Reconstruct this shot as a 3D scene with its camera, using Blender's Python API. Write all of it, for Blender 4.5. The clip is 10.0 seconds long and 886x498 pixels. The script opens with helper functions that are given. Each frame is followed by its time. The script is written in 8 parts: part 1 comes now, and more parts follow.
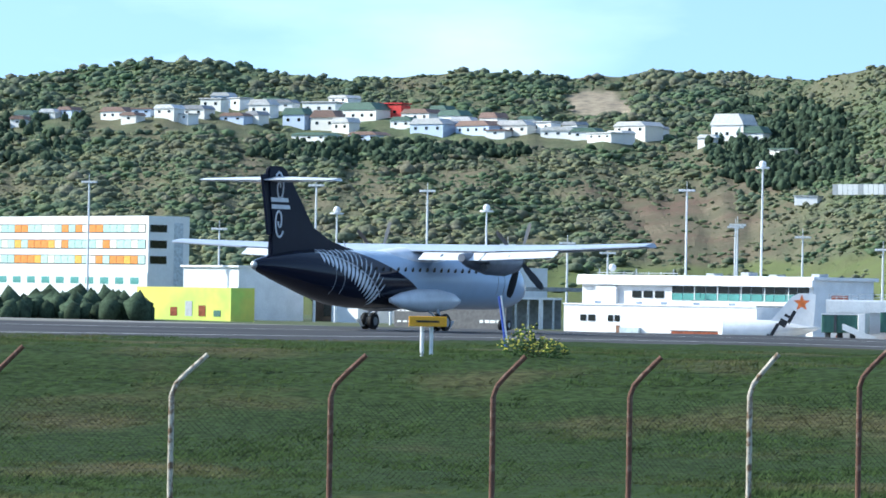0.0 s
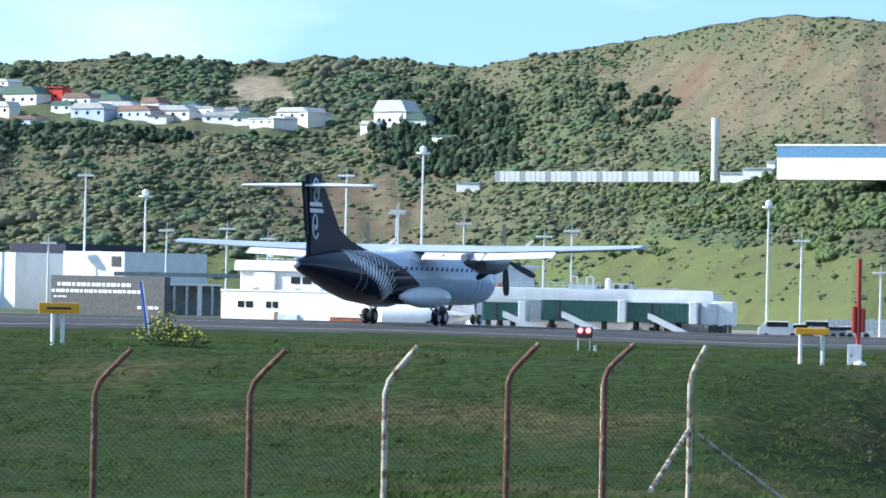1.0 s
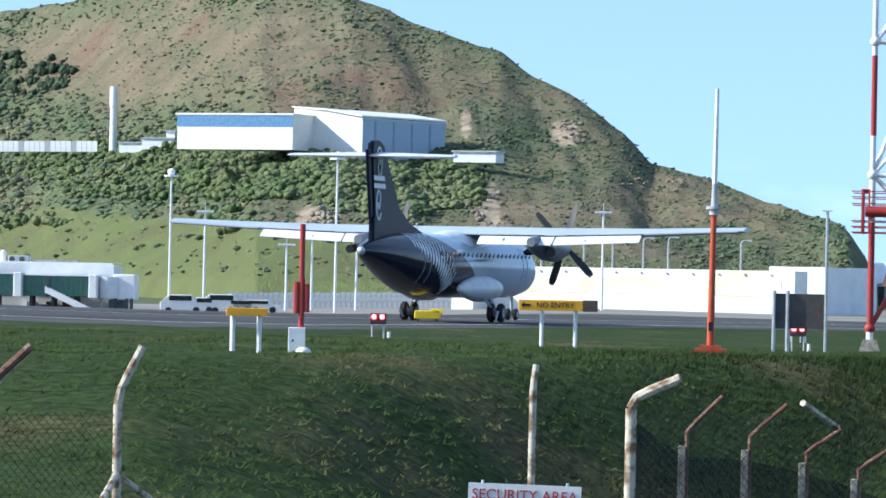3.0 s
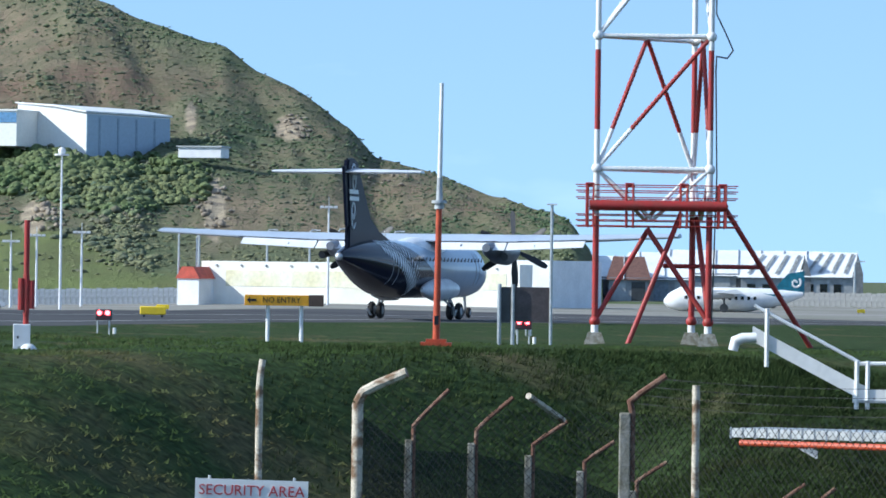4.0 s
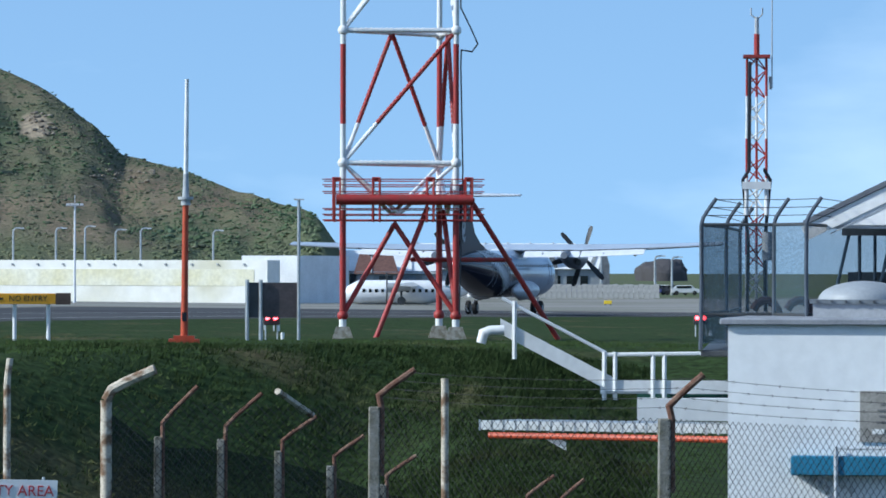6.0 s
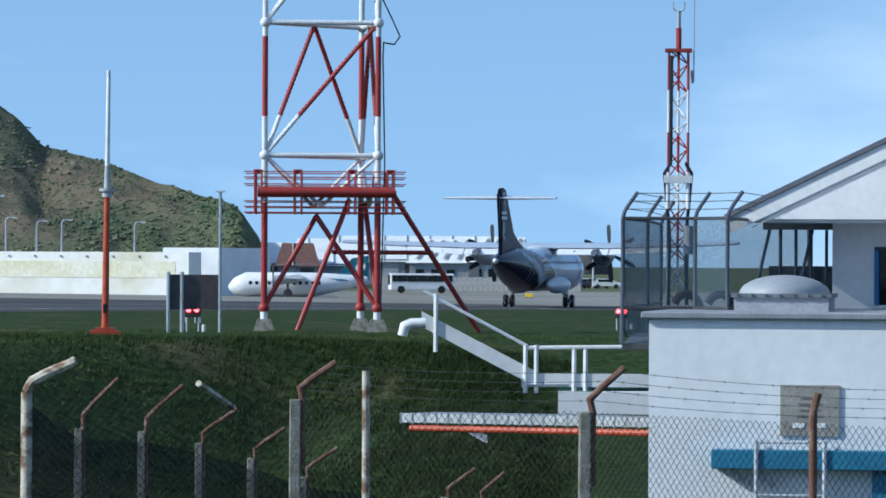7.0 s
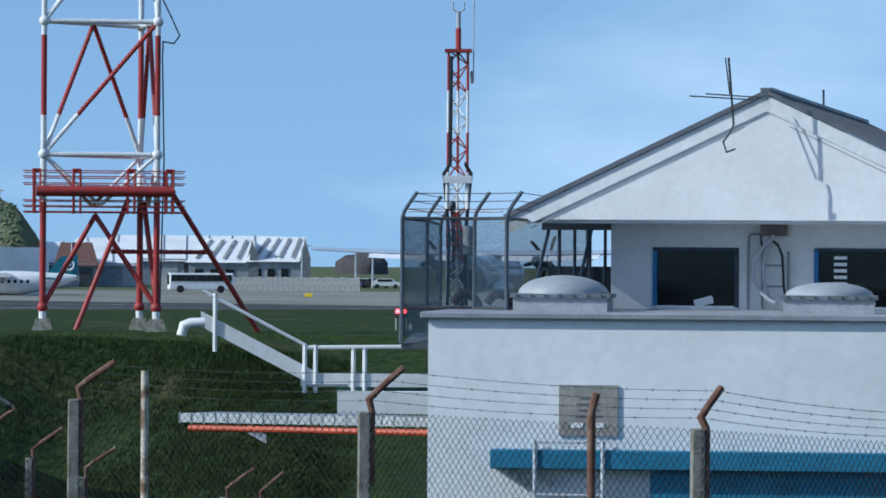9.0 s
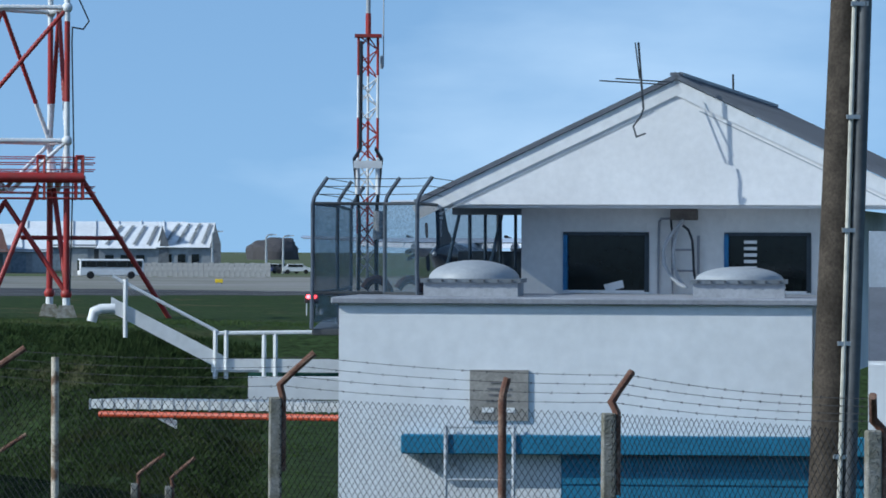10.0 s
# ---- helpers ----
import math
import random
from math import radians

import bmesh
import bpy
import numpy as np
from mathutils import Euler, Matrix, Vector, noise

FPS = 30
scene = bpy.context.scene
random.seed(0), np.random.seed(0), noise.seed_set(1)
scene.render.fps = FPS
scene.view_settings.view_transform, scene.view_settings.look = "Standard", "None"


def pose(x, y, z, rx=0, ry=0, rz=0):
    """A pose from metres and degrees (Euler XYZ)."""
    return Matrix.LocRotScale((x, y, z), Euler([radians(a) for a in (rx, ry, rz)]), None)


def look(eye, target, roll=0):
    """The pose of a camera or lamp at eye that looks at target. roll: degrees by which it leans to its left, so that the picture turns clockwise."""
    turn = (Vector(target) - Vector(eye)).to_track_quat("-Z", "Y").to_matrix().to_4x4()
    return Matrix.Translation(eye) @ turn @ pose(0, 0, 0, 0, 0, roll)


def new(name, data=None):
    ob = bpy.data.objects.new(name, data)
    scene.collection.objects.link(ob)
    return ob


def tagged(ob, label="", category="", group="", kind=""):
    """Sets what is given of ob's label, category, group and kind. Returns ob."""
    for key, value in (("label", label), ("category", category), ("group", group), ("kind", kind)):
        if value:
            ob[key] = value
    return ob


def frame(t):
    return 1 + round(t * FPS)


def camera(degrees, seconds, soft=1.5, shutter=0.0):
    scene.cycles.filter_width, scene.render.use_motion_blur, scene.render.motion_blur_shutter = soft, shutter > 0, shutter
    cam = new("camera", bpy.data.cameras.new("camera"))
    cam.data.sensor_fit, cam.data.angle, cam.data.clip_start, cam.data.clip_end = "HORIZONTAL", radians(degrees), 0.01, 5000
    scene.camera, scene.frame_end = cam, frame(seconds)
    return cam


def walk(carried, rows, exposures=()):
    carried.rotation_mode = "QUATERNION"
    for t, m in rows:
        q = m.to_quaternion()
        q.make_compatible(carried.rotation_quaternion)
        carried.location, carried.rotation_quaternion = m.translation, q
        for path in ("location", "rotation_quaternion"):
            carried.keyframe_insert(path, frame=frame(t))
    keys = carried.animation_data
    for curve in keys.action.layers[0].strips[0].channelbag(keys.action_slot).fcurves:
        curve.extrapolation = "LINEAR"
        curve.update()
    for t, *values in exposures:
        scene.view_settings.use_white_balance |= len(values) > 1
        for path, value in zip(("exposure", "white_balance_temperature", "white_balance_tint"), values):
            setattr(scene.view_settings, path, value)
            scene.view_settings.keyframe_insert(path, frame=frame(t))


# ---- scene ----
cam = camera(11.6, 10.0, soft=1.7)
PATH = [  # seconds, x, y, pitch, roll, yaw
    (0, 4.76, -24.19, 0.628, 0.981, 18.060),
    (0.5, 4.76, -24.16, 0.563, 1.054, 15.478),
    (1, 3.57, -18.16, 0.532, 1.159, 13.638),
    (1.5, 1.41, -7.18, 0.443, 1.136, 12.246),
    (2, 0.00, 0.00, 0.300, 1.215, 9.535),
    (2.5, 0.00, 0.00, 0.199, 1.085, 7.289),
    (3, 0.00, 0.00, 0.328, 1.152, 5.720),
    (3.2, 0.00, 0.00, 0.383, 1.116, 4.730),
    (4.5, 0.00, 0.00, 0.266, 0.529, 1.094),
    (5, 0.00, 0.00, 0.260, 0.262, -0.000),
    (5.5, 0.00, 0.00, 0.297, 0.128, -0.759),
    (7, 0.00, 0.00, 0.186, 0.298, -2.235),
    (7.5, 0.00, 0.00, 0.164, 0.452, -3.133),
    (8, 0.00, 0.00, 0.237, 0.477, -3.659),
    (8.5, 0.00, 0.00, 0.257, 0.457, -4.275),
    (9, 0.00, 0.00, 0.201, 0.398, -5.131),
    (9.5, 0.00, 0.00, 0.153, 0.401, -5.761),
    (10, 0.00, 0.00, 0.012, 0.245, -6.308),
]
walk(cam, [(t, pose(x, y, 2.0, 90 + p, 0, w) @ pose(0, 0, 0, 0, 0, r)) for t, x, y, p, r, w in PATH],
     exposures=[(0, 0.64, 6020, 4), (1.0, 0.64, 6050, 4), (2.0, 0.64, 6220, 6), (3.2, 0.53, 6150, 6), (4.3, 0.24, 5900, 4), (7, -0.12, 5700, 3), (10, -0.33, 5650, 3)])

# ---- light: sun from the left and a little behind, blue sky with thin cloud ----
SUN_EL, SUN_AZ = radians(31), radians(-101)
world = bpy.data.worlds.new("sky")
scene.world = world
world.use_nodes = True
wn, wl = world.node_tree.nodes, world.node_tree.links
sky = wn.new("ShaderNodeTexSky")
sky.sky_type, sky.sun_disc, sky.sun_elevation, sky.sun_rotation = "NISHITA", False, SUN_EL, SUN_AZ
sky.air_density, sky.dust_density, sky.ozone_density = 1.0, 0.4, 2.0
coord = wn.new("ShaderNodeTexCoord")
stretch = wn.new("ShaderNodeMapping")
stretch.inputs["Scale"].default_value = (5, 5, 16)
puffs = wn.new("ShaderNodeTexNoise")
puffs.inputs["Scale"].default_value, puffs.inputs["Detail"].default_value = 1.1, 7
band = wn.new("ShaderNodeMapRange")
band.inputs["From Min"].default_value, band.inputs["From Max"].default_value = 0.5, 0.78
band.inputs["To Max"].default_value = 0.4
cloud = wn.new("ShaderNodeMix")
cloud.data_type = "RGBA"
cloud.inputs["B"].default_value = (7.5, 8.2, 8.8, 1)
high = wn.new("ShaderNodeVectorMath")  # the clear part of the sky comes down to the horizon, as over the sea
high.operation, high.inputs[1].default_value = "ADD", (0, 0, 0.2)
norm = wn.new("ShaderNodeVectorMath")
norm.operation = "NORMALIZE"
wl.new(coord.outputs["Generated"], high.inputs[0])
wl.new(high.outputs["Vector"], norm.inputs[0])
wl.new(norm.outputs["Vector"], sky.inputs["Vector"])
wl.new(coord.outputs["Generated"], stretch.inputs["Vector"])
wl.new(stretch.outputs["Vector"], puffs.inputs["Vector"])
wl.new(puffs.outputs["Fac"], band.inputs["Value"])
wl.new(band.outputs["Result"], cloud.inputs["Factor"])
wl.new(sky.outputs["Color"], cloud.inputs["A"])
wl.new(cloud.outputs["Result"], wn["Background"].inputs["Color"])
wn["Background"].inputs["Strength"].default_value = 0.19
sun = new("sun", bpy.data.lights.new("sun", "SUN"))
sun.data.energy, sun.data.angle, sun.data.color = 4.8, radians(0.5), (1.0, 0.95, 0.87)
sun.matrix_world = look((0, 0, 0), (-math.sin(SUN_AZ) * math.cos(SUN_EL), -math.cos(SUN_AZ) * math.cos(SUN_EL), -math.sin(SUN_EL)))

# ---- materials ----
MATS = {}


def mat(name, col, rough=0.6, metal=0.0, var=0.15, scale=2.0, bump=0.0, col2=None, lo=0.4, hi=0.65, fine=9.0, emit=0.0, ior=1.45, rand=0.0, spec=0.5):
    """A surface with grain at two sizes (scale and scale x fine per metre) and, where given, a second colour in patches."""
    if name in MATS:
        return MATS[name]
    m = bpy.data.materials.new(name)
    m.use_nodes = True
    n, l = m.node_tree.nodes, m.node_tree.links
    p = n["Principled BSDF"]
    p.inputs["Roughness"].default_value, p.inputs["Metallic"].default_value, p.inputs["IOR"].default_value = rough, metal, ior
    p.inputs["Specular IOR Level"].default_value = 0.06 if rough >= 0.85 and not metal else spec
    tc = n.new("ShaderNodeTexCoord")
    big, small = n.new("ShaderNodeTexNoise"), n.new("ShaderNodeTexNoise")
    big.inputs["Scale"].default_value, small.inputs["Scale"].default_value = scale, scale * fine
    big.inputs["Detail"].default_value, small.inputs["Detail"].default_value = 6, 4
    l.new(tc.outputs["Object"], big.inputs["Vector"])
    l.new(tc.outputs["Object"], small.inputs["Vector"])
    mix = n.new("ShaderNodeMix")
    mix.data_type = "RGBA"
    mix.inputs["A"].default_value = (*col, 1)
    mix.inputs["B"].default_value = (*(col2 or [c * (1 - 2 * var) for c in col]), 1)
    mr = n.new("ShaderNodeMapRange")
    mr.inputs["From Min"].default_value, mr.inputs["From Max"].default_value = lo, hi
    l.new(big.outputs["Fac"], mr.inputs["Value"])
    l.new(mr.outputs["Result"], mix.inputs["Factor"])
    grain = n.new("ShaderNodeMapRange")
    grain.inputs["From Min"].default_value, grain.inputs["From Max"].default_value = 0.3, 0.7
    grain.inputs["To Min"].default_value, grain.inputs["To Max"].default_value = 1 - var, 1 + var
    l.new(small.outputs["Fac"], grain.inputs["Value"])
    mul = n.new("ShaderNodeVectorMath")
    mul.operation = "SCALE"
    l.new(mix.outputs["Result"], mul.inputs["Vector"])
    l.new(grain.outputs["Result"], mul.inputs["Scale"])
    out = mul
    if rand:
        geo = n.new("ShaderNodeNewGeometry")
        rr = n.new("ShaderNodeMapRange")
        rr.inputs["To Min"].default_value, rr.inputs["To Max"].default_value = 1 - rand, 1 + rand
        l.new(geo.outputs["Random Per Island"], rr.inputs["Value"])
        out = n.new("ShaderNodeVectorMath")
        out.operation = "SCALE"
        l.new(mul.outputs["Vector"], out.inputs["Vector"])
        l.new(rr.outputs["Result"], out.inputs["Scale"])
    l.new(out.outputs["Vector"], p.inputs["Base Color"])
    if bump:
        b = n.new("ShaderNodeBump")
        b.inputs["Strength"].default_value, b.inputs["Distance"].default_value = min(1.0, bump), 0.02 + bump * 0.05
        l.new(small.outputs["Fac"], b.inputs["Height"])
        l.new(b.outputs["Normal"], p.inputs["Normal"])
    if emit:
        p.inputs["Emission Color"].default_value, p.inputs["Emission Strength"].default_value = (*col, 1), emit
    MATS[name] = m
    return m


WHITE = mat("white_paint", (0.8, 0.8, 0.79), 0.45, var=0.06, scale=0.7)
WALLW = mat("white_wall", (0.78, 0.79, 0.8), 0.8, var=0.05, scale=0.5, bump=0.15)
CREAM = mat("stained_concrete_wall", (0.78, 0.77, 0.72), 0.8, var=0.05, scale=0.12, col2=(0.6, 0.57, 0.42), lo=0.52, hi=0.75)
GREY = mat("grey_paint", (0.42, 0.44, 0.46), 0.5, var=0.08)
DGREY = mat("dark_grey", (0.06, 0.065, 0.07), 0.5, var=0.15)
STEEL = mat("galvanised_steel", (0.5, 0.52, 0.53), 0.45, 0.7, var=0.12, scale=4)
REDP = mat("red_paint", (0.37, 0.03, 0.028), 0.5, var=0.18, scale=3, col2=(0.28, 0.045, 0.035))
ORANGE = mat("orange_red_paint", (0.5, 0.075, 0.028), 0.5, var=0.15)
RUST = mat("rusty_steel", (0.15, 0.072, 0.048), 0.85, 0.1, var=0.3, scale=9, col2=(0.27, 0.18, 0.13), lo=0.5, hi=0.7, bump=0.3)
PALEPOST = mat("flaking_white_post", (0.56, 0.5, 0.41), 0.85, var=0.22, scale=9, col2=(0.2, 0.13, 0.085), lo=0.46, hi=0.6, bump=0.3)
CONC = mat("weathered_concrete", (0.3, 0.29, 0.26), 0.9, var=0.2, scale=9, col2=(0.17, 0.16, 0.12), bump=0.4)
WIRE = mat("dull_wire", (0.045, 0.045, 0.046), 0.8, 0.1, var=0.2, spec=0.1)
TYRE = mat("tyre_rubber", (0.02, 0.02, 0.021), 0.8, var=0.2)
YELLOW = mat("yellow_sign", (0.9, 0.42, 0.025), 0.5, var=0.06)
YBOX = mat("yellow_plastic", (0.95, 0.66, 0.03), 0.5, var=0.05)
BLACK = mat("black_paint", (0.012, 0.013, 0.018), 0.35, var=0.1)
GLASS = mat("dark_window", (0.012, 0.016, 0.015), 0.08, var=0.2, scale=0.8)
TEAL = mat("teal_glass", (0.1, 0.3, 0.27), 0.15, var=0.15, scale=0.3)
GREENP = mat("green_panel", (0.06, 0.16, 0.12), 0.45, var=0.1)
BRICK = mat("brick_red", (0.3, 0.1, 0.06), 0.85, var=0.2, scale=1.5)
BLUEP = mat("blue_paint", (0.03, 0.19, 0.32), 0.5, var=0.1)
ROOFG = mat("grey_metal_roof", (0.16, 0.17, 0.19), 0.5, 0.3, var=0.08)
ASPHALT = mat("asphalt", (0.085, 0.085, 0.088), 0.9, var=0.14, scale=0.05, col2=(0.055, 0.055, 0.06), fine=40)
APRON = mat("worn_apron", (0.27, 0.26, 0.24), 0.9, var=0.12, scale=0.04, col2=(0.19, 0.185, 0.15), fine=30)
GRASS = mat("mown_grass", (0.032, 0.051, 0.017), 0.95, var=0.5, scale=0.16, col2=(0.085, 0.076, 0.038), lo=0.54, hi=0.72, fine=26, bump=0.8)
FIELD = mat("far_field", (0.09, 0.12, 0.05), 0.95, var=0.2, scale=0.02, col2=(0.13, 0.13, 0.09), fine=20)
MARK = mat("worn_white_marking", (0.5, 0.5, 0.48), 0.8, var=0.2)
LEAFM = mat("bush_leaves", (0.105, 0.15, 0.082), 0.9, var=0.25, scale=0.022, col2=(0.185, 0.19, 0.112), lo=0.42, hi=0.6, fine=60, rand=0.14, bump=9)
TREEM = mat("broad_leaves", (0.1, 0.138, 0.062), 0.9, var=0.35, scale=0.04, col2=(0.145, 0.165, 0.085), fine=40, rand=0.2, bump=8)
PINEM = mat("dark_pine_leaves", (0.06, 0.088, 0.055), 0.9, var=0.3, scale=0.3, rand=0.25)
ROCKM = mat("bare_rock", (0.34, 0.29, 0.23), 0.9, var=0.25, scale=0.3, bump=0.5)
REDLIGHT = mat("red_light", (1.0, 0.06, 0.07), 0.4, emit=13.0)
LAMPW = mat("lamp_head", (0.75, 0.76, 0.78), 0.4, var=0.05)

# ---- building helpers ----
K = 784 / math.tan(radians(5.8))


def at(u, d, z=0.0):
    """Bearing u (in 1/7718 rad to the right of straight ahead), distance and height."""
    return Vector((d * math.sin(u / K), d * math.cos(u / K), z))


def near_edge(u):
    return float(np.interp(u, (-3600, -3200, -2800, -2550, -1872, -1284, -979, -770, -358, 0, 423, 782), (105, 114, 124, 138, 152, 136, 141, 160, 196, 220, 252, 272)))


def gz(x, y):
    """Height of the airfield: a gentle fall away from the bank, then the bank's slope and the ditch before the camera."""
    z = max(0.68 - 0.008 * x - 0.005 * y, -1.6)
    d, u = math.hypot(x, y), math.atan2(x, y) * K
    z -= 1.7 * np.interp(u, (-1300, -500), (1, 0)) * max(0.0, min(1.0, (d - near_edge(u) - 95) / 110))  # the apron lies below the runway
    if abs(math.atan2(x, y)) > 1.2:
        return -1.4 if d < 60 else max(-1.4, min(z, -1.4 + (d - 60) * 0.03))
    crest = np.interp(u, (-3000, -2200, -1600, -1300, -1000, -600, -300, 0, 130, 300, 520), (87, 84, 81, 80, 83, 91, 97, 102, 104, 105, 106))
    if d < crest:
        s = min(1.0, (crest - d) / (crest - 27))
        gentle = 2.1 * (1 - (1 - s) ** 2.3)
        pit = np.interp(u, (230, 480), (0, 1)) * max(0.0, min(1.0, (crest - d) / 9))
        gentle += 1.3 * pit
        # the steep bank into a hollow, which rises again to the fence
        q = max(0.0, min(1.0, (crest - d) / 14.0))
        steep = 3.0 * q * q * (3 - 2 * q) * 0.75 + 3.0 * q * 0.25
        rise = max(0.0, min(1.0, (62 - d) / 24))
        steep = steep * (1 - rise) + (z + 1.45) * rise
        mix = float(np.interp(u, (-1300, -600, 0, 420), (0.3, 1, 1, 0)))
        z -= steep * mix + gentle * (1 - mix)
        return max(z, -3.2)
    return max(z, -2.6)


def gat(u, d, up=0.0):
    p = at(u, d)
    return Vector((p.x, p.y, gz(p.x, p.y) + up))


def box(bm, c, s, rz=0.0, m=None):
    r = bmesh.ops.create_cube(bm, size=1, matrix=(m or Matrix.Identity(4)) @ Matrix.Translation(c) @ Matrix.Rotation(rz, 4, "Z") @ Matrix.Diagonal((*s, 1)))
    return r["verts"]


def rod(bm, a, b, r, r2=None, n=8, caps=True):
    a, b = Vector(a), Vector(b)
    d = b - a
    m = Matrix.Translation((a + b) / 2) @ d.to_track_quat("Z", "Y").to_matrix().to_4x4()
    bmesh.ops.create_cone(bm, cap_ends=caps, segments=n, radius1=r, radius2=r if r2 is None else r2, depth=d.length, matrix=m)


def pipe(bm, pts, r, n=8):
    """One bent tube through the points, closed at both ends."""
    pts = [Vector(p) for p in pts]
    rings, side = [], None
    for i, p in enumerate(pts):
        a = (p - pts[i - 1]).normalized() if i else (pts[1] - p).normalized()
        b = (pts[i + 1] - p).normalized() if i + 1 < len(pts) else a
        t = (a + b).normalized() if (a + b).length > 0.01 else a
        side = (side - t * side.dot(t)).normalized() if side and abs(side.dot(t)) < 0.99 else t.orthogonal().normalized()
        other, wide = t.cross(side), 1 / max(0.6, t.dot(a))
        rings.append([bm.verts.new(p + (side * math.cos(k * 2 * math.pi / n) + other * math.sin(k * 2 * math.pi / n)) * r * wide) for k in range(n)])
    for q0, q1 in zip(rings, rings[1:]):
        for k in range(n):
            bm.faces.new((q0[k], q0[(k + 1) % n], q1[(k + 1) % n], q1[k]))
    bm.faces.new(rings[0][::-1])
    bm.faces.new(rings[-1])


def ball(bm, c, r, s=(1, 1, 1), n=12):
    bmesh.ops.create_uvsphere(bm, u_segments=n, v_segments=max(6, n // 2), radius=r, matrix=Matrix.Translation(c) @ Matrix.Diagonal((*s, 1)))


def boxbm(s, bevel=0.0):
    bm = bmesh.new()
    box(bm, (0, 0, 0), s)
    if bevel:
        bmesh.ops.bevel(bm, geom=bm.edges[:], offset=bevel, segments=1, affect="EDGES")
    return bm


def prism(bm, outline, y0, y1, m=None):
    """An outline in x and z, drawn out from y0 to y1."""
    m = m or Matrix.Identity(4)
    a = [bm.verts.new(m @ Vector((x, y0, z))) for x, z in outline]
    b = [bm.verts.new(m @ Vector((x, y1, z))) for x, z in outline]
    n = len(a)
    bm.faces.new(a)
    bm.faces.new(b[::-1])
    for i in range(n):
        bm.faces.new((a[i], b[i], b[(i + 1) % n], a[(i + 1) % n]))


def part(name, bm, material, parent=None, label="", smooth=False, m=None):
    me = bpy.data.meshes.new(name)
    bmesh.ops.recalc_face_normals(bm, faces=bm.faces[:])
    bm.to_mesh(me)
    bm.free()
    me.materials.append(material)
    if smooth:
        me.polygons.foreach_set("use_smooth", [True] * len(me.polygons))
        me.set_sharp_from_angle(angle=radians(40))
    ob = new(name, me)
    if parent:
        ob.parent = parent
    if m:
        ob.matrix_basis = m
    if label:
        tagged(ob, label)
    return ob


def thing(name, m, label, category, group="", kind=""):
    ob = new(name)
    ob.matrix_basis = m
    return tagged(ob, label, category, group, kind)


def sheet(name, verts, faces, materials, index=None, smooth=True):
    me = bpy.data.meshes.new(name)
    me.from_pydata(verts, [], faces)
    for mt in materials:
        me.materials.append(mt)
    if index is not None:
        me.polygons.foreach_set("material_index", index)
    me.polygons.foreach_set("use_smooth", [smooth] * len(faces))
    me.update()
    return new(name, me)


def facing(u, turn=0.0):
    """Turn about z for a thing at bearing u whose front (its -y side) faces the viewer, turned further to its right by turn."""
    return -u / K + radians(turn)


# ---- ground: one sheet in rings and rays, finer ahead ----
def build_ground():
    us = [radians(a) * K for a in np.concatenate([np.arange(-180, -34, 6), np.arange(-34, 20, 0.4), np.arange(20, 180, 6)])]
    verts, rows = [], []
    for u in us:
        e = near_edge(u)
        ds = np.concatenate([np.geomspace(2, 25, 10)[:-1], np.linspace(25, e, 96)[:-1], np.linspace(e, 330, 14)[:-1], np.linspace(330, 560, 8)[:-1], np.geomspace(560, 4800, 14)])
        for d in ds:
            p = gat(u, d)
            near = 25 < d < e - 1
            bump = 0.10 * noise.noise((p.x * 0.35, p.y * 0.35, 0)) + 0.06 * noise.noise((p.x * 1.3, p.y * 1.3, 3)) if near else 0
            verts.append((p.x, p.y, p.z + bump))
    n, k = len(us), len(ds)
    faces, idx = [], []
    for i in range(n):
        j = (i + 1) % n
        for r in range(k - 1):
            faces.append((i * k + r, j * k + r, j * k + r + 1, i * k + r + 1))
            idx.append(0 if r < 104 else 1 if r < 117 else 2 if r < 124 else 3)
    centre = len(verts)
    verts.append((0, 0, -1.4))
    for i in range(n):
        faces.append((centre, (i + 1) % n * k, i * k))
        idx.append(0)
    g = sheet("ground", verts, faces, [GRASS, ASPHALT, APRON, FIELD], idx)
    tagged(g, "grass bank, dark asphalt runway and grey apron of an airfield", "ground", kind="structure")


build_ground()


def grass_tufts():
    """Uneven grass on the bank, in fine blades."""
    rnd = np.random.RandomState(2)
    verts, faces = [], []
    while len(faces) < 210000:
        u, d = rnd.uniform(-4900, 1500), rnd.uniform(27, 118)
        p = at(u, d)
        lush = noise.noise((p.x * 0.25, p.y * 0.12, 0)) + 0.5 * noise.noise((p.x * 1.1, p.y * 0.5, 4))
        if lush < rnd.uniform(-0.95, 0.2):
            continue
        g = gz(p.x, p.y)
        for _ in range(5):
            x, y = p.x + rnd.normal(0, 0.12), p.y + rnd.normal(0, 0.12)
            h = rnd.uniform(0.01, 0.085) * (1.0 + 0.8 * lush)
            w, lean, a = rnd.uniform(0.014, 0.034), rnd.normal(0, 0.1), rnd.uniform(-0.7, 0.7)
            k = len(verts)
            verts.extend(((x - w * math.cos(a), y - w * math.sin(a), g - 0.015), (x + w * math.cos(a), y + w * math.sin(a), g - 0.015), (x + lean, y + rnd.uniform(0.05, 0.22), g + h)))
            faces.append((k, k + 1, k + 2))
    blades = mat("grass_blades", (0.036, 0.058, 0.018), 0.9, var=0.55, scale=0.16, col2=(0.08, 0.075, 0.034), lo=0.52, hi=0.7, fine=10, rand=0.15)
    tagged(sheet("bank_grass", verts, faces, [blades], smooth=False), "rough uneven grass on the bank", "grass", kind="stuff")


grass_tufts()


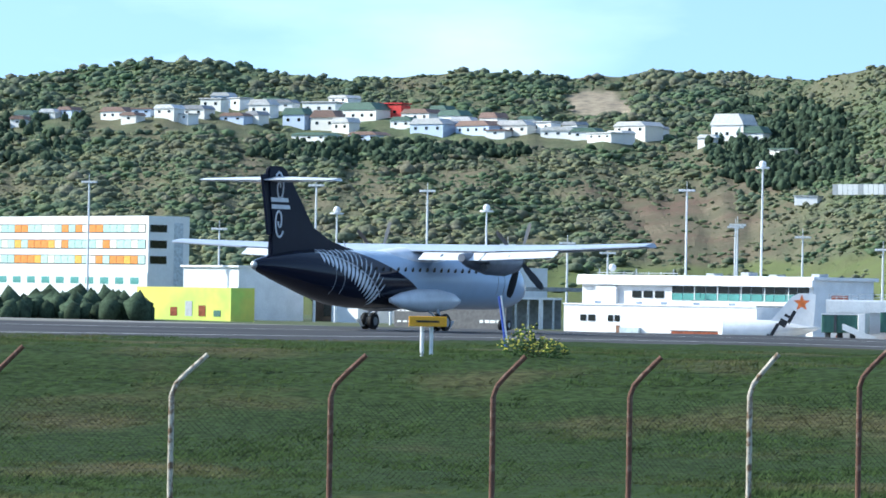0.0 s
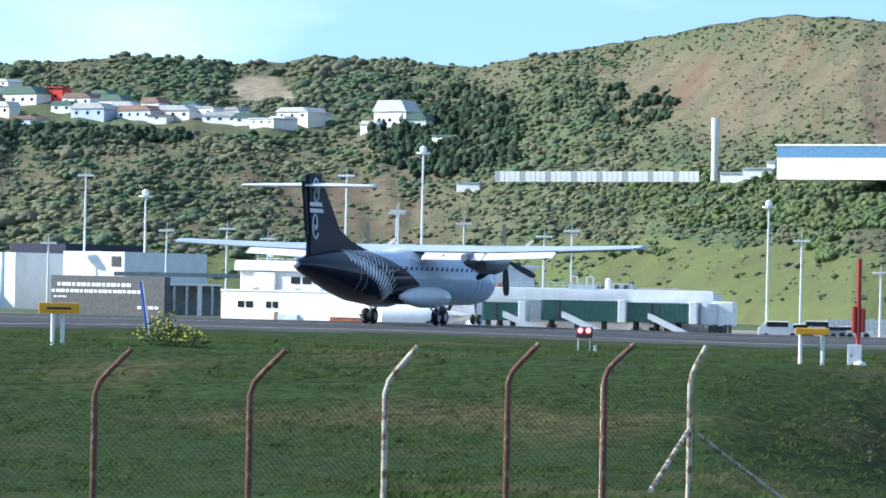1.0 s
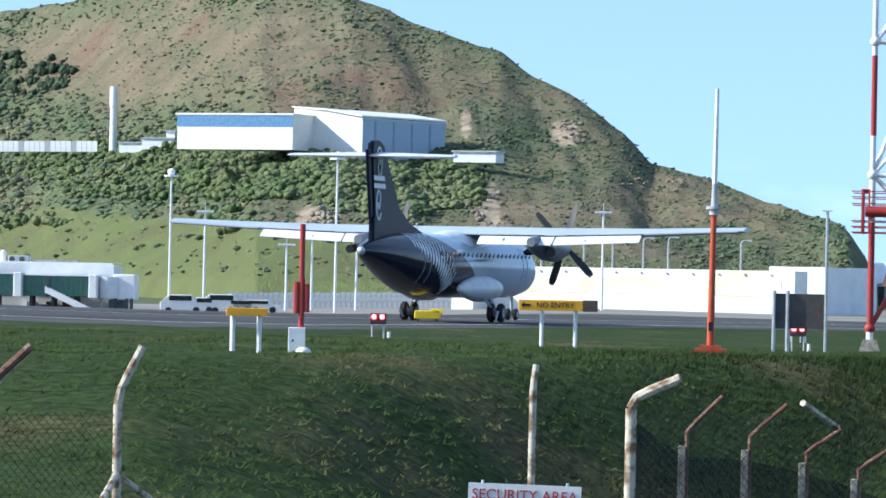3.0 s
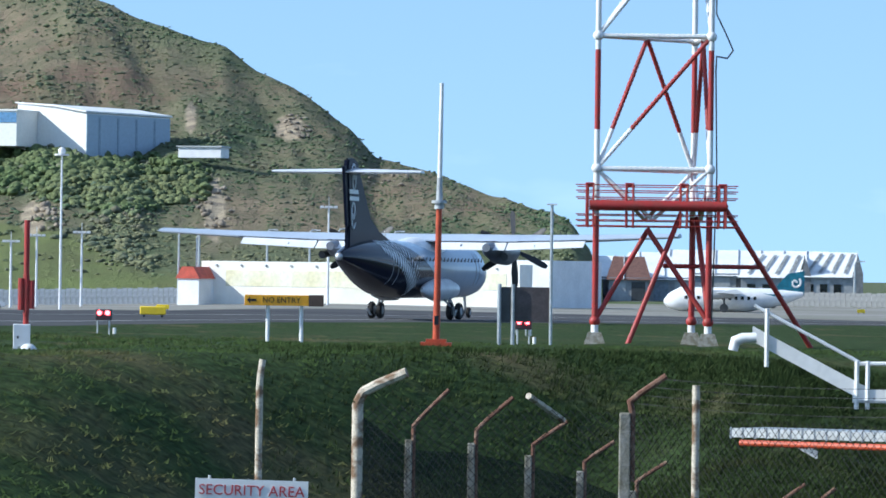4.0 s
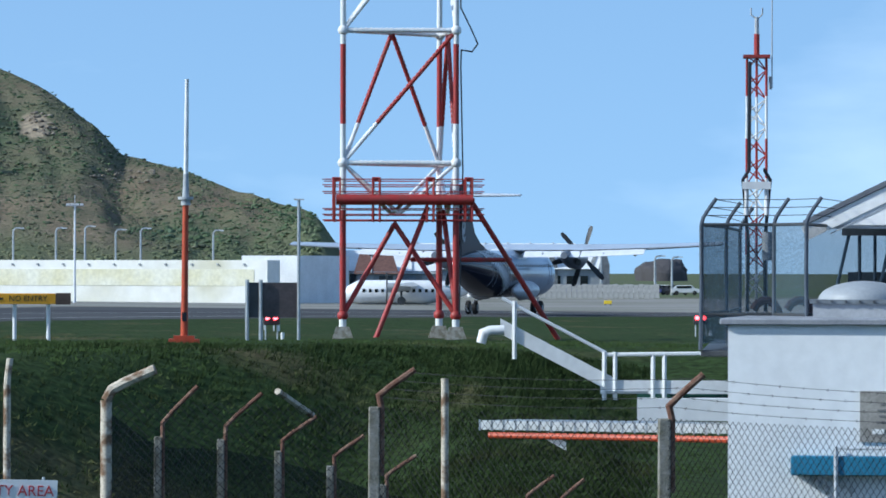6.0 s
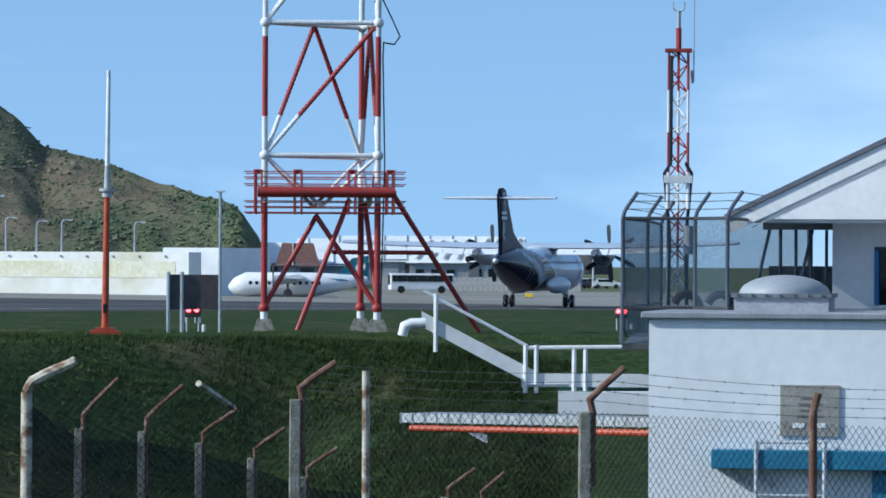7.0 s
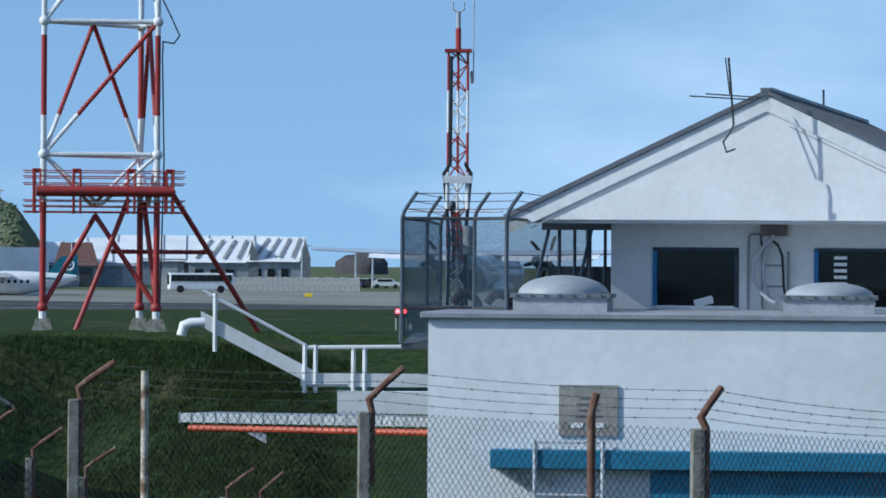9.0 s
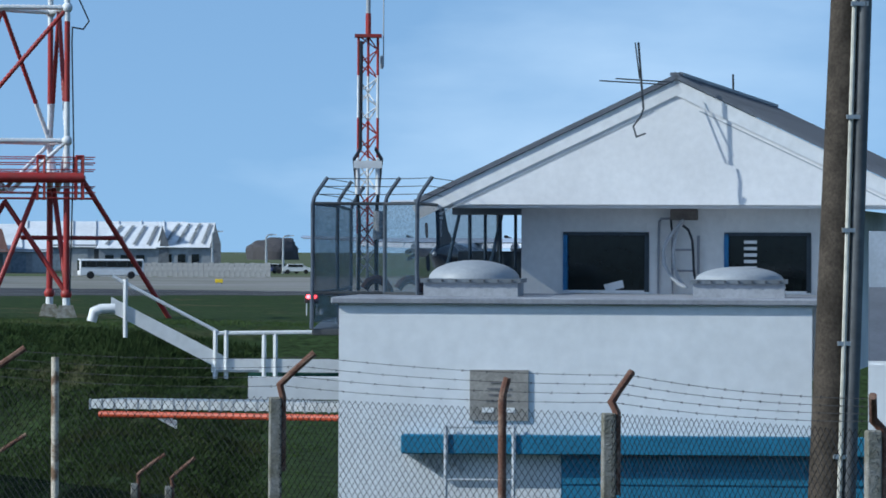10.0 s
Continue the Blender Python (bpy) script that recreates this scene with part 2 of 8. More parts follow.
def bank_shade_grass():
    """Long leaning grass on the bank below the tower, added dark and thick to stand in for its shade."""
    rnd = np.random.RandomState(8)
    verts, faces = [], []
    while len(faces) < 170000:
        u, d = rnd.uniform(-700, 540), rnd.uniform(56, 104)
        if rnd.uniform(0, 1) > np.interp(u, (-700, -150, 80, 330, 480, 540), (0.0, 0.22, 0.5, 1, 1, 0.1)):
            continue
        p = at(u, d)
        g = gz(p.x, p.y)
        tall = 0.75 + 0.5 * noise.noise((p.x * 0.6, p.y * 0.3, 2))
        for _ in range(4):
            x, y = p.x + rnd.normal(0, 0.06), p.y + rnd.normal(0, 0.06)
            h = rnd.uniform(0.06, 0.2) * tall
            w, a = rnd.uniform(0.008, 0.016), rnd.uniform(0, math.pi)
            k = len(verts)
            verts.extend(((x - w * math.cos(a), y - w * math.sin(a), g - 0.03), (x + w * math.cos(a), y + w * math.sin(a), g - 0.03), (x + rnd.normal(0.03, 0.06), y + rnd.normal(0, 0.06), g + h)))
            faces.append((k, k + 1, k + 2))
    # dark green that helps the added blades bring the bank down to shade
    blades = mat("bank_shade_blades", (0.03, 0.047, 0.016), 0.9, var=0.5, scale=0.3, col2=(0.05, 0.052, 0.022), lo=0.55, hi=0.75, fine=10, rand=0.2)
    tagged(sheet("bank_shade_grass", verts, faces, [blades], smooth=False), "long rank grass, added dark and thick for the steep bank's shade", "grass", kind="stuff")


bank_shade_grass()


def marking(name, off, width, u0, u1):
    verts, faces = [], []
    us = np.linspace(u0, u1, 60)
    for u in us:
        for d in (near_edge(u) + off, near_edge(u) + off + width):
            verts.append(gat(u, d, 0.03))
    for i in range(len(us) - 1):
        faces.append((2 * i, 2 * i + 2, 2 * i + 3, 2 * i + 1))
    tagged(sheet(name, verts, faces, [MARK]), "worn pale painted line along the runway edge", "road marking", kind="structure")


marking("runway_line", 14, 1.2, -3600, 1700)
marking("runway_line", 52, 1.0, -3600, 1700)

# ---- hill ----
SKYLINE = ((-4200, 330), (-3600, 350), (-3262, 372), (-3130, 394), (-2988, 414), (-2824, 411), (-2700, 388), (-2620, 384), (-2425, 412), (-2260, 400), (-2071, 408), (-1935, 404),
           (-1803, 396), (-1670, 420), (-1548, 450), (-1400, 480), (-1239, 500), (-1100, 500), (-938, 488), (-787, 430), (-676, 396), (-616, 350), (-556, 321), (-458, 251), (-407, 197),
           (-307, 174), (-207, 140), (-97, 112), (-54, 90), (-24, 48), (0, -14))


def ridge(u):
    return float(np.interp(u, [a for a, _ in SKYLINE], [b for _, b in SKYLINE]))


def hill_span(u):
    return (float(np.interp(u, (-3200, -1900, -1100, -300, 0), (980, 960, 600, 560, 600))), float(np.interp(u, (-3200, -1900, -1100, -300, 0), (1600, 1550, 980, 760, 640))))


def hill_point(u, s, rough=True):
    d0, d1 = hill_span(u)
    d = d0 + (d1 - d0) * s
    e0, e1 = -26.0, ridge(u)
    if s <= 0:
        return at(u, d0 - 12, -5.0)
    e = e0 + (e1 - e0) * (s ** 0.9 if s <= 1 else 1 - (s - 1) * 1.5)
    if rough:
        w = max(0.0, min(1, s) * (1.12 - min(1, s)))
        q = Vector((u * 0.0045, s * 2.2, 1.7))
        e += w * (90 * noise.fractal(q, 1.0, 2.0, 3) + 14 * noise.noise((u * 0.03, s * 14, 5)))
        e += 5 * noise.noise((u * 0.02, s * 3, 9)) * min(1, s * 4)
        d += 40 * w * noise.noise((u * 0.006, s * 1.5, 4))
    return at(u, d, 2 + e * d / K)


def hill_at(u, e):
    """The point of the hill at bearing u that stands e above eye level (in 1/7718)."""
    lo, hi = 0.0, 1.0
    for _ in range(24):
        s = (lo + hi) / 2
        p = hill_point(u, s)
        if (p.z - 2) / math.hypot(p.x, p.y) * K < e:
            lo = s
        else:
            hi = s
    return hill_point(u, (lo + hi) / 2)


DRY_SPOTS = (  # bearing, height, half width, half height, weight
    (-1975, 150, 190, 95, 0.9), (-2330, 205, 130, 45, 0.35), (-2590, 185, 130, 55, 0.5), (-2950, 205, 90, 45, 0.4), (-2790, 230, 80, 30, 0.3), (-2190, 355, 110, 50, 0.35), (-1860, 250, 60, 40, 0.4),
    (-1480, 355, 150, 70, 0.75), (-1170, 385, 330, 95, 0.5), (-900, 330, 200, 150, 0.3), (-620, 250, 180, 140, 0.2), (-1330, 130, 120, 60, -0.6), (-1050, 180, 300, 55, -0.9), (-1640, 300, 110, 90, -0.7), (-1560, 230, 120, 60, -0.6),
    (-1000, 110, 90, 40, 0.5), (-660, 110, 60, 60, 0.6), (-470, 140, 140, 60, 0.4), (-240, 110, 240, 90, 0.55), (-560, 70, 150, 60, 0.4))
BARE_SPOTS = ((-2178, 352, 50, 24), (-2150, 345, 40, 18), (-560, 252, 26, 22), (-735, 268, 9, 30), (-690, 105, 18, 55), (-1010, 88, 20, 30))


def dryness(u, e):
    """From 0 (green scrub) to 1 (dry brown grass) over the hill."""
    v = 0.26 + 0.5 * noise.fractal((u * 0.008, e * 0.014, 3.3), 1.0, 2.0, 4) + 0.16 * noise.noise((u * 0.05, e * 0.07, 1.1))
    for su, se, ru, re, w in DRY_SPOTS:
        q = ((u - su) / ru) ** 2 + ((e - se) / re) ** 2
        if q < 4:
            v += w * math.exp(-q)
    return max(0.0, min(1.0, v))


def bareness(u, e):
    v = 0.0
    for su, se, ru, re in BARE_SPOTS:
        q = ((u - su) / ru) ** 2 + ((e - se) / re) ** 2 + 0.5 * noise.noise((u * 0.06, e * 0.09, 8))
        v = max(v, min(1.0, (1.15 - q) * 3))
    return max(0.0, v)


def pasture(u, e):
    """Mown green land along the foot of the hill."""
    edge = float(np.interp(u, (-2600, -2000, -1500, -1150, -950, -820), (60, 70, 105, 95, 70, 0))) + 14 * noise.noise((u * 0.012, 0, 2))
    return max(0.0, min(1.0, (edge - e) / 14)) * 0.9


def hill_material():
    m = bpy.data.materials.new("scrubby_hillside")
    m.use_nodes = True
    n, l = m.node_tree.nodes, m.node_tree.links
    p = n["Principled BSDF"]
    p.inputs["Roughness"].default_value, p.inputs["Specular IOR Level"].default_value = 0.95, 0.03
    tc = n.new("ShaderNodeTexCoord")

    def grain(scale, lo, hi):
        t = n.new("ShaderNodeTexNoise")
        t.inputs["Scale"].default_value, t.inputs["Detail"].default_value, t.inputs["Roughness"].default_value = scale, 8, 0.65
        l.new(tc.outputs["Object"], t.inputs["Vector"])
        r = n.new("ShaderNodeMapRange")
        r.inputs["From Min"].default_value, r.inputs["From Max"].default_value = lo, hi
        l.new(t.outputs["Fac"], r.inputs["Value"])
        return t, r.outputs["Result"]

    def blend(a, b, fac):
        x = n.new("ShaderNodeMix")
        x.data_type = "RGBA"
        for key, v in (("A", a), ("B", b)):
            if isinstance(v, tuple):
                x.inputs[key].default_value = (*v, 1)
            else:
                l.new(v, x.inputs[key])
        l.new(fac, x.inputs["Factor"])
        return x.outputs["Result"]

    def cover(name):
        a = n.new("ShaderNodeAttribute")
        a.attribute_name = name
        return a.outputs["Fac"]

    green = blend((0.105, 0.142, 0.078), (0.15, 0.178, 0.1), grain(0.06, 0.42, 0.6)[1])
    green = blend(green, (0.085, 0.105, 0.058), grain(0.35, 0.5, 0.64)[1])
    brown = blend((0.215, 0.172, 0.122), (0.15, 0.138, 0.092), grain(0.05, 0.44, 0.6)[1])
    brown = blend(brown, (0.19, 0.125, 0.095), grain(0.023, 0.5, 0.62)[1])
    brown = blend(brown, (0.28, 0.24, 0.175), grain(0.4, 0.56, 0.72)[1])
    fine, fleck = grain(0.9, 0.5, 0.66)
    base = blend(green, brown, cover("dryness"))
    base = blend(base, (0.105, 0.115, 0.066), fleck)
    # pasture along the foot of the hill
    meadow = blend((0.15, 0.182, 0.072), (0.135, 0.145, 0.07), grain(0.05, 0.4, 0.65)[1])
    base = blend(base, meadow, cover("pasture"))
    rock = blend((0.42, 0.35, 0.25), (0.24, 0.2, 0.155), grain(0.25, 0.42, 0.62)[1])
    base = blend(base, rock, cover("bareness"))
    l.new(base, p.inputs["Base Color"])
    b = n.new("ShaderNodeBump")
    b.inputs["Strength"].default_value, b.inputs["Distance"].default_value = 0.8, 1.2
    l.new(fine.outputs["Fac"], b.inputs["Height"])
    l.new(b.outputs["Normal"], p.inputs["Normal"])
    return m


def height_angle(p):
    return (p.z - 2) / math.hypot(p.x, p.y) * K


def build_hill():
    us = np.concatenate([np.arange(-4200, -2000, 9), np.arange(-2000, 1, 6)])
    ss = np.concatenate([(0,), np.linspace(0.004, 1, 90), (1.15, 1.5)])
    verts = [hill_point(u, s) for u in us for s in ss]
    k = len(ss)
    faces = [(i * k + j, (i + 1) * k + j, (i + 1) * k + j + 1, i * k + j + 1) for i in range(len(us) - 1) for j in range(k - 1)]
    hill = sheet("hillside", verts, faces, [hill_material()])
    for name, rule in (("dryness", dryness), ("bareness", bareness), ("pasture", pasture)):
        hill.data.attributes.new(name, "FLOAT", "POINT").data.foreach_set("value", [rule(us[i // k], height_angle(v)) for i, v in enumerate(verts)])
    tagged(hill, "scrub-covered green and brown hillside behind the airfield", "hill", kind="structure")


build_hill()


# house plots on the hill: bearing, height over eye level, width and height (in 1/7718)
HOUSE_PLOTS = [(-2458 + (x - 784) * 1.03, 526 - y + 0.015 * (x - 784), w, h) for x, y, w, h in (
    (60, 210, 34, 16), (100, 203, 25, 12), (213, 203, 45, 16), (262, 196, 30, 10), (302, 196, 36, 14), (352, 197, 40, 14), (383, 182, 34, 18), (418, 181, 38, 18), (420, 208, 40, 12), (468, 192, 36, 20), (503, 184, 40, 12),
    (528, 211, 36, 24), (580, 217, 40, 26), (572, 190, 52, 22), (606, 174, 40, 10), (555, 241, 60, 10), (640, 203, 66, 26), (693, 195, 36, 22), (648, 241, 50, 12), (740, 204, 50, 16), (760, 225, 56, 20), (800, 210, 40, 20),
    (840, 227, 70, 18), (868, 214, 34, 20), (908, 226, 54, 18), (960, 222, 36, 18), (990, 233, 54, 14), (1035, 235, 40, 14), (1062, 238, 50, 12), (1115, 226, 60, 16), (1145, 228, 40, 10), (1250, 245, 30, 12), (1285, 236, 54, 40),
    (1325, 242, 40, 24), (1380, 262, 40, 6), (130, 199, 26, 12), (48, 216, 22, 12), (240, 208, 26, 12), (330, 206, 30, 12), (455, 207, 26, 14), (400, 172, 30, 12), (490, 178, 26, 12), (610, 222, 34, 18), (625, 190, 40, 18), (715, 216, 34, 14), (780, 196, 30, 14), (820, 218, 34, 16), (935, 212, 26, 12), (880, 232, 30, 10), (1010, 222, 30, 12), (1090, 236, 34, 10), (1300, 226, 30, 20))]


# ---- bushes on the hill: ragged clumps, one object of stuff ----
def clumps(name, spots, material, label, seed, lobes=2, fine=1, sunk=0.35):
    rnd = np.random.RandomState(seed)
    bm = bmesh.new()
    bmesh.ops.create_icosphere(bm, subdivisions=fine, radius=1)
    base = np.array([v.co[:] for v in bm.verts])
    tri = np.array([[v.index for v in f.verts] for f in bm.faces])
    bm.free()
    allv, allf, k = [], [], 0
    for x, y, z, r, tall in spots:
        for _ in range(lobes):
            o = rnd.normal(0, 0.55, 3) * (r, r, r * 0.35)
            sz = r * rnd.uniform(0.45, 0.85) * (1.0 if fine == 1 else 0.75)
            v = base * (1 + rnd.uniform(-0.38, 0.34, (len(base), 1))) * (sz, sz, sz * tall) + (x + o[0], y + o[1], z + abs(o[2]) + sz * tall * sunk)
            allv.append(v)
            allf.append(tri + k)
            k += len(base)
    ob = sheet(name, np.concatenate(allv).tolist(), np.concatenate(allf).tolist(), [material], smooth=True)
    return tagged(ob, label, "vegetation", kind="stuff")


def scatter(n, u0, u1, s0, s1, rmin, rmax, seed, sparse=0.75, tall=0.9):
    """Bushes over the hill: thick where it is green, few and low where it is dry."""
    rnd = random.Random(seed)
    out = []
    while len(out) < n:
        u, s = rnd.uniform(u0, u1), rnd.uniform(s0, s1)
        p = hill_point(u, s)
        e = height_angle(p)
        dry = dryness(u, e)
        if rnd.random() < dry * sparse + 0.25 * noise.noise((u * 0.03, e * 0.05, 6)) or bareness(u, e) > 0.2 or rnd.random() < 0.985 * pasture(u, e):
            continue
        if any(abs(u - hu) < hw * 0.7 + 5 and he - 26 < e < he + hh * 0.4 for hu, he, hw, hh in HOUSE_PLOTS):
            continue
        r = (rmin + (rmax - rmin) * rnd.random() ** 2) * (1.5 if u < -1900 else 1.0) * (1.15 - 0.6 * dry)
        out.append((p.x, p.y, p.z, r, tall * rnd.uniform(0.8, 1.2)))
    return out


LEAFD = mat("dull_bush_leaves", (0.085, 0.12, 0.078), 0.9, var=0.3, scale=0.03, col2=(0.158, 0.15, 0.105), fine=45, rand=0.18, bump=9)
clumps("hill_scrub", scatter(17000, -3700, -1500, 0.02, 1.0, 0.35, 1.9, 11, 0.85, 0.5), LEAFM, "green scrub and bushes over the hillside", 5, 2, sunk=0.05)
clumps("hill_scrub", scatter(6500, -3700, -1500, 0.02, 1.0, 0.4, 2.4, 17, 0.95, 0.6) + scatter(3500, -1600, -800, 0.02, 1.0, 0.25, 1.3, 18, 0.7, 0.55) + scatter(3600, -1350, -250, 0.25, 1.0, 0.2, 0.9, 19, 0.2, 0.5), LEAFD, "duller grey-green bushes over the hillside", 7, 2, sunk=0.05)
clumps("hill_scrub", scatter(5500, -1600, -800, 0.02, 1.0, 0.2, 1.1, 12, 0.6, 0.5) + scatter(7000, -900, -60, 0.02, 1.0, 0.12, 0.7, 13, 0.5, 0.5), LEAFM, "low green scrub on the dry end of the hill", 6, 2, sunk=0.05)


# ---- airliner: high wing, T tail, two propellers; x ahead, y to its left, origin on the ground under the main gear ----
def two_tone(name, light, dark, slope, level, rough=0.16):
    """Light paint ahead of a slanting line, dark paint behind it."""
    m = bpy.data.materials.new(name)
    m.use_nodes = True
    n, l = m.node_tree.nodes, m.node_tree.links
    p = n["Principled BSDF"]
    p.inputs["Roughness"].default_value, p.inputs["Specular IOR Level"].default_value = rough, 0.2
    tc, sep = n.new("ShaderNodeTexCoord"), n.new("ShaderNodeSeparateXYZ")
    l.new(tc.outputs["Object"], sep.inputs["Vector"])
    drop = n.new("ShaderNodeMath")
    drop.operation, drop.inputs[1].default_value = "POWER", 1.6
    lift = n.new("ShaderNodeMath")
    lift.operation, lift.inputs[1].default_value = "SUBTRACT", 1.0
    l.new(sep.outputs["Z"], lift.inputs[0])
    cl = n.new("ShaderNodeMath")
    cl.operation, cl.inputs[1].default_value = "MAXIMUM", 0.0
    l.new(lift.outputs[0], cl.inputs[0])
    l.new(cl.outputs[0], drop.inputs[0])
    ma = n.new("ShaderNodeMath")
    ma.operation, ma.inputs[1].default_value = "MULTIPLY_ADD", slope
    l.new(drop.outputs[0], ma.inputs[0])
    l.new(sep.outputs["X"], ma.inputs[2])
    mr = n.new("ShaderNodeMapRange")
    mr.inputs["From Min"].default_value, mr.inputs["From Max"].default_value = level, level + 0.05
    l.new(ma.outputs[0], mr.inputs["Value"])
    grime = n.new("ShaderNodeTexNoise")
    grime.inputs["Scale"].default_value, grime.inputs["Detail"].default_value = 1.3, 6
    l.new(tc.outputs["Object"], grime.inputs["Vector"])
    g = n.new("ShaderNodeMix")
    g.data_type = "RGBA"
    g.inputs["A"].default_value, g.inputs["B"].default_value = (*light, 1), (*[c * 0.85 for c in light], 1)
    l.new(grime.outputs["Fac"], g.inputs["Factor"])
    mix = n.new("ShaderNodeMix")
    mix.data_type = "RGBA"
    mix.inputs["A"].default_value = (*dark, 1)
    l.new(g.outputs["Result"], mix.inputs["B"])
    l.new(mr.outputs["Result"], mix.inputs["Factor"])
    l.new(mix.outputs["Result"], p.inputs["Base Color"])
    return m


def loft(bm, rings):
    vs = [[bm.verts.new(p) for p in r] for r in rings]
    n = len(vs[0])
    for a, b in zip(vs, vs[1:]):
        for i in range(n):
            bm.faces.new((a[i], a[(i + 1) % n], b[(i + 1) % n], b[i]))
    bm.faces.new(vs[0])
    bm.faces.new(vs[-1][::-1])


BODY = ((12.3, 2.1, 0.06, 0.06), (12.05, 2.12, 0.42, 0.4), (11.5, 2.2, 0.8, 0.78), (10.6, 2.36, 1.17, 1.17), (9.4, 2.48, 1.38, 1.4), (8.2, 2.5, 1.43, 1.43), (-5.6, 2.5, 1.43, 1.43),
        (-7.6, 2.58, 1.36, 1.36), (-9.6, 2.74, 1.16, 1.16), (-11.4, 2.9, 0.9, 0.9), (-13.0, 3.0, 0.62, 0.62), (-14.2, 3.05, 0.36, 0.36), (-14.75, 3.06, 0.2, 0.2))


def body_at(x):
    xs = [b[0] for b in BODY][::-1]
    return [float(np.interp(x, xs, [b[i] for b in BODY][::-1])) for i in (1, 2, 3)]


def skin(x, z, side, out=0.0):
    """A point on the fuselage's side at height z."""
    zc, ry, rz = body_at(x)
    q = max(-0.98, min(0.98, (z - zc) / (rz + 0.001)))
    return Vector((x, side * (ry * math.sqrt(1 - q * q) + out), zc + q * rz + (out if q > 0.6 else 0)))


def airfoil(x0, chord, thick, y, z):
    pts = [(0, 0), (0.04, 0.5), (0.2, 1), (0.45, 0.9), (0.75, 0.45), (1, 0.06), (1, -0.06), (0.7, -0.25), (0.3, -0.45), (0.06, -0.3)]
    return [Vector((x0 - c * chord, y, z + t * thick)) for c, t in pts]


def build_airliner():
    # front paint is white; its blue is sky-lit shade put into the colour
    paint = two_tone("airliner_paint_shade_blue", (0.46, 0.57, 0.7), (0.008, 0.01, 0.022), 1.2, 0.1)
    pale = mat("aircraft_white", (0.74, 0.76, 0.79), 0.3, var=0.06, scale=1.2)
    tailp = mat("aircraft_black", (0.007, 0.01, 0.022), 0.4, var=0.1, spec=0.08)
    greyp = mat("aircraft_grey", (0.3, 0.32, 0.35), 0.35, var=0.1)
    leafw = mat("livery_white", (0.72, 0.74, 0.76), 0.4, var=0.05)
    plane = thing("airliner", Matrix.Identity(4), "white and black twin-propeller airliner with fern pattern on runway", "airplane")
    bm = bmesh.new()
    fine = []
    for a, b in zip(BODY, BODY[1:]):
        k = max(1, int(abs(a[0] - b[0]) / 0.7))
        fine += [[a[j] + (b[j] - a[j]) * i / k for j in range(4)] for i in range(k)]
    fine.append(BODY[-1])
    loft(bm, [[Vector((x, ry * math.cos(t), zc + rz * math.sin(t))) for t in np.linspace(0, 2 * math.pi, 40, endpoint=False)] for x, zc, ry, rz in fine])
    fus = part("fuselage", bm, paint, plane, "white front with sky-blue shade painted in, glossy black rear fuselage", True)
    bm = bmesh.new()
    ball(bm, (-14.76, 0, 3.06), 0.19, (0.6, 1, 1))
    part("tail_cone", bm, STEEL, plane, "bare metal tail cone", True)
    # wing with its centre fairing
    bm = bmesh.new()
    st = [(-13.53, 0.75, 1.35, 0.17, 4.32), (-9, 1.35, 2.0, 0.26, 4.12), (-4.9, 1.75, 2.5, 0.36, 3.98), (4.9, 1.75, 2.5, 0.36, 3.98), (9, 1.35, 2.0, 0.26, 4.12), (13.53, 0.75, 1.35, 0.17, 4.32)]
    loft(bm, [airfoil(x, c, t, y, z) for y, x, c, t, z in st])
    # light grey paint, blued so the colour carries the wing's shade
    part("wing", bm, mat("wing_grey_shade_blue", (0.43, 0.5, 0.6), 0.4, var=0.06, scale=0.6), plane, "long thin pale grey wing with bluish shade painted in", True)
    bm = bmesh.new()
    loft(bm, [[Vector((x, w * math.cos(t), 3.3 + h * math.sin(t))) for t in np.linspace(0, 2 * math.pi, 24, endpoint=False)] for x, w, h in ((3.9, 0.5, 0.5), (2.8, 1.0, 0.74), (1.2, 1.12, 0.86), (-0.8, 1.12, 0.84), (-2.6, 0.95, 0.68), (-3.8, 0.5, 0.5))])
    part("wing_fairing", bm, pale, plane, "", True)
    for s in (-1, 1):
        for y0, y1 in ((1.45, 4.9), (4.98, 8.9)):
            bm = bmesh.new()
            rings = []
            for y in (y0, y1):
                xt, c = (float(np.interp(y, (4.9, 9), v)) for v in ((-0.78, -0.68), (0.72, 0.6)))
                z = float(np.interp(y, (4.9, 9), (3.86, 4.0)))
                a = radians(27)
                rings.append([Vector((xt + dx * math.cos(a) * c, s * y, z + dx * c * math.sin(a) + dz)) for dx, dz in ((0.05, 0.0), (0, 0.05), (-1, 0.015), (-1, -0.015), (-0.3, -0.05))])
            loft(bm, rings)
            part("flap", bm, pale, plane, "white wing flap lowered for landing")
        bm = bmesh.new()
        loft(bm, [[Vector((xt + dx * c, s * y, z + dz)) for dx, dz in ((0.05, 0.05), (-1, 0.0), (-1, -0.02), (0.05, -0.05))] for y, xt, c, z in ((9.1, -0.62, 0.42, 4.08), (13.3, -0.62, 0.25, 4.28))])
        part("aileron", bm, greyp, plane)
        for y in (2.6, 6.4, 8.3):
            bm = bmesh.new()
            ball(bm, (-0.75, s * y, 3.72), 0.1, (4.5, 1, 1.3), 10)
            part("flap_fairing", bm, greyp, plane, "", True)
        bm = bmesh.new()
        rod(bm, (-0.76, s * 1.45, 3.92), (-0.66, s * 8.9, 4.03), 0.035, n=6)
        part("flap_gap", bm, BLACK, plane, "dark slot between wing and flap")
        # engine
        bm = bmesh.new()
